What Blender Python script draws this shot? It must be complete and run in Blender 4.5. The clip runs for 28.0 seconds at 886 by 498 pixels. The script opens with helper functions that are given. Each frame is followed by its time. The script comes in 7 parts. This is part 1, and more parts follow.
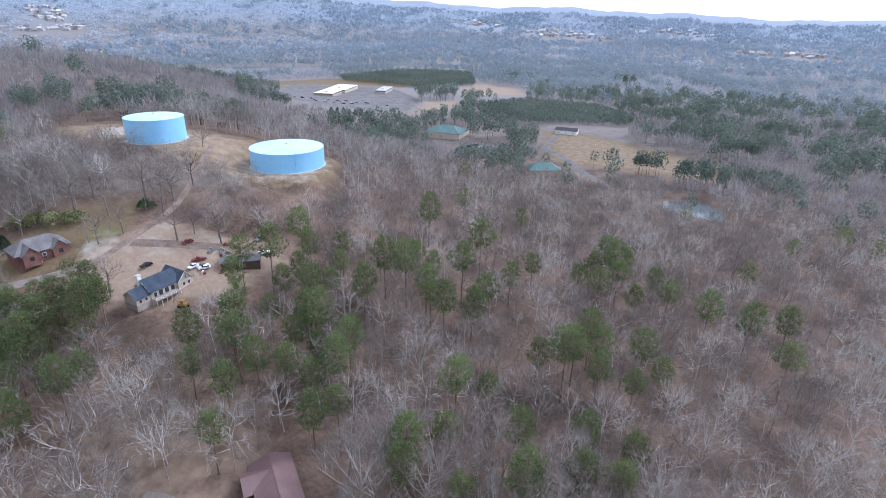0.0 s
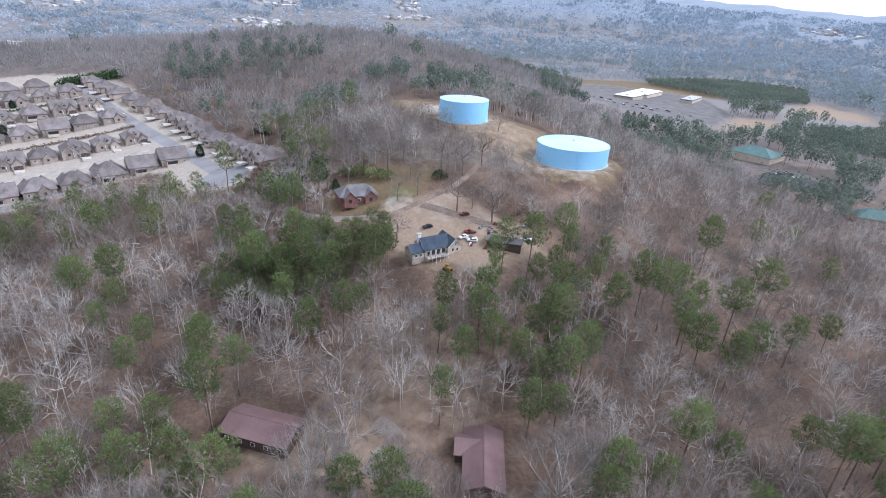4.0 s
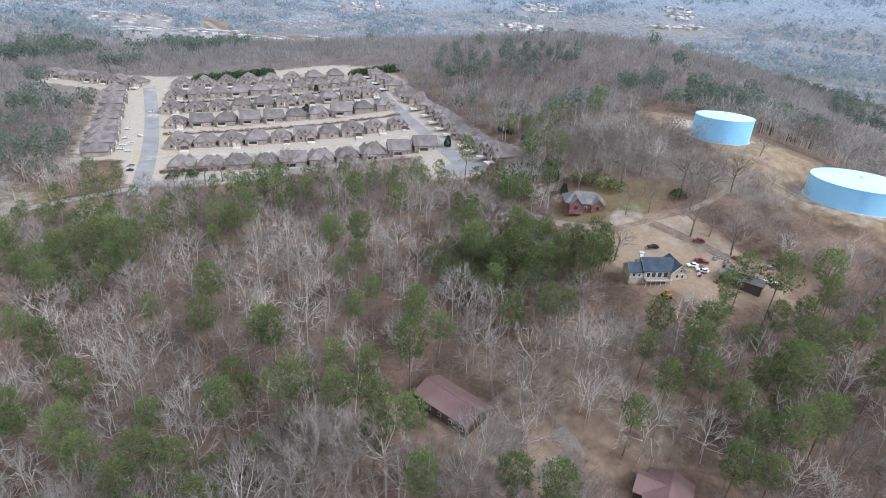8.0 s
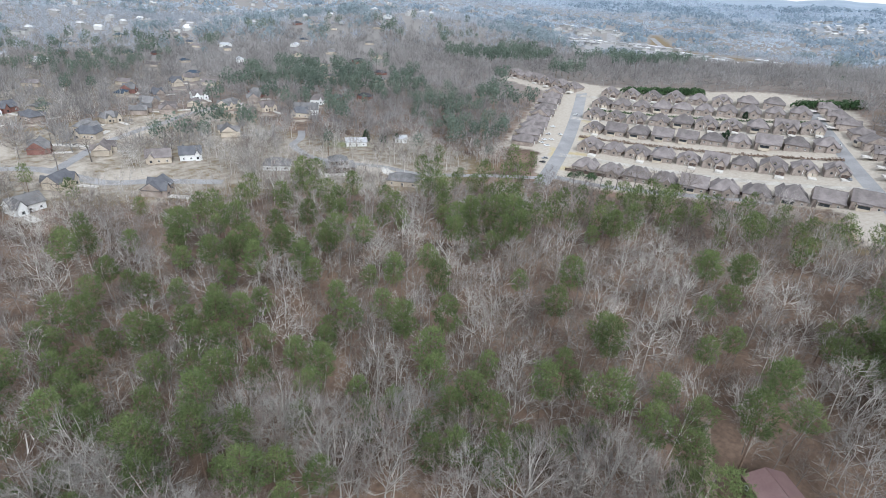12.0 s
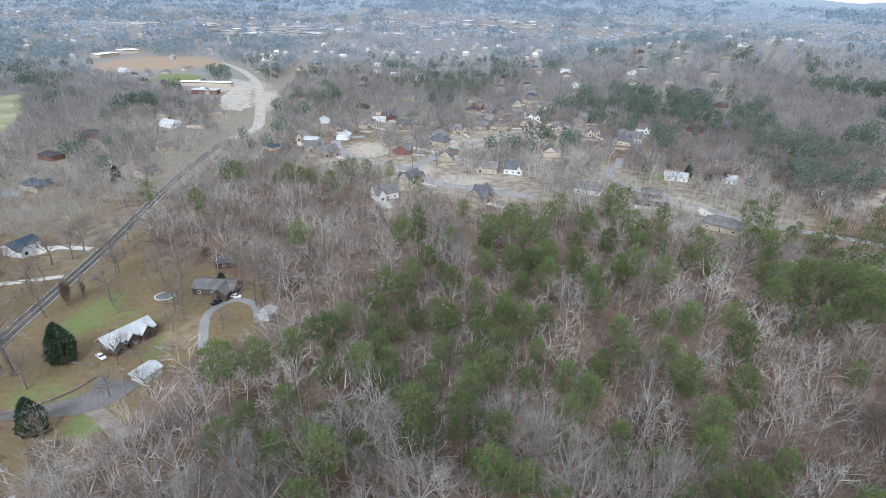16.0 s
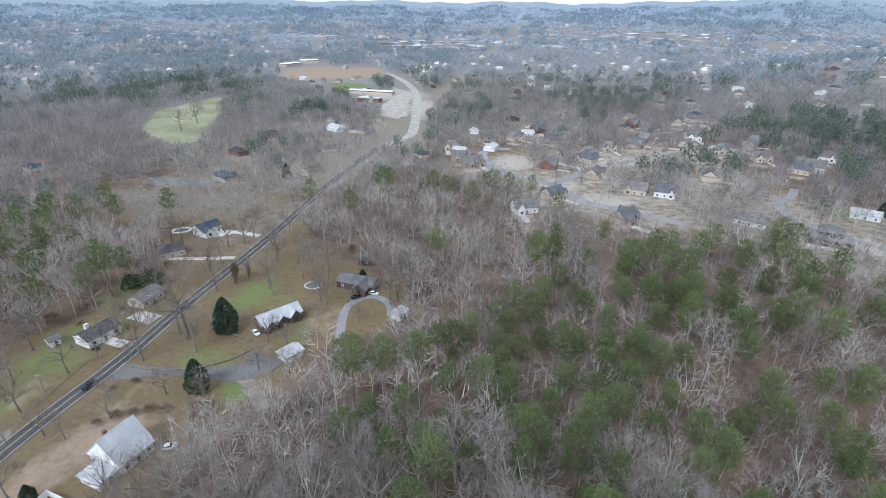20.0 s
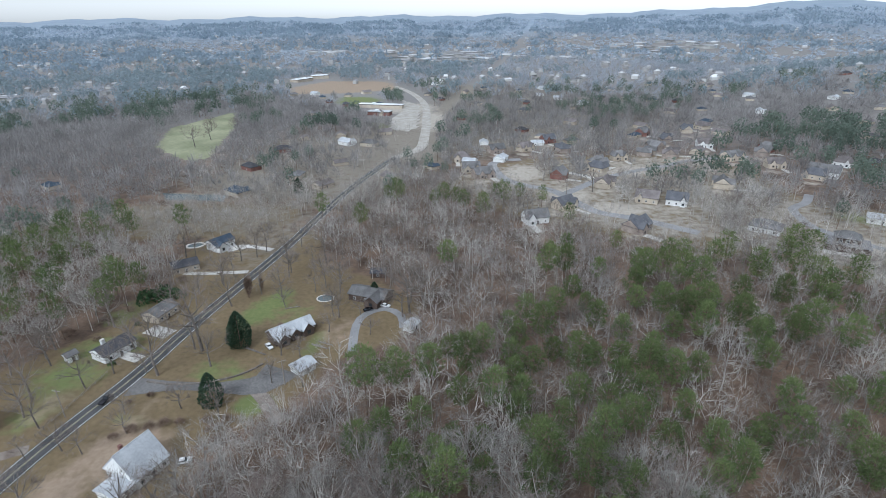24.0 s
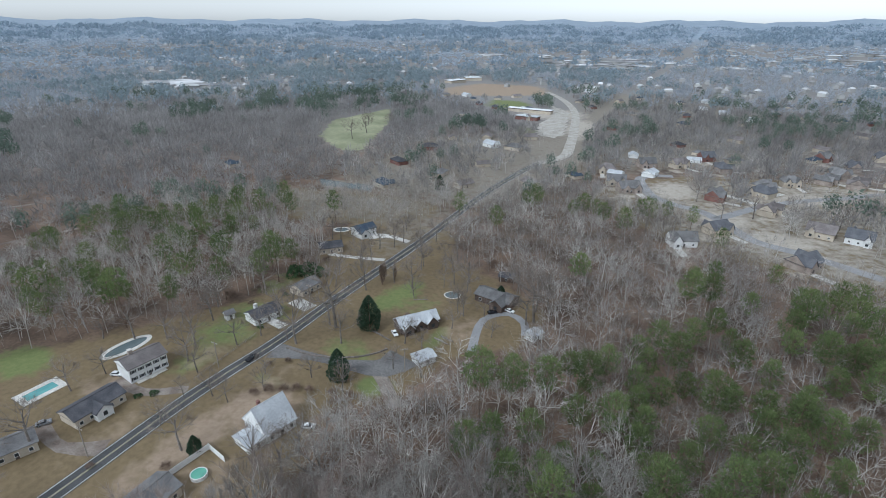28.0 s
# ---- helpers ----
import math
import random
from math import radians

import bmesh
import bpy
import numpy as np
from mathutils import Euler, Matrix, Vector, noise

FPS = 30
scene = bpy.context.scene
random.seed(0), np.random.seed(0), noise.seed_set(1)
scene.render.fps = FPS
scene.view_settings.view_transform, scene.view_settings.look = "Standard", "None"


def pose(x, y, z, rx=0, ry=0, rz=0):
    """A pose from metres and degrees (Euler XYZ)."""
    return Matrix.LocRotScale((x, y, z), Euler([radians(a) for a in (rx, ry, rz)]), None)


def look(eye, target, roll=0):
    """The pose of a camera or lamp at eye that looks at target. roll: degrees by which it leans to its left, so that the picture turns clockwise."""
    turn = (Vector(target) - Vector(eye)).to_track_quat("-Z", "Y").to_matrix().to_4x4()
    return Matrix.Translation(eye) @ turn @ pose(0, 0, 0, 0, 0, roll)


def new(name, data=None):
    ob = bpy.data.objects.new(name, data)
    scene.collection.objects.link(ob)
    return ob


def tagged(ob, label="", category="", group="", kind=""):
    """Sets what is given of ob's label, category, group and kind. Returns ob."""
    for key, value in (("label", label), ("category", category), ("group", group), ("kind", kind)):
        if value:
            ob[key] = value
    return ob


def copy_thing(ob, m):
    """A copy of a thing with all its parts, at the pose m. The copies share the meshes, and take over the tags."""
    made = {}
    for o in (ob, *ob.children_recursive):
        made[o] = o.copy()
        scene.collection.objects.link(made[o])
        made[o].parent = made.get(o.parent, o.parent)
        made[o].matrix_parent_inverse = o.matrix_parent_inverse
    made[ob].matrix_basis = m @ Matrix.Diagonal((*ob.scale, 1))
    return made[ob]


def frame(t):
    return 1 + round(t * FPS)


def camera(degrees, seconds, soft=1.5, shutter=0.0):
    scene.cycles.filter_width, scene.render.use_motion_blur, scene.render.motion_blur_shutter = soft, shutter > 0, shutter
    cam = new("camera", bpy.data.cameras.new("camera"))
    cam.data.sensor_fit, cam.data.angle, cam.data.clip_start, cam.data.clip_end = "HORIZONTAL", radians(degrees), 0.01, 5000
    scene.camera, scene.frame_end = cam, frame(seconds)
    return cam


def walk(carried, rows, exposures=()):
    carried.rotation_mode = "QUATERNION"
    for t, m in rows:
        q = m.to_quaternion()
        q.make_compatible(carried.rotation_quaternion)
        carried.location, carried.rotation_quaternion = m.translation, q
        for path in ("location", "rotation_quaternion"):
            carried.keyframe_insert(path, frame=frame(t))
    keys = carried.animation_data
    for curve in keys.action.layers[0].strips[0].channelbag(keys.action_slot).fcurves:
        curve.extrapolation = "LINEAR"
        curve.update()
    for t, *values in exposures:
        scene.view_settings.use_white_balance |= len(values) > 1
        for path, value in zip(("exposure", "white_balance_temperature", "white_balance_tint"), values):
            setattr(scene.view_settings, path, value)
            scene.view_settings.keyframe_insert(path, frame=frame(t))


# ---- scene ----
# ---- camera ----
cam = camera(79.03, 28.0, soft=0.85)
# the plan below is drawn in units of 1.22 m, with the eye 100 units (122 m) up; the finished place is brought to metres at the end
UNIT = 1.22
# seconds, heading, pitch, roll and the place, in units, of a hovering eye that drifts a little
TURNS = [
    (0.0, -137.34, -23.60, 1.26, 0.61, 0.64, 101.09),
    (0.5, -135.03, -23.63, 1.50, 0.68, 0.64, 101.01),
    (1.0, -131.16, -23.76, 1.82, 0.81, 0.61, 100.89),
    (1.5, -125.12, -23.99, 2.33, 0.87, 0.52, 100.77),
    (2.0, -123.19, -24.04, 2.36, 0.88, 0.43, 100.67),
    (2.5, -122.12, -24.05, 2.40, 0.90, 0.41, 100.58),
    (3.0, -119.45, -24.13, 2.51, 0.90, 0.42, 100.47),
    (3.5, -113.38, -24.42, 2.95, 0.87, 0.40, 100.38),
    (5.5, -99.38, -25.03, 3.49, 0.30, 0.11, 100.02),
    (6.0, -97.46, -25.06, 3.44, 0.21, 0.17, 99.96),
    (6.5, -88.01, -25.61, 3.95, 0.05, 0.14, 99.87),
    (7.0, -83.65, -25.77, 4.06, -0.07, -0.03, 99.73),
    (7.5, -82.82, -25.63, 3.93, -0.12, -0.16, 99.55),
    (8.0, -82.40, -25.47, 3.69, -0.15, -0.23, 99.38),
    (8.5, -76.47, -25.72, 3.79, -0.20, -0.33, 99.27),
    (9.0, -73.81, -25.71, 3.74, -0.24, -0.37, 99.17),
    (9.5, -71.77, -25.61, 3.64, -0.27, -0.30, 99.05),
    (10.0, -67.24, -25.73, 3.66, -0.27, -0.27, 98.88),
    (10.5, -65.77, -25.54, 3.52, -0.39, -0.41, 98.71),
    (11.0, -54.34, -26.09, 3.95, -0.62, -0.70, 98.61),
    (11.5, -43.37, -26.62, 4.12, -0.77, -0.95, 98.66),
    (12.0, -40.36, -26.54, 4.06, -0.82, -1.00, 98.85),
    (12.5, -31.89, -26.86, 4.16, -0.87, -0.81, 99.07),
    (13.0, -27.13, -26.87, 4.17, -0.89, -0.56, 99.23),
    (13.5, -23.93, -26.74, 4.23, -0.89, -0.44, 99.31),
    (15.5, -12.28, -25.51, 1.29, -0.96, -0.41, 99.10),
    (16.0, -6.26, -25.48, 1.45, -0.89, -0.32, 99.23),
    (16.5, -4.27, -25.35, 1.37, -0.78, -0.23, 99.44),
    (17.0, -3.03, -25.17, 1.24, -0.66, -0.18, 99.64),
    (17.5, 0.12, -25.09, 1.17, -0.49, -0.08, 99.81),
    (18.0, 0.71, -24.98, 0.93, -0.33, 0.02, 99.99),
    (18.5, 4.68, -24.96, 0.95, -0.19, 0.04, 100.16),
    (19.0, 7.79, -24.89, 0.89, 0.00, 0.11, 100.26),
    (19.5, 8.47, -24.75, 0.69, 0.19, 0.18, 100.30),
    (20.0, 9.79, -24.59, 0.58, 0.29, 0.20, 100.33),
    (20.5, 10.00, -24.41, 0.37, 0.33, 0.18, 100.36),
    (21.0, 10.17, -24.24, 0.19, 0.34, 0.19, 100.38),
    (21.5, 10.26, -24.09, 0.01, 0.34, 0.19, 100.39),
    (23.5, 10.97, -23.47, -0.58, 0.56, 0.03, 100.49),
    (24.0, 11.15, -23.39, -0.77, 0.57, 0.06, 100.52),
    (24.5, 11.40, -23.30, -0.91, 0.57, 0.10, 100.57),
    (25.0, 11.63, -23.19, -1.03, 0.56, 0.12, 100.60),
    (25.5, 11.81, -23.10, -1.09, 0.55, 0.14, 100.62),
    (26.0, 12.01, -23.10, -1.16, 0.50, 0.15, 100.63),
    (26.5, 12.19, -23.02, -1.19, 0.42, 0.18, 100.63),
    (27.0, 18.07, -22.95, -0.65, 0.30, 0.27, 100.64),
    (27.5, 25.31, -22.99, 0.25, 0.19, 0.42, 100.67),
    (28.0, 26.25, -22.95, 0.28, 0.15, 0.53, 100.67),
]

PATH = [(t, pose(ex * UNIT, ey * UNIT, ez * UNIT, 90 + p, 0, y) @ pose(0, 0, 0, 0, 0, r)) for t, y, p, r, ex, ey, ez in TURNS]
walk(cam, PATH, exposures=((0, 0.95, 5450, 18), (8, 0.98, 5850, 12), (13, 0.93, 5890, 8), (20, 0.76, 5620, 8), (28, 0.38, 5630, 5)))

# ---- light: an overcast winter sky ----
world = bpy.data.worlds.new("world")
scene.world = world
world.use_nodes = True
wn = world.node_tree
sky = wn.nodes.new("ShaderNodeTexSky")
sky.sky_type, sky.sun_disc = "NISHITA", False
sky.sun_elevation, sky.sun_rotation = radians(42), radians(200)
sky.air_density, sky.dust_density, sky.ozone_density = 1.3, 0.5, 1.0
veil = wn.nodes.new("ShaderNodeHueSaturation")
veil.inputs["Saturation"].default_value = 0.12
wn.links.new(sky.outputs[0], veil.inputs["Color"])
dome = wn.nodes.new("ShaderNodeTexCoord")
rise = wn.nodes.new("ShaderNodeSeparateXYZ")
wn.links.new(dome.outputs["Generated"], rise.inputs[0])
cloud = wn.nodes.new("ShaderNodeMapRange")
cloud.inputs[1].default_value, cloud.inputs[2].default_value, cloud.inputs[3].default_value, cloud.inputs[4].default_value = 0.0, 0.9, 0.62, 1.38
wn.links.new(rise.outputs[2], cloud.inputs[0])
overcast = wn.nodes.new("ShaderNodeVectorMath")
overcast.operation = "SCALE"
wn.links.new(veil.outputs[0], overcast.inputs[0])
wn.links.new(cloud.outputs[0], overcast.inputs["Scale"])
wn.links.new(overcast.outputs[0], wn.nodes["Background"].inputs["Color"])
wn.nodes["Background"].inputs["Strength"].default_value = 0.15
sun = new("sun", bpy.data.lights.new("sun", "SUN"))
sun.data.energy, sun.data.angle, sun.data.color = 1.2, radians(14), (1.0, 0.98, 0.95)
sun.matrix_world = look((-40, -110, 120), (0, 0, 0))


# ---- materials ----
def mat(name, c1, c2, scale=0.2, rough=0.85, fine=0.0, fine_amount=0.25, bump=0.0, metal=0.0, island=0.0, rnd=0.0, detail=6.0, thin=0.0):
    """A surface of two colours mottled at one scale, with finer grain, relief and a shade of its own for each piece."""
    m = bpy.data.materials.new(name)
    m.use_nodes = True
    t = m.node_tree
    n, link = t.nodes, t.links.new
    bsdf = n["Principled BSDF"]
    bsdf.inputs["Roughness"].default_value, bsdf.inputs["Metallic"].default_value = rough, metal
    bsdf.inputs["Specular IOR Level"].default_value = 0.3
    co = n.new("ShaderNodeTexCoord")
    a = n.new("ShaderNodeTexNoise")
    a.inputs["Scale"].default_value, a.inputs["Detail"].default_value = scale, detail
    link(co.outputs["Object"], a.inputs["Vector"])
    ramp = n.new("ShaderNodeMapRange")
    ramp.inputs[1].default_value, ramp.inputs[2].default_value = 0.36, 0.64
    link(a.outputs["Fac"], ramp.inputs[0])
    mix = n.new("ShaderNodeMix")
    mix.data_type = "RGBA"
    mix.inputs[6].default_value, mix.inputs[7].default_value = (*c1, 1), (*c2, 1)
    link(ramp.outputs[0], mix.inputs[0])
    out = mix.outputs[2]

    def shade(source, amount, out):
        r = n.new("ShaderNodeMapRange")
        r.inputs[3].default_value, r.inputs[4].default_value = 1 - amount, 1 + amount
        link(source, r.inputs[0])
        h = n.new("ShaderNodeHueSaturation")
        link(out, h.inputs["Color"])
        link(r.outputs[0], h.inputs["Value"])
        return h.outputs[0]

    if fine:
        b = n.new("ShaderNodeTexNoise")
        b.inputs["Scale"].default_value, b.inputs["Detail"].default_value = fine, 4.0
        link(co.outputs["Object"], b.inputs["Vector"])
        out = shade(b.outputs["Fac"], fine_amount * 2, out)
        if bump:
            k = n.new("ShaderNodeBump")
            k.inputs["Strength"].default_value, k.inputs["Distance"].default_value = bump, 0.3
            link(b.outputs["Fac"], k.inputs["Height"])
            link(k.outputs[0], bsdf.inputs["Normal"])
    if island:
        out = shade(n.new("ShaderNodeNewGeometry").outputs["Random Per Island"], island, out)
    if rnd:
        out = shade(n.new("ShaderNodeObjectInfo").outputs["Random"], rnd, out)
    link(out, bsdf.inputs["Base Color"])
    if thin:
        back, both = n.new("ShaderNodeBsdfTranslucent"), n.new("ShaderNodeMixShader")
        link(out, back.inputs["Color"])
        both.inputs[0].default_value = thin
        link(bsdf.outputs[0], both.inputs[1])
        link(back.outputs[0], both.inputs[2])
        link(both.outputs[0], n["Material Output"].inputs["Surface"])
    return m


bark_pale = mat("pale_bark", (0.26, 0.232, 0.212), (0.52, 0.49, 0.465), 0.09, fine=0.8, fine_amount=0.12, rnd=0.3)
bark_grey = mat("grey_bark", (0.25, 0.225, 0.2), (0.42, 0.39, 0.36), 0.3, fine=3, fine_amount=0.15, rnd=0.5)
bark_silver = mat("silver_bark", (0.255, 0.236, 0.212), (0.44, 0.415, 0.385), 0.06, fine=2, fine_amount=0.15, rnd=0.4)
twig_silver = mat("silver_twigs", (0.26, 0.235, 0.215), (0.41, 0.385, 0.36), 0.05, island=0.3, rnd=0.25, thin=0.45)
twig_brown = mat("brown_twigs", (0.2, 0.161, 0.141), (0.325, 0.273, 0.245), 0.05, island=0.3, rnd=0.25, thin=0.45)
bark_white = mat("white_bark", (0.33, 0.305, 0.28), (0.5, 0.47, 0.445), 0.12, fine=1.2, fine_amount=0.12, rnd=0.25)
bark_oak = mat("oak_bark", (0.14, 0.12, 0.105), (0.23, 0.205, 0.185), 0.6, fine=4, rnd=0.25)
twig_oak = mat("oak_twigs", (0.15, 0.122, 0.105), (0.24, 0.205, 0.18), 0.2, island=0.3, rnd=0.2)
bark_brown = mat("brown_bark", (0.13, 0.085, 0.06), (0.22, 0.16, 0.12), 0.8, fine=6, rnd=0.2)
twig_grey = mat("grey_twigs", (0.205, 0.188, 0.17), (0.375, 0.352, 0.325), 0.05, island=0.3, rnd=0.3, thin=0.45)
needle = mat("pine_needles", (0.10, 0.14, 0.055), (0.185, 0.225, 0.09), 0.1, island=0.3, rnd=0.25, thin=0.45)
needle_dark = mat("cedar_needles", (0.04, 0.075, 0.046), (0.07, 0.11, 0.066), 0.3, island=0.3, rnd=0.1, thin=0.45)
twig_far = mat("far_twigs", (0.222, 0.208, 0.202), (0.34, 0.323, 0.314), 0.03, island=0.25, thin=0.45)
# pine green lightened and greyed: light haze painted into the needles
needle_far_haze = mat("hazed_far_needles", (0.115, 0.148, 0.12), (0.165, 0.2, 0.158), 0.02, island=0.25, thin=0.45)
# distance haze painted into the base colours: paler and bluer in two steps
twig_distant_haze = mat("hazed_distant_woods", (0.315, 0.337, 0.372), (0.4, 0.422, 0.46), 0.006, island=0.08, thin=0.45)
twig_remote_haze = mat("hazed_remote_woods", (0.352, 0.404, 0.47), (0.436, 0.488, 0.556), 0.004, island=0.08, thin=0.45)
needle_remote_haze = mat("hazed_remote_pines", (0.235, 0.295, 0.35), (0.285, 0.345, 0.4), 0.004, island=0.08, thin=0.45)
needle_distant_haze = mat("hazed_distant_pines", (0.218, 0.268, 0.29), (0.27, 0.322, 0.348), 0.008, island=0.08, thin=0.45)
asphalt = mat("asphalt", (0.05, 0.05, 0.052), (0.082, 0.081, 0.082), 0.15, fine=3, bump=0.2)
asphalt_pale = mat("worn_asphalt", (0.215, 0.21, 0.212), (0.28, 0.275, 0.277), 0.12, fine=2)
asphalt_worn = mat("stained_asphalt", (0.115, 0.109, 0.106), (0.17, 0.162, 0.157), 0.12, fine=1.5)
dirt_track = mat("brown_dirt_track", (0.16, 0.118, 0.092), (0.25, 0.195, 0.155), 0.25, fine=2, bump=0.3)
street_pale = mat("pale_street_asphalt", (0.215, 0.212, 0.216), (0.275, 0.271, 0.273), 0.1, fine=1.5, fine_amount=0.12)
lane_concrete = mat("tan_lane_concrete", (0.30, 0.275, 0.24), (0.42, 0.39, 0.35), 0.15, fine=2)
concrete = mat("concrete", (0.45, 0.425, 0.39), (0.56, 0.535, 0.495), 0.2, fine=2)
gravel = mat("gravel", (0.15, 0.115, 0.095), (0.26, 0.225, 0.195), 0.25, fine=3, bump=0.3)
paint_white = mat("white_paint", (0.72, 0.72, 0.70), (0.8, 0.8, 0.79), 0.5, rough=0.6, fine=3, fine_amount=0.05)
paint_yellow = mat("yellow_line_paint", (0.42, 0.38, 0.24), (0.55, 0.5, 0.36), 0.5, fine=2)
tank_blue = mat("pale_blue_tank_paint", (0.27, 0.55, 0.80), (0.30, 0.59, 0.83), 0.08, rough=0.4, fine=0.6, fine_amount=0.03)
# the roof's blue is paler and greyer than the shell's
tank_top = mat("paler_blue_tank_roof", (0.45, 0.68, 0.78), (0.52, 0.74, 0.82), 0.1, rough=0.45, fine=0.8, fine_amount=0.04)
shingle_brown = mat("brown_grey_shingles", (0.128, 0.112, 0.109), (0.195, 0.172, 0.167), 0.25, fine=2.5, fine_amount=0.12, bump=0.15, rnd=0.25)
shingle_blue = mat("blue_black_shingles", (0.035, 0.05, 0.075), (0.06, 0.08, 0.105), 0.3, fine=4, bump=0.3)
shingle_grey = mat("grey_shingles", (0.12, 0.115, 0.115), (0.18, 0.175, 0.175), 0.3, fine=4, bump=0.3, rnd=0.25)
shingle_dark = mat("charcoal_shingles", (0.05, 0.05, 0.058), (0.085, 0.083, 0.09), 0.3, fine=4, bump=0.3, rnd=0.2)
shingle_slate = mat("slate_shingles", (0.085, 0.088, 0.1), (0.13, 0.13, 0.142), 0.3, fine=4, fine_amount=0.15, bump=0.2)
metal_brown = mat("maroon_metal_roof", (0.15, 0.092, 0.09), (0.2, 0.13, 0.125), 0.15, rough=0.5, fine=2, fine_amount=0.08)
metal_white = mat("galvanised_roof", (0.36, 0.37, 0.39), (0.48, 0.495, 0.51), 0.25, rough=0.45, fine=2, fine_amount=0.1)
white_roof = mat("white_membrane_roof", (0.66, 0.68, 0.69), (0.74, 0.75, 0.76), 0.1, rough=0.6, fine=1, fine_amount=0.05)
brick_tan = mat("tan_brick", (0.25, 0.205, 0.178), (0.35, 0.30, 0.265), 0.4, fine=6, rnd=0.15)
brick_red = mat("red_brick", (0.17, 0.085, 0.072), (0.235, 0.125, 0.105), 0.4, fine=6)
siding_white = mat("white_siding", (0.66, 0.66, 0.65), (0.75, 0.75, 0.74), 0.3, rough=0.6, fine=3, fine_amount=0.06, rnd=0.08)
siding_beige = mat("beige_siding", (0.42, 0.36, 0.29), (0.5, 0.44, 0.36), 0.3, fine=3, fine_amount=0.08, rnd=0.15)
siding_brown = mat("dark_brown_siding", (0.07, 0.05, 0.042), (0.11, 0.08, 0.065), 0.4, fine=4)
glass = mat("dark_window_glass", (0.03, 0.035, 0.04), (0.05, 0.055, 0.06), 0.3, rough=0.12)
wood_grey = mat("weathered_wood", (0.22, 0.19, 0.165), (0.32, 0.28, 0.24), 0.8, fine=6)
pool_blue = mat("pool_water", (0.09, 0.26, 0.26), (0.13, 0.33, 0.32), 0.3, rough=0.08)
pool_green = mat("green_pool_water", (0.12, 0.33, 0.25), (0.16, 0.4, 0.3), 0.4, rough=0.1)
pond_water = mat("pond_water", (0.09, 0.115, 0.12), (0.13, 0.155, 0.16), 0.1, rough=0.05)
rubber = mat("tyre_rubber", (0.02, 0.02, 0.02), (0.035, 0.035, 0.035), 2.0)
car_white = mat("white_car_paint", (0.7, 0.7, 0.7), (0.75, 0.75, 0.75), 0.5, rough=0.25)
car_black = mat("black_car_paint", (0.015, 0.015, 0.018), (0.025, 0.025, 0.03), 0.5, rough=0.25)
car_red = mat("red_car_paint", (0.16, 0.025, 0.025), (0.22, 0.04, 0.035), 0.5, rough=0.3)
car_grey = mat("grey_car_paint", (0.2, 0.21, 0.23), (0.26, 0.27, 0.29), 0.5, rough=0.3)
far_wall = mat("pale_far_walls", (0.3, 0.295, 0.285), (0.44, 0.435, 0.42), 0.02, island=0.2)
far_roof = mat("mixed_far_roofs", (0.2, 0.195, 0.195), (0.46, 0.46, 0.47), 0.02, island=0.6)
green_metal = mat("green_metal_roof", (0.07, 0.14, 0.13), (0.1, 0.18, 0.17), 0.2, rough=0.5, fine=1.5, fine_amount=0.08)
shrub_green = mat("hedge_leaves", (0.035, 0.07, 0.03), (0.06, 0.105, 0.04), 0.8, island=0.35)
shrub_pale = mat("pale_hedge_leaves", (0.15, 0.17, 0.07), (0.24, 0.25, 0.12), 0.8, island=0.3)
shrub_brown = mat("dry_shrub_stems", (0.16, 0.11, 0.085), (0.24, 0.18, 0.14), 0.6, island=0.3, rnd=0.2)

# ---- the lie of the land ----
HILLS = ((-111, 268, 85, 85, 40), (-99, 540, 150, 130, 58), (-68, 600, 170, 120, 30), (-35, 950, 180, 180, 45), (-128, 470, 70, 80, -15))
PADS = ((215.2, -127, 37.0, 19), (260.5, -89, 46.8, 15))


def height(x, y):
    """The ground's height: a hill under the tanks, wooded ridges behind it, and far mountains."""
    x, y = np.asarray(x, float), np.asarray(y, float)
    z = np.zeros_like(x)
    for az, d, sx, sy, h in HILLS:
        a = radians(az)
        cx, cy = -math.sin(a) * d, math.cos(a) * d
        u, w = -(x - cx) * math.sin(a) + (y - cy) * math.cos(a), (x - cx) * math.cos(a) + (y - cy) * math.sin(a)
        z = z + h * np.exp(-u * u / (2 * sy * sy) - w * w / (2 * sx * sx))
    for cx, cy, level, flat in PADS:
        k = np.clip((np.hypot(x - cx, y - cy) - flat) / 14, 0, 1)
        k = k * k * (3 - 2 * k)
        z = level + (z - level) * k
    r, az = np.hypot(x, y), np.degrees(np.arctan2(-x, y))
    el = 0.12 + 2.7 * np.exp(-((az + 108) / 24) ** 2) + 0.7 * np.exp(-((az + 22) / 9) ** 2) + 0.5 * np.exp(-((az + 150) / 12) ** 2)
    el = el + 0.09 * np.sin(az * 0.5) + 0.06 * np.sin(az * 1.3 + 1) + 0.03 * np.sin(az * 3.1)
    s = np.clip((r - 1600) / 2350, 0, 1)
    s = s * s * (3 - 2 * s)
    z = z + s * (100 + 3950 * np.tan(np.radians(el)))
    roll = np.clip((r - 700) / 800, 0, 1) * (1 - s)
    return z + roll * (7 * np.sin(x * 0.006 + 1) * np.cos(y * 0.0052) + 4 * np.sin(x * 0.013 + y * 0.011))


def inside(poly, x, y):
    """Whether points lie in a polygon."""
    x, y = np.asarray(x, float), np.asarray(y, float)
    res = np.zeros(x.shape, bool)
    for (x0, y0), (x1, y1) in zip(poly, poly[1:] + poly[:1]):
        cut = (y0 > y) != (y1 > y)
        res ^= cut & (x < (x1 - x0) * (y - y0) / (y1 - y0 + 1e-9) + x0)
    return res


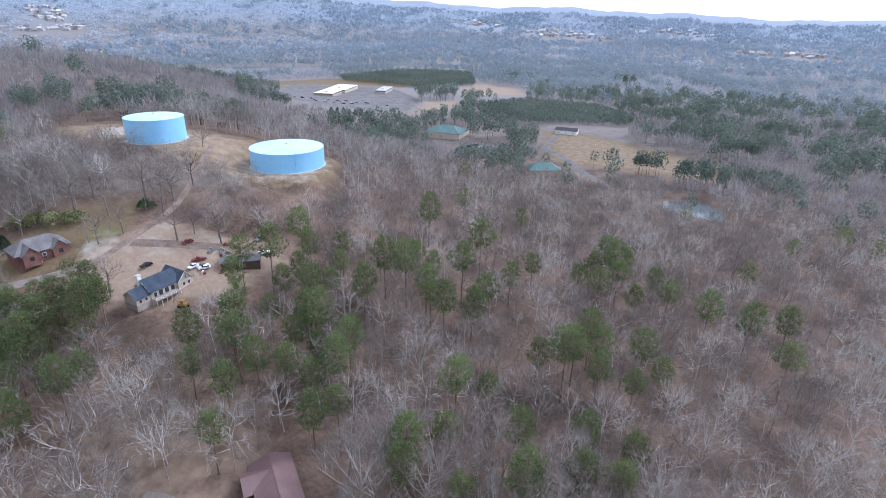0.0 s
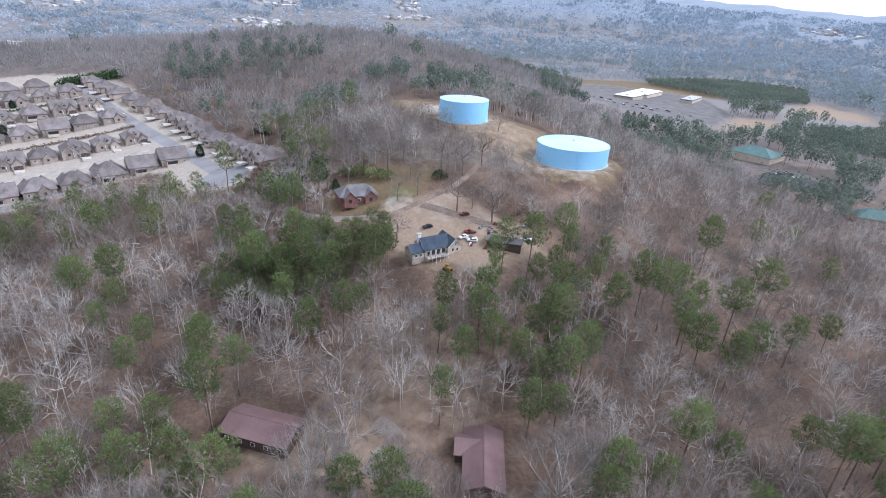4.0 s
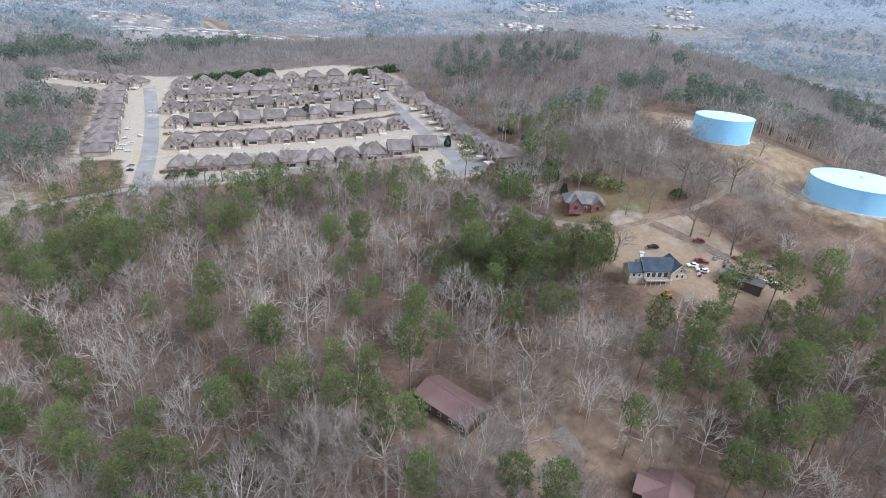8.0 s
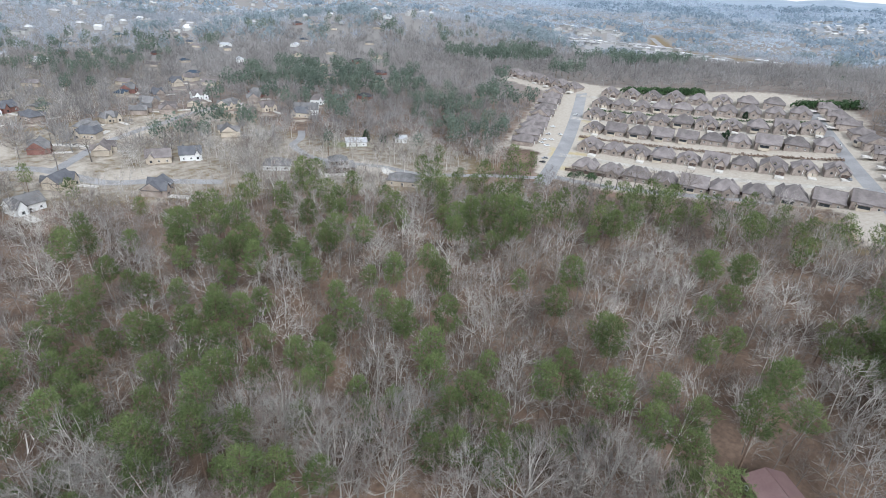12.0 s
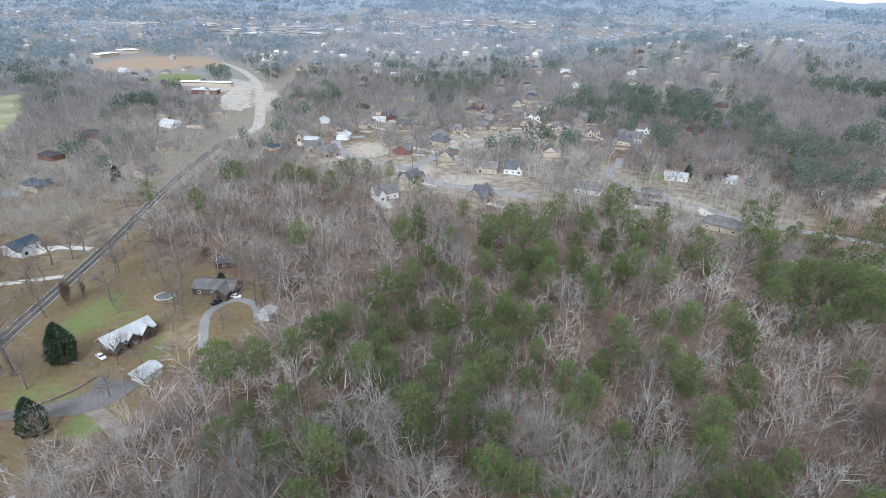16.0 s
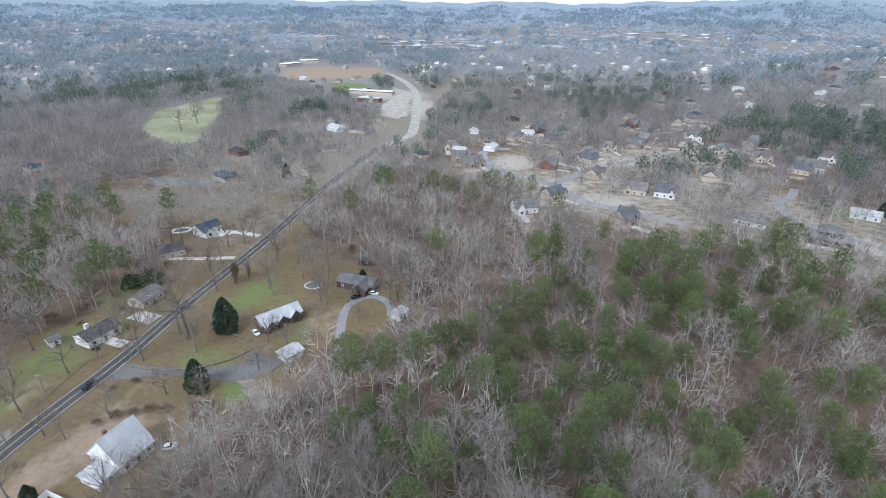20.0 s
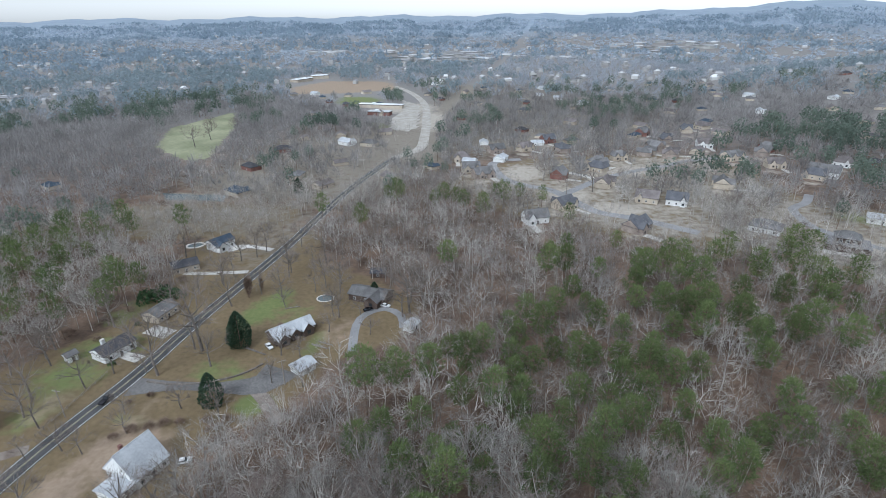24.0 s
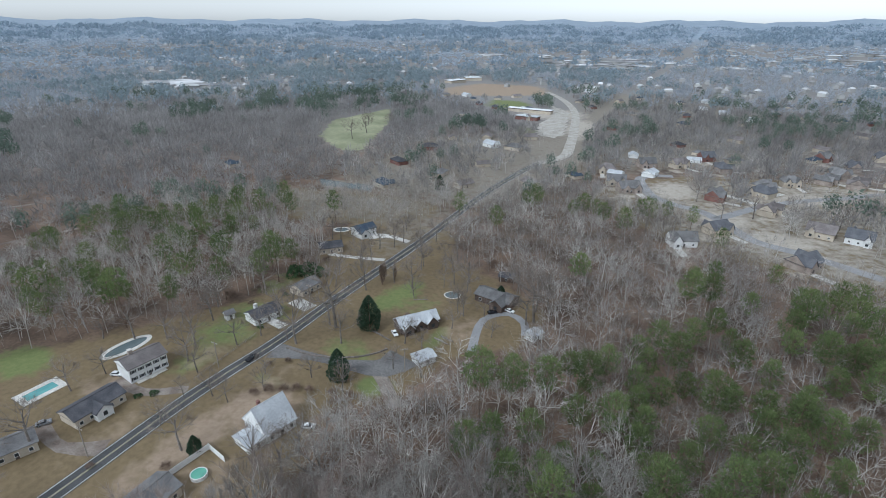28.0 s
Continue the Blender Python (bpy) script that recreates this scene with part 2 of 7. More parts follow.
TANK_CLEARING = [(360, -66), (335, -98), (262, -116), (246, -134), (206, -152), (188, -132), (196, -104), (219, -94), (250, -78), (290, -68)]
DIRT_YARD = [(193, -30), (196, -62), (172, -80), (154, -92), (150, -62), (160, -36), (178, -32)]
BRICK_LAWN = [(190, -46), (212, -66), (222, -44), (214, -14), (196, -14)]
SUBDIVISION = [(232, 196), (240, 160), (286, 92), (296, 62), (250, 40), (248, 14), (282, -2), (476, 122), (486, 180), (440, 262), (426, 408), (398, 400), (392, 332), (255, 248)]
WEST_YARDS = [(-106, 20), (-86, 52), (-74, 72), (-84, 94), (-68, 108), (-62, 134), (-42, 150), (-44, 178), (-72, 194), (-96, 206), (-112, 244), (-128, 236), (-166, 222), (-160, 190), (-146, 172), (-150, 134), (-166, 108), (-192, 66), (-160, 20)]
STRIP = [(462, 106), (380, 44), (300, -14), (262, -12), (226, 8), (206, 2), (206, -8), (228, -2), (260, -22), (304, -26), (390, 32), (470, 94)]
NORTH_YARDS = [(-250, 286), (-96, 250), (-60, 410), (60, 440), (150, 640), (-60, 900), (-190, 860), (-130, 520), (-250, 470)]
NEIGHBOURS = [(-62, 336), (-44, 378), (-8, 412), (96, 440), (140, 398), (150, 330), (214, 300), (224, 214), (160, 206), (100, 244), (62, 252), (20, 262), (-20, 284)]
MEADOW = [(286, -446), (214, -346), (104, -384), (112, -436), (205, -456), (268, -468)]
SHOP_LOT = [(692, -396), (730, -455), (674, -486), (637, -520), (589, -532), (494, -487), (446, -422), (468, -374), (492, -342), (530, -315)]
SHOP_FIELD = [(700, -380), (790, -440), (770, -540), (640, -610), (590, -548), (638, -526), (676, -492), (735, -458), (697, -398)]
WEST_FIELD = [(-332, 408), (-375, 487), (-364, 590), (-312, 503), (-286, 434), (-263, 380), (-268, 364), (-295, 378)]
ORCHARD = [(-252, 262), (-218, 266), (-181, 276), (-142, 278), (-131, 264), (-131, 243), (-140, 223), (-166, 222), (-205, 212)]
POND = [(-236, 286), (-194, 289), (-188, 278), (-226, 275)]
BALL_FIELD = [(-269, 662), (-230, 657), (-214, 703), (-245, 737), (-283, 727)]
RED_DIRT = [(-405, 825), (-391, 936), (-270, 922), (-222, 820), (-285, 766), (-365, 741)]
SCHOOL_LOT = [(-190, 705), (-156, 660), (-126, 520), (-130, 500), (-150, 508), (-166, 556), (-167, 617)]
PLANTATION_A = [(427, -516), (407, -587), (324, -614), (245, -571), (238, -526), (284, -491), (347, -428)]
PLANTATION_B = [(763, -564), (757, -692), (659, -778), (550, -661), (580, -567), (715, -537)]
CUT_A = [(508, -566), (579, -685), (490, -694), (439, -645), (474, -601)]
CUT_B = [(485, -483), (460, -531), (426, -484), (421, -414), (421, -394)]
DARK_LOT = [(297, -325), (309, -358), (269, -362), (249, -325), (275, -309)]
RIVER = [(113, -317), (100, -329), (83, -327), (75, -306), (90, -301), (107, -302)]
STORE_LOTS = [(782, 590), (905, 553), (940, 495), (983, 405), (1090, 448), (1068, 526), (1125, 693), (1034, 702), (927, 711)]
CORRIDOR = [(1055, 235), (1050, 296), (1029, 389), (1000, 501), (1217, 738), (1418, 864), (1142, 576), (1159, 442), (1163, 332), (1168, 264)]
ROUNDABOUT = [(-32, 352), (-30, 392), (-14, 396), (2, 352), (-8, 340)]


# ---- builders ----
class Shape:
    """Corners and faces that make one mesh."""

    def __init__(self):
        self.v, self.f = [], []

    def add(self, verts, faces):
        k = len(self.v)
        self.v += [tuple(p) for p in verts]
        self.f += [tuple(i + k for i in f) for f in faces]
        return self

    def box(self, x0, x1, y0, y1, z0, z1):
        p = [(x, y, z) for z in (z0, z1) for y in (y0, y1) for x in (x0, x1)]
        return self.add(p, [(0, 2, 3, 1), (4, 5, 7, 6), (0, 1, 5, 4), (2, 6, 7, 3), (0, 4, 6, 2), (1, 3, 7, 5)])

    def tube(self, p0, p1, r0, r1, n=6, cap=True):
        a, b = Vector(p0), Vector(p1)
        d = (b - a).normalized()
        s = d.orthogonal().normalized()
        t = d.cross(s)
        ring = [(math.cos(2 * math.pi * i / n), math.sin(2 * math.pi * i / n)) for i in range(n)]
        p = [a + (s * c + t * e) * r0 for c, e in ring] + [b + (s * c + t * e) * r1 for c, e in ring]
        f = [(i, (i + 1) % n, n + (i + 1) % n, n + i) for i in range(n)]
        if cap:
            f += [tuple(range(n))[::-1], tuple(range(n, 2 * n))]
        return self.add(p, f)

    def prism(self, outline, y0, y1):
        """An outline in x and z, drawn out along y."""
        n = len(outline)
        p = [(x, y0, z) for x, z in outline] + [(x, y1, z) for x, z in outline]
        return self.add(p, [tuple(range(n)), tuple(range(n, 2 * n))[::-1]] + [(i, n + i, n + (i + 1) % n, (i + 1) % n) for i in range(n)])

    def lathe(self, profile, n=32):
        """A profile of radius and height, turned about z."""
        k = len(profile)
        p = [(r * math.cos(2 * math.pi * i / n), r * math.sin(2 * math.pi * i / n), z) for i in range(n) for r, z in profile]
        return self.add(p, [(i * k + j, (i + 1) % n * k + j, (i + 1) % n * k + j + 1, i * k + j + 1) for i in range(n) for j in range(k - 1)])

    def mesh(self, name, material, smooth=False):
        me = bpy.data.meshes.new(name)
        me.from_pydata(self.v, [], self.f)
        me.materials.append(material)
        if smooth:
            me.shade_smooth()
        return me


def part(name, shape, material, parent, label="", at=None, smooth=False):
    """Links a shape as one mesh under a thing or a part."""
    me = shape if isinstance(shape, bpy.types.Mesh) else shape.mesh(name, material, smooth)
    ob = new(name, me)
    ob.parent = parent
    if at:
        ob.matrix_basis = at
    return tagged(ob, label)


def thing(name, x, y, turn=0.0, label="", category="", group="", z=None):
    """An Empty on the ground, turned by degrees."""
    ob = new(name)
    ob.empty_display_size = 0.5
    ob.matrix_basis = pose(x, y, float(height(x, y)) if z is None else z, 0, 0, turn)
    return tagged(ob, label, category, group)


def sheet(name, verts, tris, materials, index=None):
    """A mesh from arrays of corners and triangles."""
    verts, tris = np.asarray(verts, np.float32), np.asarray(tris, np.int32)
    me = bpy.data.meshes.new(name)
    me.vertices.add(len(verts))
    me.vertices.foreach_set("co", verts.ravel())
    me.loops.add(tris.size)
    me.loops.foreach_set("vertex_index", tris.ravel())
    me.polygons.add(len(tris))
    me.polygons.foreach_set("loop_start", np.arange(0, tris.size, 3, dtype=np.int32))
    for m in materials:
        me.materials.append(m)
    if index is not None:
        me.polygons.foreach_set("material_index", np.asarray(index, np.int32))
    me.update(calc_edges=True)
    return me


# ---- ground: one sheet to the mountains ----
def zone(x, y, poly, soft):
    """How far a point lies in a patch, with an uneven edge."""
    e = np.stack([inside(poly, x + soft * math.cos(k), y + soft * math.sin(k)) for k in np.arange(0, 6.2, 0.785)])
    return e.mean(0)


def spot(x, y, cx, cy, rx, ry, turn=0.0):
    c, s = math.cos(radians(turn)), math.sin(radians(turn))
    u, w = ((x - cx) * c + (y - cy) * s) / rx, (-(x - cx) * s + (y - cy) * c) / ry
    return np.clip(1.6 - 1.6 * np.hypot(u, w), 0, 1)


# houses of the nearer neighbourhood
HOMES = ((-51, 367), (-41, 354), (-39, 427), (-17, 436), (1, 470), (13, 437), (10, 361), (38, 396), (54, 416), (38, 343), (12, 297), (-3, 272), (60, 316), (76, 314), (48, 268), (99, 482), (126, 466), (135, 425), (93, 429), (76, 433), (169, 456), (158, 406), (204, 413), (-62, 396), (110, 352), (36, 381), (86, 454), (161, 442), (173, 379), (141, 541), (124, 525), (84, 510))
radii = [0.0, 20, 40, 60] + list(np.arange(72, 480, 3.6)) + list(480 * 1.02 ** np.arange(0, 108))
cols = 420
ra, aa = np.meshgrid(np.array(radii[1:]), np.linspace(0, 2 * math.pi, cols, endpoint=False), indexing="ij")
gx, gy = (ra * np.cos(aa)).ravel(), (ra * np.sin(aa)).ravel()
gz = height(gx, gy)
rows_n = len(radii) - 1
i0 = (np.arange(rows_n - 1)[:, None] * cols + np.arange(cols)[None, :]).ravel()
i1 = (np.arange(rows_n - 1)[:, None] * cols + (np.arange(cols)[None, :] + 1) % cols).ravel()
gtris = np.concatenate([np.stack([i0, i0 + cols, i1 + cols], 1), np.stack([i0, i1 + cols, i1], 1)])
hub = len(gx)
gtris = np.concatenate([gtris, np.stack([np.full(cols, hub), np.arange(cols), (np.arange(cols) + 1) % cols], 1)])
gx, gy, gz = np.append(gx, 0), np.append(gy, 0), np.append(gz, 0)
lawn = np.maximum.reduce([zone(gx, gy, p, 4) for p in (WEST_YARDS, BRICK_LAWN, TANK_CLEARING, NEIGHBOURS, ORCHARD)] + [zone(gx, gy, p, 10) for p in (MEADOW, SHOP_FIELD, CORRIDOR)])
lawn = np.maximum(lawn, 0.6 * zone(gx, gy, NORTH_YARDS, 30))
lawn = np.maximum(lawn, 0.5 * zone(gx, gy, STRIP, 3))
lawn = np.maximum(lawn, 0.9 * zone(gx, gy, [(232, 60), (256, 4), (292, 44), (280, 70)], 5))
green = np.maximum.reduce([0.5 * spot(gx, gy, 199, -44, 10, 12), 0.7 * spot(gx, gy, -140, 128, 20, 12, 20), 0.6 * spot(gx, gy, -95, 122, 16, 10), 0.5 * spot(gx, gy, -150, 150, 12, 20), 0.55 * spot(gx, gy, -135, 96, 10, 16), 0.5 * spot(gx, gy, -88, 160, 14, 14), 0.9 * spot(gx, gy, -100, 162, 9, 24, -10), 0.8 * spot(gx, gy, -77, 110, 9, 8), 0.7 * spot(gx, gy, -140, 112, 18, 16), 0.9 * spot(gx, gy, -184, 70, 16, 12), 0.7 * spot(gx, gy, -72, 142, 5, 14), 0.8 * spot(gx, gy, 168, 300, 24, 14, -25), 0.45 * spot(gx, gy, -106, 98, 10, 5), zone(gx, gy, BALL_FIELD, 8) * 0.9, 0.5 * spot(gx, gy, -168, 530, 22, 40, 30)])
dirt = np.maximum.reduce([zone(gx, gy, DIRT_YARD, 4), 0.55 * zone(gx, gy, TANK_CLEARING, 6), 0.42 * zone(gx, gy, MEADOW, 14), 0.8 * zone(gx, gy, CUT_A, 10), 0.8 * zone(gx, gy, CUT_B, 8), 0.9 * zone(gx, gy, RED_DIRT, 10), 0.6 * spot(gx, gy, 214, -124, 26, 26), 0.5 * spot(gx, gy, 262, -88, 22, 22), 0.75 * spot(gx, gy, -98, 88, 14, 16), 0.5 * spot(gx, gy, -90, 62, 14, 12), 0.62 * spot(gx, gy, 96, -6, 24, 30), 0.52 * spot(gx, gy, 116, -28, 44, 40), 0.5 * spot(gx, gy, -128, 62, 6, 18), 0.75 * spot(gx, gy, -106, 74, 10, 44, -4), 0.6 * spot(gx, gy, -148, 74, 14, 10), 0.5 * spot(gx, gy, -66, 150, 12, 18), 0.5 * spot(gx, gy, -134, 100, 8, 14)])
pale = np.maximum.reduce([zone(gx, gy, SUBDIVISION, 4), 0.42 * zone(gx, gy, NEIGHBOURS, 12)] + [0.8 * spot(gx, gy, *k) for k in ((212, -122, 25, 25), (262, -90, 20, 20), (300, -84, 30, 12, -10), (-14, 368, 24, 34), (16, 322, 22, 26), (42, 300, 26, 20), (60, 384, 34, 20, 40), (40, 352, 20, 18), (158, 252, 16, 34, 30), (-118, 560, 26, 90, 12), (-170, 640, 60, 60), (110, 420, 30, 16, 40))])
pale = np.maximum.reduce([pale] + [k * spot(gx, gy, *at) for k, at in ((0.5, (217, 13, 14, 9, 35)), (0.55, (195, -42, 10, 12)), (0.42, (186, -56, 18, 14)), (0.38, (174, -70, 14, 9)), (0.45, (240, -17, 26, 5, 20)))])
pale = np.maximum.reduce([pale] + [0.72 * spot(gx, gy, hx * 0.968, hy * 0.968, 10, 6.5, (hx * 7 + hy * 3) % 180) for hx, hy in HOMES])
pale *= 1 - zone(gx, gy, [(252, 246), (269, 225), (232, 197), (214, 212)], 3)
# greyer tan: haze painted on the far yards, plain ground on the tank slope
hazed_grey_tan = np.maximum.reduce([0.75 * zone(gx, gy, NORTH_YARDS, 30), 0.62 * zone(gx, gy, ORCHARD, 10), 0.62 * zone(gx, gy, NEIGHBOURS, 12), 0.6 * zone(gx, gy, [(286, -56), (252, -72), (213, -108), (191, -106), (207, -66), (234, -28), (290, -28)], 8), 0.55 * spot(gx, gy, -128, 235, 30, 70)])
yellow = np.maximum.reduce([0.8 * spot(gx, gy, 283, 206, 5, 12, 30), 0.8 * spot(gx, gy, 314, 224, 6, 14, -60), 0.7 * spot(gx, gy, 258, 186, 8, 22, 25), 0.8 * spot(gx, gy, 347, 248, 6, 12, -60), 0.7 * spot(gx, gy, 274, 218, 4, 30, -58)])
turf = np.maximum.reduce([0.95 * spot(gx, gy, 250.3, 182, 4.6, 6.5, 25), 0.95 * spot(gx, gy, 256.3, 173.9, 4.2, 6, 25)])
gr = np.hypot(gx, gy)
# how much haze is painted on the ground, growing with distance
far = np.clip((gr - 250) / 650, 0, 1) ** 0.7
ground_mesh = sheet("ground", np.stack([gx, gy, gz], 1), gtris, [])
ground_mesh.shade_smooth()
for key, chans in (("cover", (lawn, green, dirt)), ("cover_b", (pale, far, np.clip((gr - 1900) / 900, 0, 1))), ("cover_c", (hazed_grey_tan, yellow, turf))):
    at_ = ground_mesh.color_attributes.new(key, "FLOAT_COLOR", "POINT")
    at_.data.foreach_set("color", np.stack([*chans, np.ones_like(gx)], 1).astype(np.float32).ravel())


def ground_material():
    m = mat("leaf_litter", (0.077, 0.052, 0.037), (0.186, 0.127, 0.092), 0.07, fine=0.9, fine_amount=0.3, bump=0.5)
    t = m.node_tree
    n, link = t.nodes, t.links.new
    bsdf = n["Principled BSDF"]
    out = bsdf.inputs["Base Color"].links[0].from_socket
    co = n.new("ShaderNodeTexCoord")
    edge = n.new("ShaderNodeTexNoise")
    edge.inputs["Scale"].default_value, edge.inputs["Detail"].default_value = 0.22, 6
    link(co.outputs["Object"], edge.inputs["Vector"])
    grain = n.new("ShaderNodeTexNoise")
    grain.inputs["Scale"].default_value, grain.inputs["Detail"].default_value = 0.6, 8
    link(co.outputs["Object"], grain.inputs["Vector"])

    def cover(key, channel, c1, c2, out, rough_edge=0.9):
        at = n.new("ShaderNodeAttribute")
        at.attribute_name = key
        sep = n.new("ShaderNodeSeparateColor")
        link(at.outputs["Color"], sep.inputs[0])
        k = n.new("ShaderNodeMath")
        k.operation = "MULTIPLY_ADD"
        link(edge.outputs["Fac"], k.inputs[0])
        k.inputs[1].default_value = rough_edge
        k.inputs[2].default_value = -rough_edge / 2
        s = n.new("ShaderNodeMath")
        link(sep.outputs[channel], s.inputs[0])
        link(k.outputs[0], s.inputs[1])
        r = n.new("ShaderNodeMapRange")
        r.inputs[1].default_value, r.inputs[2].default_value = 0.3, 0.75
        link(s.outputs[0], r.inputs[0])
        g = n.new("ShaderNodeMix")
        g.data_type = "RGBA"
        g.inputs[6].default_value, g.inputs[7].default_value = (*c1, 1), (*c2, 1)
        link(grain.outputs["Fac"], g.inputs[0])
        x = n.new("ShaderNodeMix")
        x.data_type = "RGBA"
        link(r.outputs[0], x.inputs[0])
        link(out, x.inputs[6])
        link(g.outputs[2], x.inputs[7])
        return x.outputs[2]

    # painted haze, first layer: litter goes paler and greyer with distance
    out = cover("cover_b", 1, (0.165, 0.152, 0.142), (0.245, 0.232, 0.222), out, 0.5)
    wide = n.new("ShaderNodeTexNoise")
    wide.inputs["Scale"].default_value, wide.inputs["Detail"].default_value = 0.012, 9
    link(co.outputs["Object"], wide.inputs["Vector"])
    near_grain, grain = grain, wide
    # painted haze, second layer: remote ground and mountains coloured blue-grey
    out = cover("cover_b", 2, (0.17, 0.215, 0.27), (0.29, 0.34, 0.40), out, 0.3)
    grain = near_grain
    out = cover("cover", 0, (0.098, 0.072, 0.038), (0.225, 0.166, 0.094), out, 1.3)
    # grey-tan cover that carries the far yards' painted haze
    out = cover("cover_c", 0, (0.15, 0.128, 0.102), (0.265, 0.235, 0.195), out, 1.3)
    out = cover("cover", 1, (0.095, 0.125, 0.04), (0.20, 0.215, 0.085), out, 1.2)
    out = cover("cover", 2, (0.20, 0.143, 0.097), (0.365, 0.282, 0.207), out, 1.1)
    out = cover("cover_b", 0, (0.26, 0.225, 0.185), (0.47, 0.425, 0.365), out, 1.0)
    out = cover("cover_c", 1, (0.30, 0.24, 0.12), (0.46, 0.385, 0.22), out, 0.8)
    out = cover("cover_c", 2, (0.06, 0.13, 0.05), (0.10, 0.19, 0.075), out, 0.4)
    link(out, bsdf.inputs["Base Color"])
    return m


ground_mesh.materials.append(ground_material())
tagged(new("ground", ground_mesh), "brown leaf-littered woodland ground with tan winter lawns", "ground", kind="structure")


# ---- roads ----
def smooth_line(points, step=4.0):
    """A rounded line through the points."""
    p = [np.array(q, float) for q in points]
    p = [2 * p[0] - p[1]] + p + [2 * p[-1] - p[-2]]
    out = []
    for a, b, c, d in zip(p, p[1:], p[2:], p[3:]):
        n = max(2, int(np.linalg.norm(c - b) / step))
        for i in range(n):
            t = i / n
            out.append(0.5 * (2 * b + (c - a) * t + (2 * a - 5 * b + 4 * c - d) * t * t + (3 * b - a - 3 * c + d) * t ** 3))
    out.append(p[-2])
    return np.array(out)


def ribbon(points, width, lift=0.08, offset=0.0, widths=None):
    line = smooth_line(points)
    d = np.gradient(line, axis=0)
    d /= np.linalg.norm(d, axis=1)[:, None] + 1e-9
    side = np.stack([-d[:, 1], d[:, 0]], 1)
    w = np.full(len(line), width) if widths is None else np.interp(np.linspace(0, 1, len(line)), np.linspace(0, 1, len(widths)), widths)
    across = np.linspace(-0.5, 0.5, 5 if width > 2 else 2)
    v = np.stack([line + side * (offset + w * k)[:, None] for k in across], 1)
    m = len(across)
    z = height(v[..., 0], v[..., 1]) + lift
    s = Shape()
    p = np.concatenate([v, z[..., None]], 2).reshape(-1, 3)
    s.add(p.tolist(), [(i * m + j, (i + 1) * m + j, (i + 1) * m + j + 1, i * m + j + 1) for i in range(len(line) - 1) for j in range(m - 1)])
    return s


def road(name, points, width, material, label, lift=0.08, widths=None, category="road"):
    ob = new(name, ribbon(points, width, lift, 0.0, widths).mesh(name, material))
    return tagged(ob, label, category, kind="structure")


def slab(name, poly, material, label, cell=4.0, lift=0.1, category="pavement"):
    """A paved patch that follows the ground."""
    xs, ys = [q[0] for q in poly], [q[1] for q in poly]
    nx, ny = int((max(xs) - min(xs)) / cell) + 1, int((max(ys) - min(ys)) / cell) + 1
    s = Shape()
    for i in range(nx):
        for j in range(ny):
            x, y = min(xs) + i * cell, min(ys) + j * cell
            if inside(poly, x + cell / 2, y + cell / 2):
                q = [(x, y), (x + cell, y), (x + cell, y + cell), (x, y + cell)]
                s.add([(a, b, float(height(a, b)) + lift) for a, b in q], [(0, 1, 2, 3)])
    return tagged(new(name, s.mesh(name, material)), label, category, kind="structure")


MAIN = [(-119, -40), (-120, 20), (-120.5, 46), (-121.5, 76), (-121, 94), (-119.5, 117), (-120, 151), (-119, 201), (-119, 224), (-120, 256), (-121, 319), (-115, 398), (-101, 430), (-110, 481), (-124, 552), (-145, 644), (-168, 714), (-200, 784), (-240, 850)]
main_road = road("road", MAIN, 5.5, asphalt, "grey two-lane asphalt road with painted lines")
for off, wd, m, nm in ((-0.16, 0.13, paint_yellow, "centre_line"), (0.16, 0.13, paint_yellow, "centre_line"), (-2.4, 0.15, paint_white, "edge_line"), (2.4, 0.15, paint_white, "edge_line")):
    part(nm, ribbon(MAIN[:12], wd, 0.11, off), m, main_road)
road("road", [(-115, 398), (-103, 430), (-110, 481), (-124, 552), (-145, 644), (-168, 714), (-200, 784), (-240, 850)], 9, lane_concrete, "pale worn road towards the school", lift=0.3)
road("driveway", [(-117, 111), (-102, 114), (-88, 116), (-79, 119), (-76, 127)], 5, asphalt_worn, "grey asphalt driveway fanning out at a house", widths=(9, 4, 4, 9, 13), category="driveway", lift=0.1)
road("driveway", [(-82, 118), (-74, 112), (-66, 104)], 4, gravel, "worn gravel lane into the woods", category="driveway")
road("driveway", [(-58, 140), (-62, 156), (-61, 164), (-55, 169), (-48, 165), (-45, 157)], 3.0, street_pale, "pale gravel horseshoe driveway", category="driveway")
road("driveway", [(-124, 58), (-134, 53), (-147, 55)], 4, gravel, "pinkish gravel driveway", category="driveway", widths=(6, 3, 4.5))
road("driveway", [(-125, 84), (-136, 77), (-148, 78)], 3.4, gravel, "dark gravel driveway beside a white house", category="driveway")
road("driveway", [(-124, 214), (-138, 216), (-146, 211)], 3.5, concrete, "white concrete driveway", category="driveway", widths=(3.5, 3.5, 9))
road("driveway", [(-123, 190), (-138, 186), (-150, 184)], 3, concrete, "pale gravel driveway", category="driveway")
road("driveway", [(-124, 139), (-129, 140), (-134, 141)], 6, concrete, "concrete driveway at a grey-roofed house", category="driveway")
road("driveway", [(-124, 124), (-129, 125), (-133, 126)], 4, concrete, "concrete driveway at a small house", category="driveway")
road("street", [(222, 182), (233, 188), (290, 222), (350, 262), (406, 302)], 9, street_pale, "pale grey asphalt subdivision street")
road("street", [(266, 27), (300, 42), (345, 66), (400, 101), (452, 136)], 7.5, street_pale, "pale grey asphalt street ending in a turning circle")
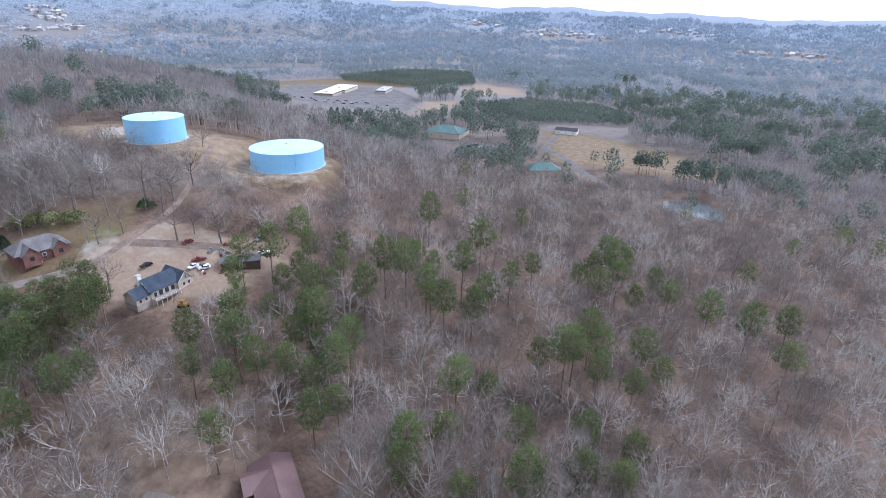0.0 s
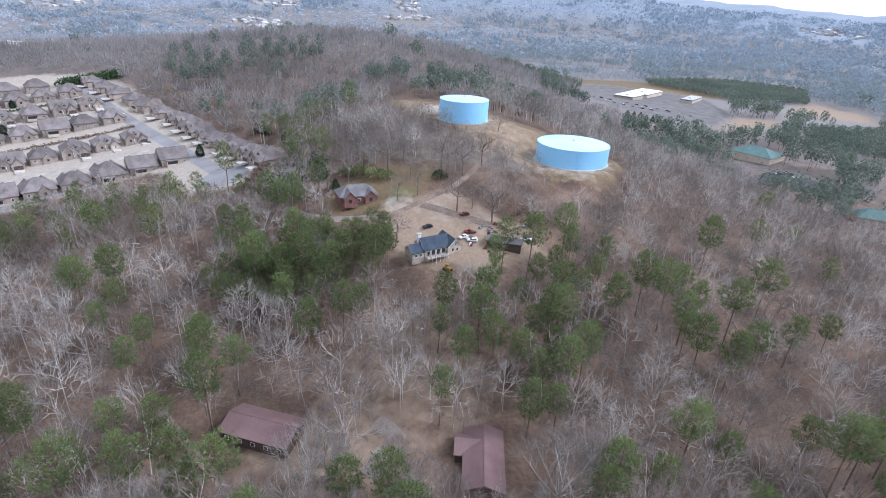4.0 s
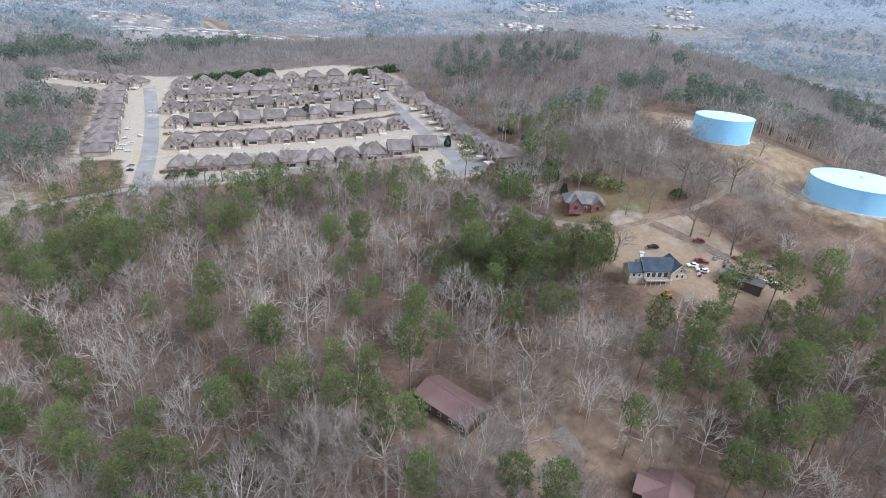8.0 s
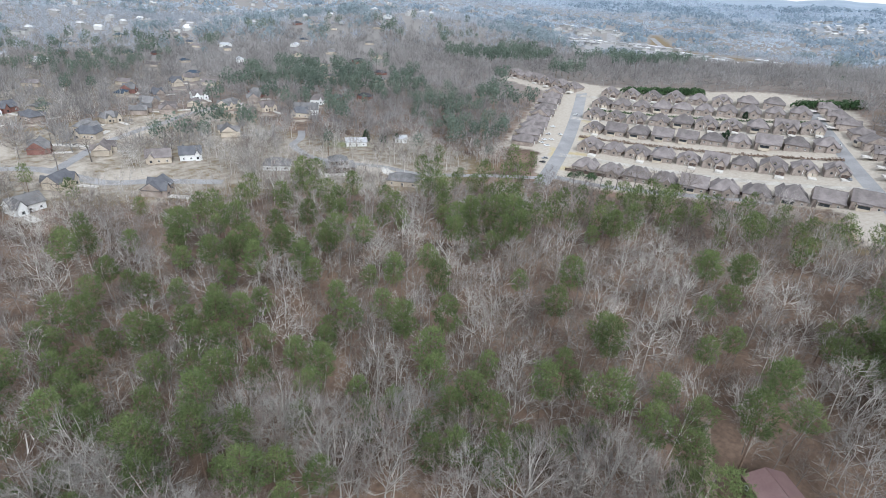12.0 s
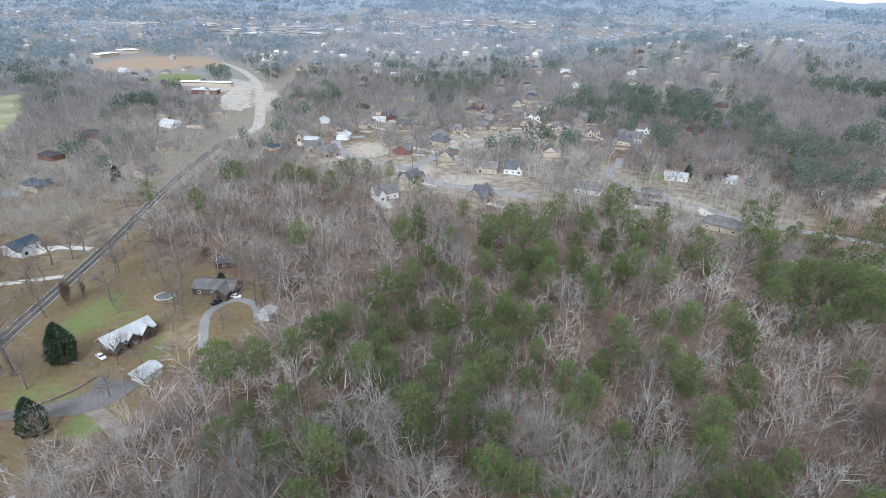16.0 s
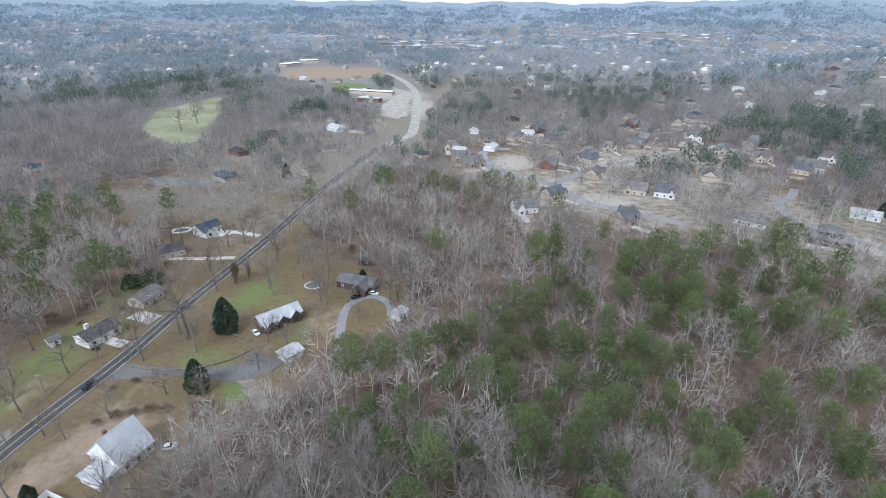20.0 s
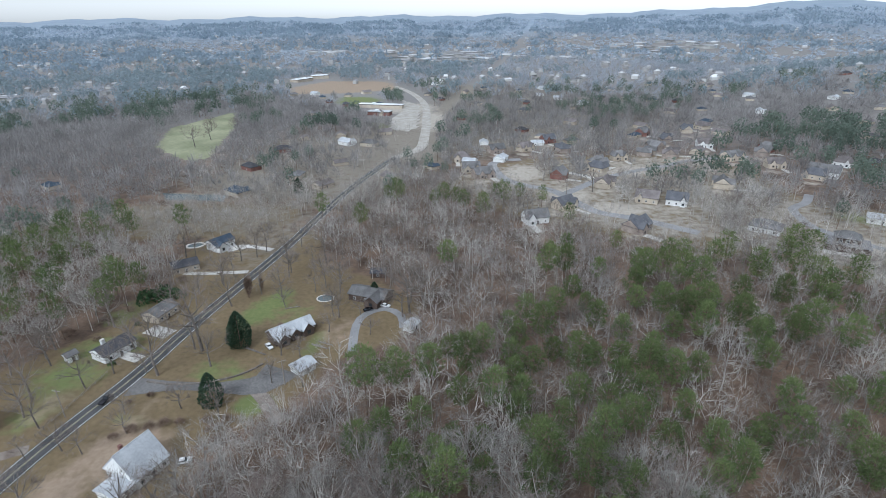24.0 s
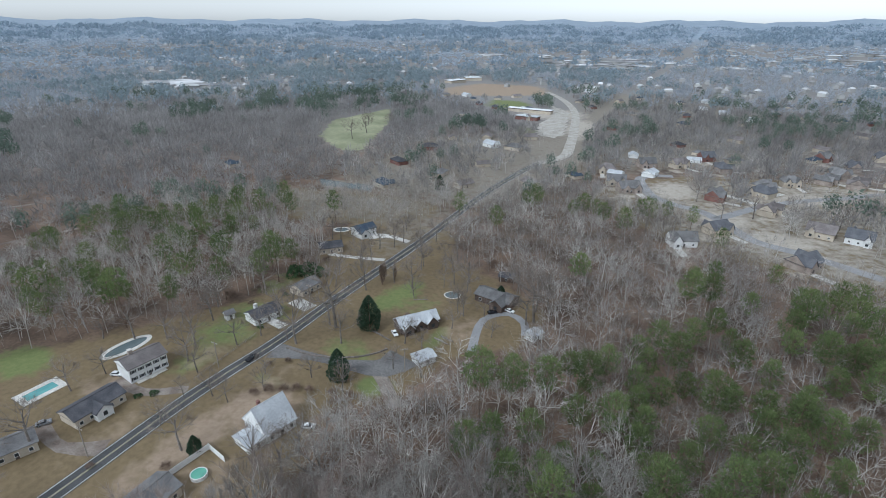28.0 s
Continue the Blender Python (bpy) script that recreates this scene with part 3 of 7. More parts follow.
slab("turning_circle", [(266 + 12 * math.cos(k), 27 + 12 * math.sin(k)) for k in np.arange(0, 6.2, 0.3)], street_pale, "round asphalt turning circle", cell=1.0, category="road")
road("street", [(236, 190), (246, 164), (262, 138), (281, 108), (290, 88)], 6, asphalt_pale, "asphalt street along the front of the houses", lift=0.1)
road("lane", [(272, 212), (282, 192), (302, 143), (322, 94), (335, 62)], 6, lane_concrete, "concrete lane between rows of houses")
road("lane", [(345, 262), (368, 210), (388, 160), (402, 106)], 6, lane_concrete, "concrete lane between rows of houses")
road("lane", [(398, 297), (406, 262), (420, 215), (436, 170), (449, 137)], 6, lane_concrete, "concrete lane at the top of the rows")
road("lane", [(404, 300), (412, 340), (410, 400)], 6, lane_concrete, "concrete lane past the last houses")
road("tank_road", [(176, -18), (186, -34), (191, -48), (198, -66), (210, -80), (225, -92), (240, -104)], 2.6, dirt_track, "brown dirt lane climbing to the tanks")
road("tank_road", [(187, -36), (194, -18), (202, -7.5), (208.7, -2.4), (222.5, 9), (234.8, 20), (246, 25)], 3.6, gravel, "brown dirt lane by the brick house")
road("driveway", [(190, -50), (176, -66), (166, -78), (160, -84)], 3.5, dirt_track, "rutted gravel yard track", category="driveway")
road("driveway", [(120, 34), (108, 27), (100, 22), (90, 16), (84, 16)], 2.0, dirt_track, "grey gravel drive in the woods", category="driveway")
road("driveway", [(102, -17), (96, -21), (92, -17), (87, -13)], 5, gravel, "grey gravel turning place in the woods", category="driveway")
road("street", [(231, 188), (206, 208), (175, 229), (163, 250), (147, 268), (136, 285), (135, 300), (137, 314), (148, 326), (156, 342)], 5, asphalt_pale, "asphalt street through the trees")
road("driveway", [(163, 250), (160, 240), (166, 230), (172, 222)], 6, concrete, "pale concrete driveway beside a grey-roofed house", category="driveway", widths=(4, 6, 8, 6))
road("street", [(78, 268), (58, 280), (46, 286), (31, 292), (22, 304), (12, 321), (2, 332), (-10, 337), (-24, 348), (-33, 368), (-38, 390), (-30, 402), (-18, 406)], 7, asphalt_pale, "asphalt street of a neighbourhood")
road("street", [(12, 321), (24, 340), (36, 358), (45, 368), (65, 386), (82, 398), (108, 420), (150, 436)], 6, asphalt_pale, "asphalt street of a neighbourhood")
road("driveway", [(36, 358), (24, 368), (16, 372)], 5, concrete, "pale concrete driveway", category="driveway")
pale_grass = mat("pale_green_pasture", (0.19, 0.20, 0.115), (0.30, 0.30, 0.19), 0.03, fine=0.3, fine_amount=0.15)
slab("field", WEST_FIELD, pale_grass, "pale green pasture with a lone tree", cell=4, lift=0.05, category="field")
slab("parking_lot", SHOP_LOT, asphalt_worn, "large grey asphalt parking lot", cell=5)
slab("parking_lot", SCHOOL_LOT, lane_concrete, "pale parking lot beside long white buildings", cell=4, lift=0.2)
slab("parking_lot", STORE_LOTS, asphalt_pale, "pale parking lots of a commercial strip", cell=8, lift=0.3)
slab("parking_lot", DARK_LOT, asphalt, "dark parking lot in the trees", cell=3)
slab("river", RIVER, pond_water, "bright bend of a river among bare trees", cell=3, lift=0.15, category="river")
road("road", [(1130, -300), (1099, -391), (1022, -543), (968, -728), (777, -945), (600, -1200)], 12, asphalt_worn, "distant grey highway", lift=0.6)
road("road", [(262, -436), (243, -388), (222, -372), (202, -358), (176, -336), (150, -318)], 6, asphalt_worn, "curving asphalt road through a meadow")
road("road", [(360, -440), (314, -460), (219, -469), (120, -490)], 9, asphalt_worn, "asphalt road beyond a meadow")
road("road", [(330, -350), (296, -364), (262, -386), (243, -392)], 5, asphalt_worn, "asphalt lane beside a meadow")
road("farm_track", [(-380, 130), (-360, 151), (-348, 172)], 3, gravel, "pale dirt track between woods")
road("farm_track", [(-300, 120), (-294, 134), (-287, 152)], 3, gravel, "pale dirt track between woods")
road("road", [(690, 520), (900, 640), (1150, 800), (1500, 1060)], 22, asphalt_pale, "distant straight pale road", lift=0.6)
road("road", [(1110, 250), (1105, 320), (1095, 420), (1075, 530), (1180, 660), (1320, 800)], 14, asphalt_pale, "distant highway through woods", lift=0.6)


# ---- trees ----
def blade(v, f, p, q, w, rng):
    """A thin sliver of twig from p to q."""
    d = q - p
    s = np.cross(d, rng.normal(size=3))
    s *= w / (np.linalg.norm(s) + 1e-9) / 2
    k = len(v)
    v += [p - s, p + s, q]
    f.append((k, k + 1, k + 2))


def limb(v, f, p, q, r0, r1, n):
    """A tapered round length of wood."""
    d = (q - p) / (np.linalg.norm(q - p) + 1e-9)
    s = np.cross(d, (0.31, 0.77, 0.2) if abs(d[2]) > 0.9 else (0, 0, 1.0))
    s /= np.linalg.norm(s)
    t = np.cross(d, s)
    k = len(v)
    for c, r in ((p, r0), (q, r1)):
        for i in range(n):
            a = 2 * math.pi * i / n
            v.append(c + (s * math.cos(a) + t * math.sin(a)) * r)
    for i in range(n):
        j = (i + 1) % n
        f += [(k + i, k + j, k + n + j), (k + i, k + n + j, k + n + i)]


def arrays(v, f):
    return np.array(v, np.float32).reshape(-1, 3), np.array(f, np.int32).reshape(-1, 3)


def bare_tree(seed, tall, spread, limbs, boughs, twigs, sides, stem=1.0, wide=1.0, reach=1.0):
    """A leafless broad-leaved tree: its trunk with the pale limbs that fan out to a rounded crown, and its fine twigs."""
    rng = np.random.default_rng(seed)
    tv, tf, cv, cf = [], [], [], []
    fork = tall * rng.uniform(0.24, 0.4)
    lean = rng.normal(size=2) * 0.5
    base, knee = np.array([0, 0, -0.5]), np.array([lean[0], lean[1], fork])
    crest = knee + np.array([rng.normal() * 0.5, rng.normal() * 0.5, tall * 0.3])
    heart = np.array([lean[0], lean[1], tall * 0.56])
    axes = np.array([spread * rng.uniform(0.9, 1.1), spread * rng.uniform(0.9, 1.1), tall * 0.42])
    sway = rng.uniform(0.8, 1.15, 5)
    if sides > 3:
        limb(tv, tf, base, knee, 0.27 * stem, 0.2 * stem, sides)
        limb(tv, tf, knee, crest, 0.2 * stem, 0.1 * stem, sides - 1)
    else:
        limb(tv, tf, base, crest, 0.24 * stem, 0.1 * stem, 3)

    def shell(d, k):
        d = d / (np.linalg.norm(d) + 1e-9)
        return heart + axes * d * k * sway[int((math.atan2(d[1], d[0]) + 3.15) * 0.79) % 5]

    for i in range(limbs):
        u = (i + 0.5) / limbs
        a = i * 2.4 + rng.uniform(-0.4, 0.4)
        tilt = math.acos(1 - 1.12 * u) * rng.uniform(0.85, 1.1)
        d = np.array([math.cos(a) * math.sin(tilt), math.sin(a) * math.sin(tilt), math.cos(tilt)])
        e = shell(d, rng.uniform(0.82, 1.05))
        p = knee + (crest - knee) * (1 - u) * rng.uniform(0.3, 1.0)
        ln = np.linalg.norm(e - p)
        out = np.array([math.cos(a), math.sin(a), 0.0])
        m = p + (e - p) * 0.48 + out * ln * 0.07 * math.sin(tilt) + rng.normal(size=3) * ln * 0.035
        if sides > 3:
            limb(tv, tf, p, m, 0.125 * stem, 0.08 * stem, 3)
            limb(tv, tf, m, e, 0.08 * stem, 0.02, 3)
        else:
            blade(tv, tf, p, m + (m - p) * 0.25, 0.26 * stem, rng)
            blade(tv, tf, m, e, 0.19 * stem, rng)
        for j in range(boughs):
            t = 0.28 + 0.66 * (j + rng.random()) / boughs
            b = p + (m - p) * t * 2 if t < 0.5 else m + (e - m) * (t * 2 - 1)
            side = rng.normal(size=3)
            side -= d * np.dot(side, d)
            side /= np.linalg.norm(side) + 1e-9
            q = shell(d + side * rng.uniform(0.3, 0.62), rng.uniform(0.75, 1.06))
            n = b + (q - b) * 0.5 + (d + side) * np.linalg.norm(q - b) * 0.06
            if sides > 3:
                blade(tv, tf, b, n + (n - b) * 0.3, 0.13 * wide, rng)
                blade(tv, tf, n, q, 0.1 * wide, rng)
            else:
                blade(tv, tf, b, q, 0.13 * wide, rng)
            for k in range(twigs):
                w = 0.22 + 0.78 * (k + rng.random()) / twigs
                o = b + (n - b) * w * 2 if w < 0.5 else n + (q - n) * (w * 2 - 1)
                ray = o - heart + np.array([0, 0, spread * 0.35])
                dk = ray / (np.linalg.norm(ray) + 1e-9) * 0.75 + rng.normal(size=3) * 0.42
                blade(cv, cf, o, o + dk * rng.uniform(0.5, 1.2) * spread * 0.22 * reach, 0.07 * wide, rng)
    return arrays(tv, tf), arrays(cv, cf)


def pine_tree(seed, tall, spread, clumps, leaves, size, sides, low=0.5):
    """A tall pine with a bare lower stem and a rounded crown of needle tufts that burst up and outwards."""
    rng = np.random.default_rng(seed)
    tv, tf, cv, cf = [], [], [], []
    lean = rng.normal(size=2) * 0.5
    limb(tv, tf, np.array([0, 0, -0.5]), np.array([lean[0], lean[1], tall * 0.95]), 0.27, 0.05, sides)
    lobes = rng.uniform(0.8, 1.18, 8)
    for i in range(clumps):
        u = (i + rng.random()) / clumps
        a = i * 2.4 + rng.random() * 0.9
        wide = spread * (0.42 + 0.58 * min(1.0, u * 3)) * math.sqrt(max(0.03, 1 - max(0.0, (u - 0.25) / 0.75) ** 2.2)) * lobes[int(a * 1.27) % 8]
        r = wide * (1 - 0.75 * rng.random() ** 2.2) * 0.85
        z = tall * (low + (0.97 - low) * u)
        axis = np.array([lean[0] * z / tall, lean[1] * z / tall, z])
        out = np.array([math.cos(a), math.sin(a), 0.0])
        c = axis + out * r
        if sides > 3 and i % 2 == 0:
            limb(tv, tf, axis - np.array([0, 0, 0.6]), c, 0.05, 0.02, 3)
        for k in range(leaves):
            d = rng.normal(size=3) + out * 0.7 + np.array([0, 0, 0.85])
            d /= np.linalg.norm(d)
            o = c + rng.normal(size=3) * np.array([1, 1, 0.5]) * size * 0.5
            blade(cv, cf, o, o + d * size * rng.uniform(0.6, 1.1), size * rng.uniform(0.16, 0.3), rng)
    return arrays(tv, tf), arrays(cv, cf)


def cone_tree(seed, tall, spread, leaves, size):
    """A dense evergreen, leafy down to the ground."""
    rng = np.random.default_rng(seed)
    tv, tf, cv, cf = [], [], [], []
    limb(tv, tf, np.array([0, 0, -0.3]), np.array([0, 0, tall * 0.9]), 0.2, 0.03, 5)
    for i in range(leaves):
        u = rng.random() ** 1.15
        wide = spread * (1 - u ** 2.1) ** 0.75 * min(1.0, 0.74 + u * 1.4)
        a = rng.random() * 6.283
        r = wide * (1 - 0.35 * rng.random() ** 2) * (1 + 0.1 * math.sin(3 * a + 7 * u) + 0.07 * math.sin(7 * a - 11 * u))
        o = np.array([r * math.cos(a), r * math.sin(a), tall * (0.03 + 0.96 * u)])
        d = np.array([math.cos(a), math.sin(a), rng.uniform(0.1, 1.2)]) + rng.normal(size=3) * 0.45
        d /= np.linalg.norm(d)
        blade(cv, cf, o - d * size * 0.5, o + d * size * 0.5, size * rng.uniform(0.3, 0.6), rng)
    return arrays(tv, tf), arrays(cv, cf)


def shrub(seed, tall, spread, leaves, size):
    """A low dome of leaves or stems."""
    rng = np.random.default_rng(seed)
    cv, cf = [], []
    for i in range(leaves):
        a, u = rng.random() * 6.283, rng.random()
        r = spread * math.sqrt(u) * (1 + 0.2 * math.sin(3 * a))
        z = tall * math.sqrt(max(0.02, 1 - u)) * rng.uniform(0.5, 1)
        o = np.array([r * math.cos(a), r * math.sin(a), z])
        d = rng.normal(size=3) + np.array([math.cos(a) * u, math.sin(a) * u, 0.8])
        d /= np.linalg.norm(d)
        blade(cv, cf, np.maximum(o - d * size * 0.5, (-99, -99, 0)), o + d * size * 0.5, size * rng.uniform(0.35, 0.7), rng)
    return arrays(cv, cf)


def fuzzy_tree(seed, tall, spread, twigs, wide, low=0.22):
    """A leafless tree seen from afar: a fan of thin boughs that end on a rounded crown."""
    rng = np.random.default_rng(seed)
    cv, cf = [], []
    heart, axes = np.array([0, 0, tall * 0.5]), np.array([spread, spread, tall * 0.5])
    lobes = rng.uniform(0.8, 1.15, 6)
    for i in range(twigs):
        a, z = i * 2.4 + rng.random(), rng.uniform(low * 2 - 1, 1.0)
        r = math.sqrt(max(0.02, 1 - z * z))
        d = np.array([r * math.cos(a), r * math.sin(a), z])
        q = heart + axes * d * rng.uniform(0.75, 1.05) * lobes[int(a) % 6]
        p = heart * (1, 1, 0.75) + (q - heart) * rng.uniform(0.3, 0.6) + rng.normal(size=3) * spread * 0.1
        blade(cv, cf, p, q, wide * rng.uniform(0.7, 1.4), rng)
    return arrays(cv, cf)


def dome_tree(seed, tall, spread, flakes, size, low=0.2):
    """A crown seen from afar: ragged patches of foliage that lie over a dome."""
    rng = np.random.default_rng(seed)
    cv, cf = [], []
    mid, half = tall * (1 + low) / 2, tall * (1 - low) / 2
    lobes = rng.uniform(0.78, 1.18, 6)
    for i in range(flakes):
        a, z = i * 2.4 + rng.random(), 1 - 1.75 * ((i + rng.random()) / flakes)
        r = math.sqrt(max(0.02, 1 - z * z))
        d = np.array([r * math.cos(a), r * math.sin(a), z])
        o = np.array([0, 0, mid]) + np.array([spread, spread, half]) * d * rng.uniform(0.7, 1.02) * lobes[int(a) % 6]
        n = d + rng.normal(size=3) * 0.4
        n /= np.linalg.norm(n)
        t = np.cross(n, rng.normal(size=3))
        t /= np.linalg.norm(t) + 1e-9
        b = np.cross(n, t)
        k, w = len(cv), size * rng.uniform(0.7, 1.3)
        cv += [o - t * w * 0.55 - b * w * 0.32, o + t * w * 0.55 - b * w * 0.32, o + b * w * 0.6]
        cf.append((k, k + 1, k + 2))
    return arrays(cv, cf)


def stub(seed, tall):
    """A plain stem for trees too far to show more."""
    v, f = [], []
    blade(v, f, np.array([0, 0, -0.5]), np.array([0, 0, tall * 0.8]), 0.6, np.random.default_rng(seed))
    return v, f


PINES = ((-3, 101, 8, 5), (-9, 112, 8, 4), (25, 126, 10, 6), (21, 164, 12, 6), (54, 160, 12, 6), (46, 178, 10, 5), (85, 204, 14, 7), (112, 187, 14, 8), (93, 122, 6, 3), (124, 127, 7, 3), (149, 154, 14, 8), (159, 192, 14, 9), (-31, 94, 7, 4), (-13, 90, 8, 5), (18, 84, 6, 3), (-23, 78, 7, 4), (50, 79, 7, 3), (62, 75, 9, 4), (34, 96, 10, 5), (45, 113, 8, 4),  (0, 140, 10, 5), (11, 128, 10, 6))
PINES_B = ((55, 163, 10, 6), (46, 179, 10, 6), (76, 169, 12, 7), (140, 138, 12, 9), (155, 138, 10, 6), (184, 115, 12, 8), (33, 124, 8, 4), (24, 119, 7, 3), (37, 96, 7, 3), (53, 73, 6, 4), (70, 68, 6, 3), (57, 55, 7, 4), (85, 20, 4, 2), (68, 144, 5, 3), (122, -52, 12, 9), (115, -60, 9, 6), (139, -63, 9, 7), (132, -75, 9, 6), (98, -56, 7, 4), (118, -81, 9, 7), (138, -91, 9, 6), (90, -56, 6, 3), (76, -9, 4, 2), (106, 27, 4, 2))
PINES_C = ((164, -18, 9, 12), (161, -4, 9, 10), (164, 8, 8, 8), (151, 50, 4, 2), (226, 112, 14, 12), (214, 82, 12, 12), (226, 58, 12, 12), (203, -6, 10, 7), (185, 118, 14, 10), (142, 146, 14, 10), (166, 148, 14, 10), (205, 219, 14, 10), (240, 261, 18, 14), (116, -110, 10, 6), (104, -132, 10, 5), (98, -113, 9, 6), (74, -180, 10, 4), (52, -121, 6, 3), (52, -78, 5, 2), (62, -110, 6, 3), (78, -12, 4, 2), (103, -37, 6, 4), (123, 25, 5, 2), (71, 74, 7, 4))
PINES_D = ((306, -20, 16, 26), (294, -6, 12, 16), (318, -30, 14, 18), (444, 131, 10, 14), (422, 170, 12, 16), (438, 215, 14, 16), (418, 244, 14, 14), (455, 40, 30, 34), (455, -4, 24, 24), (390, -76, 14, 12), (373, -72, 8, 8), (203, 252, 20, 16), (250, 262, 18, 16), (277, 327, 24, 24), (199, 397, 20, 14), (293, 429, 24, 18), (235, 437, 22, 22), (262, 395, 24, 26), (272, 330, 18, 18), (-244, 175, 22, 14), (-209, 173, 16, 10), (-215, 212, 20, 16), (-185, 137, 16, 8), (-192, 328, 8, 5))
PINES_E = ((-64, 517, 18, 16), (71, 592, 30, 20), (44, 615, 26, 16), (107, 639, 30, 18), (-56, 500, 12, 8), (240, 290, 20, 14))
rng = np.random.default_rng(7)
pine_xy = []
for cx, cy, rr, n in PINES + PINES_B + PINES_C + PINES_D + PINES_E:
    n = int(n * 1.5 + 0.5)
    a, q = rng.random(n) * 6.283, np.sqrt(rng.random(n)) * rr * 1.35
    pine_xy += list(zip(cx + q * np.cos(a), cy + q * np.sin(a)))
GROUPS = [(-27, 90), (-21, 84), (-14, 88), (-10, 79), (-1, 90), (11, 93), (17, 82), (25, 69), (29, 62), (30, 76), (18, 70), (-5, 97), (-17, 114), (102, 35), (107, 57), (103, 65)] + [(66, 70), (72, 63), (68, 53), (79, 50), (64, 47), (81, 36), (101, 27), (144, 46), (76, -9), (75, 2), (81, 19), (106, 67), (87, 33), (68, 90), (59, 77)] + [(100, -62), (63, -81), (50, -113), (71, -163), (82, -38), (62, -55), (55, -65), (28, -99), (37, -83), (50, -81), (160, -1), (164, -9), (163, -17), (143, -8), (102, -38), (30, -165)] + [(-17, 124), (-3, 111), (8, 128), (-28, 96), (-16, 102), (13, 99), (27, 112), (37, 110), (22, 92), (44, 120), (60, 135), (67, 124), (83, 132), (3, 92), (-27, 80), (28, 90), (45, 93), (67, 111), (76, 168), (39, 202), (109, 216)] + [(-30, 92), (-5, 106), (8, 124), (18, 139), (32, 186), (37, 148), (45, 170), (40, 122), (-24, 118), (0, 162), (12, 205), (-8, 144), (-207, 150), (-211, 165), (-257, 125), (-196, 102), (-176, 282), (-174, 357), (-94, 283), (-28, 284), (-155, 217), (-49, 264), (17, 333), (178, 334), (251, 344), (204, 230), (44, 204), (118, 231), (57, 182), (205, 264), (45, 492)] + [(177, 182), (199, 180), (210, 92), (229, 52), (234, 22), (169, 50), (170, -1), (159, -23), (178, 158), (167, 109), (168, 66), (193, 21), (240, -8), (236, -2), (244, -4)]
for cx, cy in GROUPS:
    for k in range(3):
        pine_xy.append((cx + rng.normal() * 8, cy + rng.normal() * 8))
for cx, cy in [(163, -9), (169, -16), (164, -21), (165, -28), (159, -31), (155, -14), (152, -23), (170, -7), (152, -26), (159, -18)]:
    for k in range(2):
        pine_xy.append((cx + rng.normal() * 2.5, cy + rng.normal() * 2.5))
single = np.random.default_rng(9)
for k in range(150):
    a, q = radians(single.uniform(-70, 180)), 90 + 240 * single.random() ** 0.8
    if q * math.sin(a) > -60 and not (q * math.sin(a) > 170 and -170 < q * math.cos(a) < 30):
        pine_xy.append((q * math.sin(a), q * math.cos(a)))
for k in range(120):
    a, q = radians(single.uniform(-82, -38)), single.uniform(190, 330)
    pine_xy.append((q * math.sin(a), q * math.cos(a)))
for k in range(80):
    a, q = radians(single.uniform(-30, 40)), single.uniform(250, 620)
    pine_xy.append((q * math.sin(a), q * math.cos(a)))
pine_xy = np.array(pine_xy)

g = np.random.default_rng(31)
SUBURB = [(-148, 437), (-100, 336), (-212, 405), (-169, 439), (-187, 292), (-167, 334), (-140, 315), (-318, 286), (-33, 401), (-55, 390), (-80, 372), (-186, 470), (-150, 486), (-210, 350), (-150, 372)]
while len(SUBURB) < 88:
    a, q = radians(g.uniform(-26, 34)), g.uniform(440, 900)
    at = (q * math.sin(a), q * math.cos(a))
    if abs(at[0] + 100 + max(0, at[1] - 430) * 0.3) > 26 and not any(inside(k, *at) for k in (BALL_FIELD, RED_DIRT, SCHOOL_LOT)) and all(math.dist(at, k) > 24 for k in SUBURB):
        SUBURB.append(at)


def cluster(cx, cy, rx, ry, n, g):
    a, q = g.random(n) * 6.283, np.sqrt(g.random(n))
    return list(zip(cx + rx * q * np.cos(a), cy + ry * q * np.sin(a)))


g = np.random.default_rng(51)
TOWN = []
for k in range(380):
    a, q = radians(g.uniform(-55, 42)), 900 + 1700 * g.random() ** 1.2
    TOWN.append((q * math.sin(a), q * math.cos(a)))
TOWN_SHOPS = cluster(-180, 1500, 260, 120, 40, g) + cluster(250, 1900, 300, 150, 30, g) + cluster(-620, 1650, 160, 60, 14, g) + cluster(-840, 650, 90, 24, 10, g)
STORES = cluster(1000, 500, 70, 60, 60, g) + cluster(1080, 700, 120, 90, 60, g) + cluster(900, 720, 60, 60, 34, g) + cluster(1250, 950, 120, 120, 36, g) + cluster(1100, 430, 40, 30, 14, g)
HILLSIDE = cluster(2436, -24, 130, 90, 60, g) + cluster(1889, 29, 70, 90, 40, g) + cluster(2358, -541, 120, 60, 50, g) + cluster(2100, -480, 60, 90, 50, g) + cluster(2297, 700, 160, 120, 40, g) + cluster(1690, -2050, 120, 120, 40, g) + cluster(1240, -2020, 200, 120, 50, g) + cluster(930, -2390, 200, 60, 30, g) + cluster(400, -1930, 160, 40, 30, g)
BUILT = np.array(TOWN + TOWN_SHOPS + STORES + HILLSIDE)


def by_houses(x, y, room):
    """Whether a far tree would stand on or before a far house."""
    o = np.zeros(len(x), bool)
    for k in (1.0, 1.015, 1.03, 1.045, 1.06, 1.075, 1.09):
        for i in range(0, len(x), 4000):
            d = np.hypot(x[i:i + 4000, None] * k - BUILT[None, :, 0], y[i:i + 4000, None] * k - BUILT[None, :, 1])
            o[i:i + 4000] |= d.min(1) < room
    return o


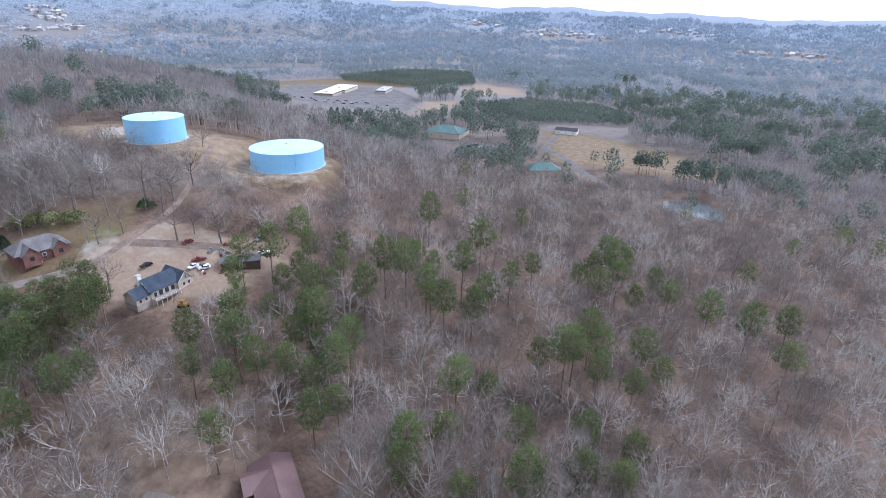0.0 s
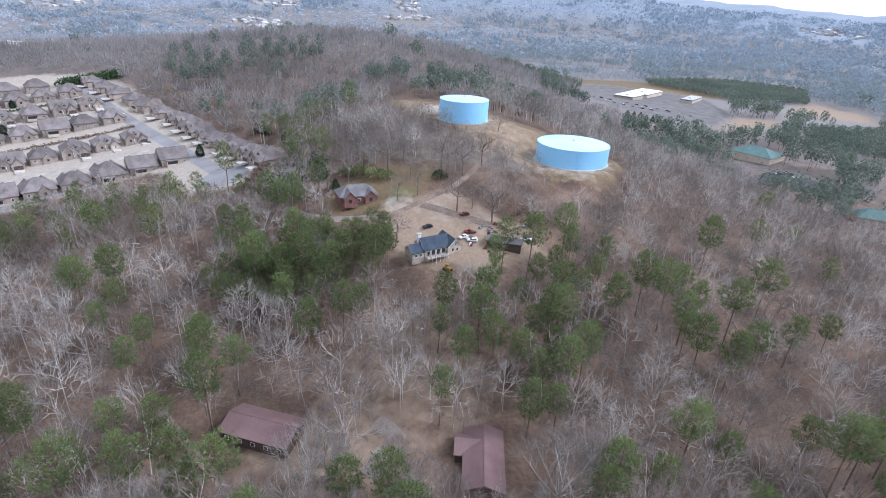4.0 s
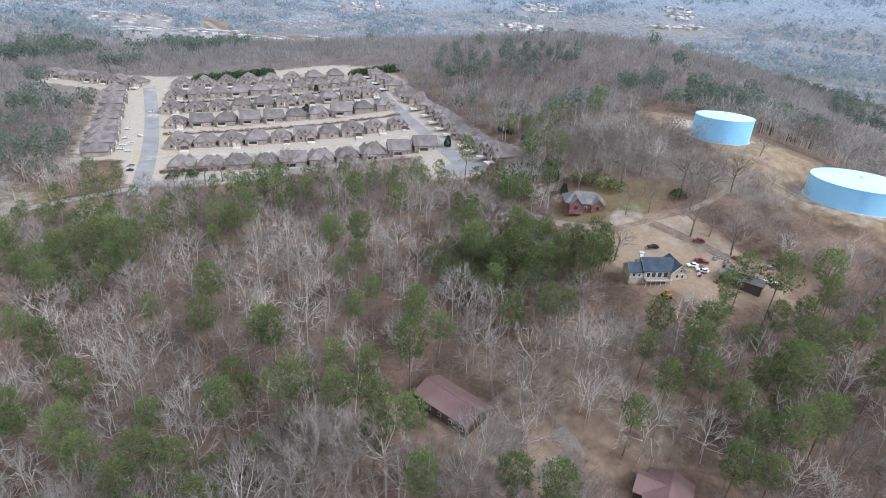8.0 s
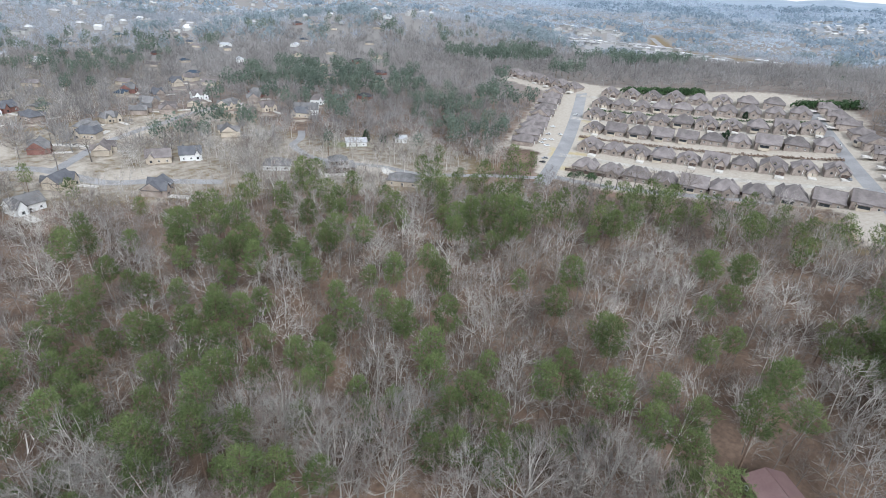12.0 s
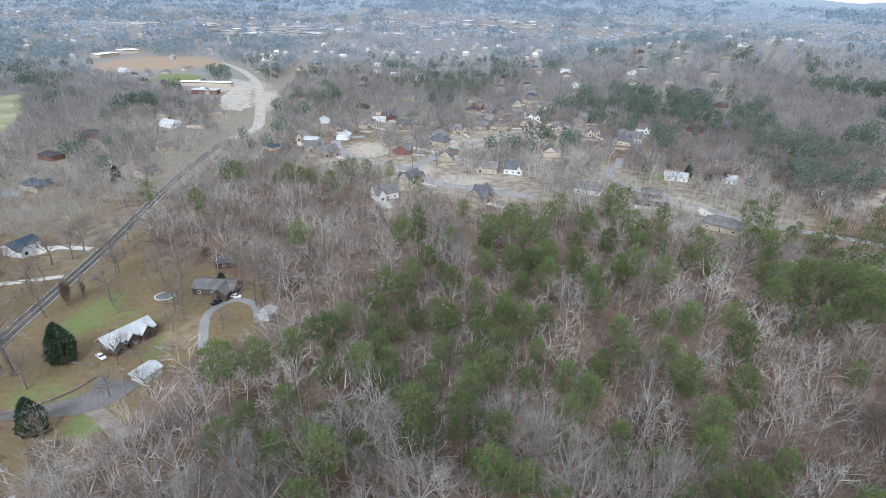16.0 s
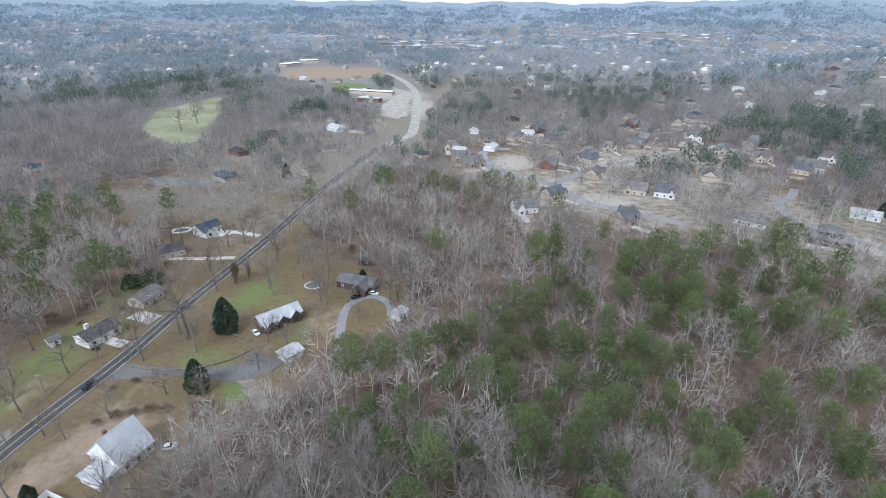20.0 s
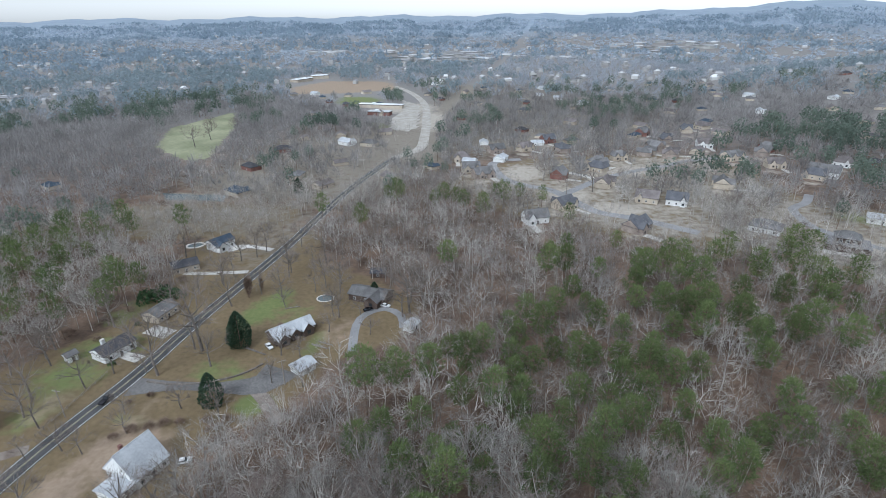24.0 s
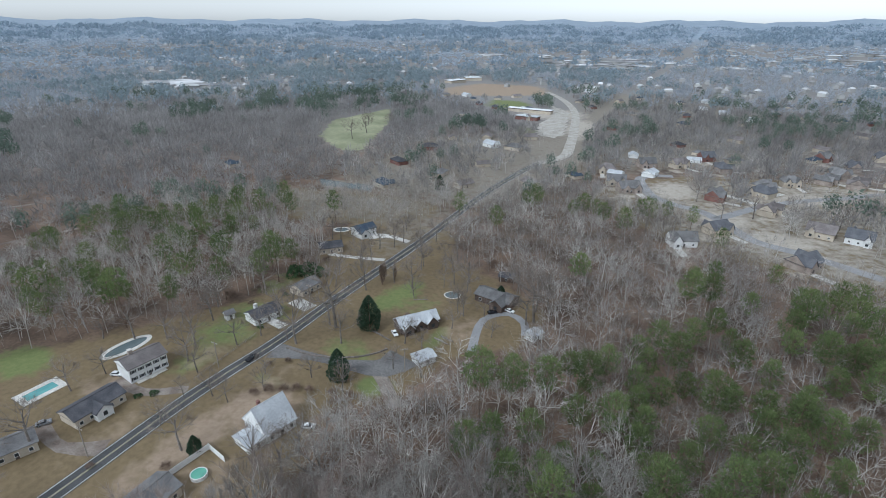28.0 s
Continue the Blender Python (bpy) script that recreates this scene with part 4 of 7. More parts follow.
OPEN = [TANK_CLEARING, DIRT_YARD, BRICK_LAWN, SUBDIVISION, WEST_YARDS, MEADOW, SHOP_LOT, SHOP_FIELD, WEST_FIELD, BALL_FIELD, RED_DIRT, SCHOOL_LOT, ROUNDABOUT, ORCHARD, POND, PLANTATION_A, PLANTATION_B, CUT_A, CUT_B, DARK_LOT, RIVER, STORE_LOTS, CORRIDOR]
CLEAR = ((111, 277, 9), (139, 258, 13), (158, 222, 12), (172, 296, 10), (201, 288, 7), (-432, 925, 36), (-420, 985, 36), (-200, 640, 24), (-186, 590, 16), (291, -354, 26), (342, -372, 20), (197, -312, 14), (262, -452, 14), (102, 9, 10), (82, -38, 10), (96, -20, 7), (164, -48, 17), (205, -27, 13), (214, -124, 24), (262, -88, 18), (-140, 290, 0), (266, 27, 17))


def lines_near(x, y, points, wide):
    line = smooth_line(points, 6)
    return np.min(np.hypot(x[:, None] - line[None, :, 0], y[:, None] - line[None, :, 1]), 1) < wide


def is_open(x, y, tall=9.0):
    """Ground that has no tall trees: yards, fields, roads and houses, and the strip towards the eye, kept low so that
    they stay in view.
    """
    o = bare_ground(x, y)
    if tall:
        room = 100 - height(x, y)
        most = np.clip(room / np.maximum(room - tall, 20), 1, 1.19)
        for k in (0.34, 0.67, 1.0):
            grow = 1 + (most - 1) * k
            o |= bare_ground(x * grow, y * grow, False)
    return o


def bare_ground(x, y, all_=True):
    o = np.zeros(len(x), bool)
    for p in OPEN:
        o |= inside(p, x, y)
    for cx, cy, r in CLEAR:
        o |= np.hypot(x - cx, y - cy) < r
    o |= np.abs(x + 120) < 7
    if all_:
        for cx, cy in SUBURB:
            for k in (0.93, 0.95, 0.97, 1.0):
                o |= np.hypot(x - cx * k, y - cy * k) < 8
        for cx, cy in HOMES:
            for k in (0.89, 0.91, 0.93, 0.95, 0.975, 1.0):
                o |= np.hypot(x - cx * k, y - cy * k) < 7.5
        o |= inside(NEIGHBOURS, x, y) & (np.sin(x * 0.37 + y * 0.11) + np.cos(y * 0.29 - x * 0.13) > 1.1)
        o |= inside([(-240, 290), (-100, 260), (-80, 420), (-120, 500), (-240, 470)], x, y) & (np.sin(x * 0.31 + y * 0.17) * np.cos(y * 0.23) > 0.25)
    for p, w in (([(176, -18), (186, -34), (198, -66), (225, -92), (240, -104)], 5), ([(231, 188), (206, 208), (175, 229), (163, 250), (147, 268), (136, 285), (135, 300), (137, 314), (148, 326), (156, 342)], 5), ([(78, 268), (46, 286), (31, 292), (12, 321), (-10, 337), (-24, 348), (-38, 390), (-18, 406)], 10), ([(12, 321), (24, 340), (45, 368), (82, 398), (108, 420), (150, 436)], 7), ([(1099, -391), (1022, -543), (968, -728), (777, -945)], 16), ([(-115, 398), (-101, 430), (-110, 481), (-124, 552), (-145, 644), (-168, 714), (-200, 784), (-240, 850)], 11), ([(314, -460), (219, -469)], 12), ([(262, -436), (243, -388), (202, -358), (166, -330)], 8), ([(690, 520), (900, 640), (1150, 800), (1500, 1060)], 20), ([(1110, 250), (1105, 320), (1095, 420), (1075, 530), (1180, 660), (1320, 800)], 20), ([(120, 34), (108, 27), (90, 16)], 4), ([(-300, 120), (-287, 152)], 5), ([(-380, 130), (-348, 172)], 5)):
        o |= lines_near(x, y, p, w)
    return o


def near_homes(x, y):
    """Whether a tree would stand on a house of the neighbourhoods or hide it from the eye."""
    o = np.zeros(len(x), bool)
    for cx, cy in HOMES + tuple(SUBURB):
        for k in (0.9, 0.92, 0.945, 0.97, 1.0, 1.015):
            o |= np.hypot(x - cx * k, y - cy * k) < 7.5
    return o


def scatter(cell, r0, r1, seed, closed=True):
    """Places on a shaken grid in a ring, inside the part of the land that can be seen."""
    g = np.random.default_rng(seed)
    n = int(r1 / cell) + 1
    x, y = np.meshgrid(np.arange(-n, n + 1) * cell, np.arange(-n, n + 1) * cell)
    x, y = x.ravel() + g.uniform(-0.45, 0.45, x.size) * cell, y.ravel() + g.uniform(-0.45, 0.45, y.size) * cell
    r, az = np.hypot(x, y), np.degrees(np.arctan2(-x, y))
    keep = (r >= r0) & (r < r1) & ((az < 74) & (az > -180) | (az > 174))
    x, y = x[keep], y[keep]
    if closed:
        keep = ~is_open(x, y)
        x, y = x[keep], y[keep]
    return x, y, g


def planted(template, x, y, g, low, high, turns=True):
    """Many trees joined: copies of the template's corners and faces, each turned and sized."""
    v, f = template
    n = len(x)
    a, s = g.random(n) * 6.283, g.uniform(low, high, n)
    c, d = np.cos(a) * s, np.sin(a) * s
    out = np.empty((n, len(v), 3), np.float32)
    out[..., 0] = v[None, :, 0] * c[:, None] - v[None, :, 1] * d[:, None] + x[:, None]
    out[..., 1] = v[None, :, 0] * d[:, None] + v[None, :, 1] * c[:, None] + y[:, None]
    out[..., 2] = v[None, :, 2] * s[:, None] + height(x, y)[:, None]
    tris = f[None] + (np.arange(n) * len(v))[:, None, None]
    return out.reshape(-1, 3), tris.reshape(-1, 3)


def join(pieces):
    vs, fs, k = [], [], 0
    for v, f in pieces:
        vs.append(v)
        fs.append(f + k)
        k += len(v)
    return np.concatenate(vs), np.concatenate(fs)


def woods(name, label, templates, materials, x, y, g, low, high):
    """A whole wood as one object: stems in one material, crowns in the other."""
    pick = g.integers(0, len(templates), len(x))
    trunks, crowns = [], []
    for i, (trunk, crown) in enumerate(templates):
        k = pick == i
        if k.any():
            seed = int(g.integers(1e6))
            trunks.append(planted(trunk, x[k], y[k], np.random.default_rng(seed), low, high))
            crowns.append(planted(crown, x[k], y[k], np.random.default_rng(seed), low, high))
    tv, tf = join(trunks)
    cv, cf = join(crowns)
    v, f = join([(tv, tf), (cv, cf)])
    idx = np.concatenate([np.zeros(len(tf), int), np.ones(len(cf), int)])
    return tagged(new(name, sheet(name, v, f, materials, idx)), label, "trees", kind="stuff")


def tree_meshes(templates, names, materials):
    return [tuple(sheet(nm, *t, [m]) for nm, t, m in zip(names, pair, materials)) for pair in templates]


def tree_thing(name, meshes, x, y, turn, size, label, group, category="tree"):
    ob = thing(name, x, y, turn, label, category, group)
    ob.scale = (size, size, size)
    part("trunk", meshes[0], None, ob)
    part("crown", meshes[1], None, ob)
    return ob


NEAR = 132
bare_near = [bare_tree(20 + i, 16 + i % 3 * 2, 5.4 + 0.6 * (i % 3), 9 + i % 2, 7, 22, 5, 0.9, 0.66, 1.3) for i in range(8)]
pine_near = [pine_tree(40 + i, 20 + i % 3 * 1.5, 4.2 + 0.4 * (i % 3), 100, 17, 0.95, 5, 0.44 + 0.06 * (i % 3)) for i in range(6)]
bare_mesh = tree_meshes(bare_near[:4], ("trunk", "crown"), (bark_grey, twig_brown)) + tree_meshes(bare_near[4:7], ("trunk", "crown"), (bark_silver, twig_grey)) + tree_meshes(bare_near[7:], ("trunk", "crown"), (bark_white, twig_silver))
pine_mesh = tree_meshes(pine_near, ("trunk", "crown"), (bark_brown, needle))
ok = ~is_open(pine_xy[:, 0], pine_xy[:, 1], 0)
pine_xy = pine_xy[ok]
kept = []
fronts = [(cx * k, cy * k) for cx, cy in ((111, 277), (139, 258), (158, 222), (172, 296), (201, 288)) for k in (0.83, 0.87, 0.91, 0.95)] + [(204 * k, -27 * k) for k in (0.93, 0.97)]
sparse = np.random.default_rng(77)
for at in pine_xy:
    if math.hypot(*at) < 190 and sparse.random() < 0.16:
        continue
    if all(math.dist(at, k) > 8 for k in fronts) and all((at[0] - k[0]) ** 2 + (at[1] - k[1]) ** 2 > 40 for k in kept):
        kept.append(at)
pine_xy = np.array(kept)
x, y, g = scatter(5.3, 70, NEAR, 3)
gap = np.array([np.min(np.hypot(pine_xy[:, 0] - a, pine_xy[:, 1] - b)) for a, b in zip(x, y)])
x, y = x[gap > 3.2], y[gap > 3.2]
order = np.argsort(np.hypot(x, y))
first, rest = order[:245], order[245:]
for k in first:
    i = int(g.integers(8))
    tree_thing("bare_tree", bare_mesh[i], x[k], y[k], g.uniform(0, 360), g.uniform(0.75, 1.3), "tall leafless hardwood tree with pale grey twigs", "bare woodland trees")
near_rest = (x[rest], y[rest])
order = np.argsort(np.hypot(pine_xy[:, 0], pine_xy[:, 1]))
for k in order[:280]:
    i = int(g.integers(6))
    tree_thing("pine_tree", pine_mesh[i], *pine_xy[k], g.uniform(0, 360), g.uniform(0.7, 1.1), "tall green pine with a bare lower trunk", "woodland pines")
far_pines = pine_xy[order[280:]]

bare_mid = [bare_tree(60 + i, 14 + i % 3 * 1.8, 5.5 + 0.5 * (i % 3), 8, 5, 8, 3, 0.62, 1.0, 1.5) for i in range(8)]
pine_mid = [pine_tree(80 + i, 19 + i % 2 * 2, 4.3 + 0.4 * (i % 2), 60, 9, 1.4, 3, 0.46) for i in range(5)]
bare_far = [(arrays(*stub(100 + i, 8)), fuzzy_tree(100 + i, 13.5 + i % 3, 5.6 + 0.4 * (i % 2), 46, 0.42)) for i in range(7)]
pine_far = [(arrays(*stub(120 + i, 12)), dome_tree(120 + i, 17, 4.2, 66, 1.5, 0.3)) for i in range(5)]
bare_low = [bare_tree(110 + i, 14 + i % 3, 5.2, 6, 3, 7, 3, 0.7, 1.3, 1.5) for i in range(5)]
bare_dist = [(arrays(*stub(140 + i, 6)), fuzzy_tree(140 + i, 12 + i % 3, 6.8 + 0.5 * (i % 2), 20, 1.2, 0.12)) for i in range(7)]
pine_dist = [(arrays(*stub(160 + i, 8)), dome_tree(160 + i, 16, 5.4, 21, 2.9, 0.15)) for i in range(7)]
bare_last = [(arrays(*stub(180 + i, 5)), fuzzy_tree(180 + i, 12, 15.0, 12, 3.6, 0.1)) for i in range(7)]
pine_last = [(arrays(*stub(190 + i, 6)), dome_tree(190 + i, 15, 12.5, 12, 6.4, 0.1)) for i in range(7)]

x, y, g = scatter(6.2, NEAR, 330, 4)
gap = np.array([np.min(np.hypot(pine_xy[:, 0] - a, pine_xy[:, 1] - b)) for a, b in zip(x, y)])
x, y = np.append(x[gap > 3], near_rest[0]), np.append(y[gap > 3], near_rest[1])
kind = g.random(len(x))
south = np.clip((-np.degrees(np.arctan2(-x, y)) - 112) / 30, 0, 1)
kind = kind * (1 - 0.25 * south)
west = np.clip((np.degrees(np.arctan2(-x, y)) - 8) / 20, 0, 1)
kind = kind + (1 - kind) * 0.5 * west
for lo, hi, name, label, mats in ((0, 0.52, "bare_woods", "grey-brown leafless hardwood forest on leaf litter", [bark_silver, twig_brown]), (0.52, 0.88, "grey_woods", "grey leafless hardwood forest on leaf litter", [bark_silver, twig_grey]), (0.88, 1.0, "silver_woods", "pale silver-limbed leafless trees in the forest", [bark_white, twig_silver])):
    k = (kind >= lo) & (kind < hi)
    woods(name, label, bare_mid, mats, x[k], y[k], g, 0.62, 1.15 + 0.1 * lo)
far_pines = far_pines[~(inside(NEIGHBOURS, far_pines[:, 0], far_pines[:, 1]) & (g.random(len(far_pines)) < 0.7))]
ok = np.hypot(far_pines[:, 0], far_pines[:, 1]) < 300
woods("pine_woods", "green pines standing among bare trees", pine_mid, [bark_brown, needle], far_pines[ok, 0], far_pines[ok, 1], g, 0.7, 1.1)
woods("pine_stands", "dark green pine stands behind houses and fields, light haze painted in", [(pine_tree(90 + i, 18, 3.3, 1, 1, 0.5, 3)[0], dome_tree(90 + i, 18 + i, 4.0, 140, 1.05, 0.42)) for i in range(4)], [bark_brown, needle_far_haze], far_pines[~ok, 0], far_pines[~ok, 1], g, 0.7, 1.1)

# the dense grove below the brick house
g = np.random.default_rng(87)
grove = []
while len(grove) < 46:
    at = (g.uniform(147, 176), g.uniform(-31, 26))
    if math.hypot((at[0] - 160) / 14, (at[1] + 3) / 29) < 1 and not inside(DIRT_YARD, *at) and all(math.dist(at, k) > 4.6 for k in grove) and not (lines_near(np.array([at[0]]), np.array([at[1]]), [(176, -18), (186, -34), (198, -66)], 4))[0]:
        grove.append(at)
grove = np.array(grove)
woods("pine_grove", "dense dark green pine grove below a brick house", pine_mid, [bark_brown, needle], grove[:, 0], grove[:, 1], g, 0.62, 0.9)

# low growth on the eye's side of the clearings, sized to keep them in view, lower towards their edges
x, y, g = scatter(4.2, 72, 420, 14, False)
strip = is_open(x, y) & ~bare_ground(x, y)
x, y = x[strip], y[strip]
for tall, top, name in ((6.5, 9.0, "saplings"), (3.2, 6.5, "brush")):
    k = ~is_open(x, y, tall) & is_open(x, y, top)
    woods(name, {"saplings": "thin grey leafless saplings at a clearing", "brush": "low grey-brown leafless brush at a clearing"}[name], bare_low, [bark_pale, twig_grey], x[k], y[k], g, tall / 20, tall / 14)

# the scrubby wood on the hillside below the tanks
HILLSIDE_SCRUB = [(286, -56), (252, -72), (233, -91), (213, -108), (191, -106), (195, -84), (207, -66), (227, -50), (234, -28), (270, -16), (290, -28)]
x, y, g = scatter(4.6, 150, 300, 21, False)
k = inside(HILLSIDE_SCRUB, x, y) & ~lines_near(x, y, [(176, -18), (186, -34), (198, -66), (225, -92), (240, -104)], 3.5)
for p in (DIRT_YARD, BRICK_LAWN, TANK_CLEARING):
    k &= ~inside(p, x, y)
k &= np.hypot(x - 204, y + 27) > 11
woods("scrub_woods", "grey leafless scrub wood on the hillside below water tanks", bare_mid, [bark_silver, twig_grey], x[k], y[k], g, 0.42, 0.72)

# the thin line of trees along the road past the last yards
x, y, g = scatter(6.5, 200, 420, 33, False)
k = (x > -115.5) & (x < -99) & (y > 232) & (y < 398) & (g.random(len(x)) < 0.55) & ~near_homes(x, y)
woods("roadside_trees", "slender leafless trees along a road", bare_mid, [bark_grey, twig_grey], x[k], y[k], g, 0.5, 0.85)

# trees between the houses of the neighbourhoods
x, y, g = scatter(6.0, 240, 520, 15, False)
k = (inside(NEIGHBOURS, x, y) & (g.random(len(x)) < 0.82)) | (inside(NORTH_YARDS, x, y) & (g.random(len(x)) < 0.5))
k &= ~near_homes(x, y) & ~is_open(x, y, 0)
x, y = x[k], y[k]
woods("yard_trees", "tall leafless trees between suburban houses", bare_low, [bark_pale, twig_grey], x, y, g, 0.5, 1.05)
x, y, g = scatter(6.2, 130, 330, 16, False)
k = inside(ORCHARD, x, y)
woods("orchard_trees", "slender leafless trees in open grass by a pond", bare_mid, [bark_grey, twig_grey], x[k], y[k], g, 0.55, 0.9)


def piney(x, y, cut, size=1.0):
    """Where the far woods are pine rather than bare: patches."""
    v = np.array([0.7 * noise.noise(Vector((a * 0.006, b * 0.006, 3.3))) + 0.8 * noise.noise(Vector((a * 0.03, b * 0.03, 7.7))) for a, b in zip(x, y)])
    r, az = np.hypot(x, y) / size, np.degrees(np.arctan2(-x, y))
    cut = cut - 0.45 * ((az < -125) | (az > 150)) * np.clip((r - 340) / 200, 0, 1) - 0.16 * (az > 18) * np.clip((r - 640) / 200, 0, 1)
    return v > cut + 0.32 * ((az > -14) & (az < 60) & (r < 660))


x, y, g = scatter(5.6, 300, 1050, 18, False)
k = inside(PLANTATION_A, x, y) | inside(PLANTATION_B, x, y)
woods("pine_plantation", "dense even young pine plantation, dark green paled by painted haze", [(arrays(*stub(170 + i, 8)), dome_tree(170 + i, 16, 6.0, 34, 2.6, 0.1)) for i in range(4)], [bark_brown, needle_far_haze], x[k], y[k], g, 0.42, 0.55)
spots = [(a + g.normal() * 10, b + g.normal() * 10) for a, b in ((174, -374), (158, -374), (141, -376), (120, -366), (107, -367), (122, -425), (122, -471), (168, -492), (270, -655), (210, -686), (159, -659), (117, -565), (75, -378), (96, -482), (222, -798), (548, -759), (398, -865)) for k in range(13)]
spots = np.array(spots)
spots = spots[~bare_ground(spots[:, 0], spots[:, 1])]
woods("roadside_pines", "dark green pines beyond a meadow, paled by painted haze", pine_far, [bark_brown, needle_far_haze], spots[:, 0], spots[:, 1], g, 0.8, 1.15)
x, y, g = scatter(8.3, 330, 900, 5)
keep = np.hypot(x, y) * g.uniform(0.86, 1.14, len(x)) < 760
x, y = x[keep], y[keep]
p = piney(x, y, 0.2)
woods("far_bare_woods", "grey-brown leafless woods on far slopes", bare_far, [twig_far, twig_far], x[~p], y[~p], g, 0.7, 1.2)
woods("far_pine_woods", "dark green pine stands on far slopes, paled by painted haze", pine_far, [bark_brown, needle_far_haze], x[p], y[p], g, 0.7, 1.2)
x, y, g = scatter(13.2, 640, 1600, 6)
near_by = np.hypot(x, y) * g.uniform(0.86, 1.14, len(x))
keep = (near_by > 760) & (near_by < 1350) & ~by_houses(x, y, 9)
x, y = x[keep], y[keep]
p = piney(x * 0.55, y * 0.55, 0.2, 0.55)
woods("distant_bare_woods", "leafless woods in the distance, coloured blue-grey for haze", bare_dist, [twig_distant_haze, twig_distant_haze], x[~p], y[~p], g, 0.7, 1.2)
woods("distant_pine_woods", "pine woods in the distance, coloured blue-green for haze", pine_dist, [twig_distant_haze, needle_distant_haze], x[p], y[p], g, 0.7, 1.2)
x, y, g = scatter(28, 1150, 3100, 8)
near_by = np.hypot(x, y) * g.uniform(0.86, 1.14, len(x))
keep = (near_by > 1350) & ~by_houses(x, y, 13)
x, y = x[keep], y[keep]
p = piney(x * 0.45, y * 0.45, 0.15, 0.45)
woods("remote_bare_woods", "leafless woods towards the hills, haze painted in blue-grey", bare_last, [twig_remote_haze, twig_remote_haze], x[~p], y[~p], g, 0.6, 1.3)
woods("remote_pine_woods", "pine woods towards the hills, haze painted in blue-green", pine_last, [twig_remote_haze, needle_remote_haze], x[p], y[p], g, 0.6, 1.3)


# ---- houses ----
def house(name, x, y, turn, long, deep, eave, rise, hip, wall, roof, label, group="houses", windows=3, chimney=False, garage=False, gable=False, door=True, place=True, over=0.45, storeys=1):
    """A house with its long side along its own x and its front towards -y."""
    ob = thing(name, x, y, turn, label, "house", group)
    drop = 0.3
    if place:
        c, s = math.cos(radians(turn)), math.sin(radians(turn))
        drop = 0.3 + max(0.0, float(height(x, y)) - min(float(height(x + u * c - w * s, y + u * s + w * c)) for u in (-long / 2, long / 2) for w in (-deep / 2, deep / 2)))
    else:
        drop = 2.0
    l, d = long / 2, deep / 2
    part("wall", Shape().box(-l, l, -d, d, -drop, eave), wall, ob)
    lo, do = l + over, d + over
    ridge = lo - do * 0.85 if hip else lo
    ze = eave - 0.05
    s = Shape()
    low = [(-lo, -do, ze), (lo, -do, ze), (lo, do, ze), (-lo, do, ze)]
    mid = [(a, b, c + 0.18) for a, b, c in low]
    top = [(-ridge, 0, ze + rise + 0.18), (ridge, 0, ze + rise + 0.18)]
    s.add(low + mid + top, [(3, 2, 1, 0), (0, 1, 5, 4), (1, 2, 6, 5), (2, 3, 7, 6), (3, 0, 4, 7), (4, 5, 9, 8), (6, 7, 8, 9), (5, 6, 9), (7, 4, 8)])
    rf = part("roof", s, roof, ob)
    part("ridge_cap", Shape().box(-ridge, ridge, -0.12, 0.12, ze + rise + 0.1, ze + rise + 0.24), roof, rf)
    if not hip:
        for e in (-1, 1):
            t = Shape().add([(e * (lo + 0.02), -d, ze + 0.2), (e * (lo + 0.02), d, ze + 0.2), (e * (lo + 0.02), 0, ze + rise * d / do + 0.05), (e * (lo - 0.2), -d, ze + 0.2), (e * (lo - 0.2), d, ze + 0.2), (e * (lo - 0.2), 0, ze + rise * d / do + 0.05)], [(0, 1, 2), (5, 4, 3), (0, 3, 4, 1), (1, 4, 5, 2), (2, 5, 3, 0)])
            part("gable_wall", t, wall, ob)
    if gable:
        gw, gx0 = deep * 0.28, -l * 0.45
        gz = ze + rise * 0.75
        t = Shape().add([(gx0 - gw, -do - 0.4, ze), (gx0 + gw, -do - 0.4, ze), (gx0, -do - 0.4, gz), (gx0 - gw, 0, ze), (gx0 + gw, 0, ze), (gx0, -d * 0.2, gz)], [(0, 1, 2), (1, 4, 5, 2), (3, 0, 2, 5), (0, 3, 4, 1)])
        part("gable_roof", t, roof, ob)
        part("gable_wall", Shape().box(gx0 - gw + 0.4, gx0 + gw - 0.4, -do - 0.35, -d, -drop, ze).add([(gx0 - gw + 0.5, -do - 0.46, ze), (gx0 + gw - 0.5, -do - 0.46, ze), (gx0, -do - 0.46, gz - 0.5)], [(0, 1, 2)]), wall, ob)
        part("window", Shape().box(gx0 - 0.6, gx0 + 0.6, -do - 0.42, -do - 0.3, 0.9, 2.2), glass, ob)
    sill = 0.75
    for level in range(storeys):
        for side in (-1, 1):
            n = windows
            for i in range(n):
                wx = -l + long * (i + 0.5) / n
                if garage and side < 0 and wx > l * 0.25:
                    continue
                if gable and side < 0 and abs(wx + l * 0.45) < deep * 0.3:
                    continue
                z0 = sill + level * 2.4
                w = part("window", Shape().box(wx - 0.53, wx + 0.53, side * (d + 0.02) - 0.05, side * (d + 0.02) + 0.05, z0, z0 + 1.15), paint_white, ob, "white window frame")
                part("pane", Shape().box(wx - 0.43, wx + 0.43, side * (d + 0.05) - 0.04, side * (d + 0.05) + 0.04, z0 + 0.1, z0 + 1.05), glass, w)
    if garage:
        part("garage_door", Shape().box(l * 0.32, l * 0.32 + 3.9, -d - 0.08, -d + 0.05, 0, 1.8), siding_beige, ob)
    if door:
        part("door", Shape().box(-0.41, 0.41, -d - 0.06, -d + 0.05, 0, 1.7), siding_brown, ob)
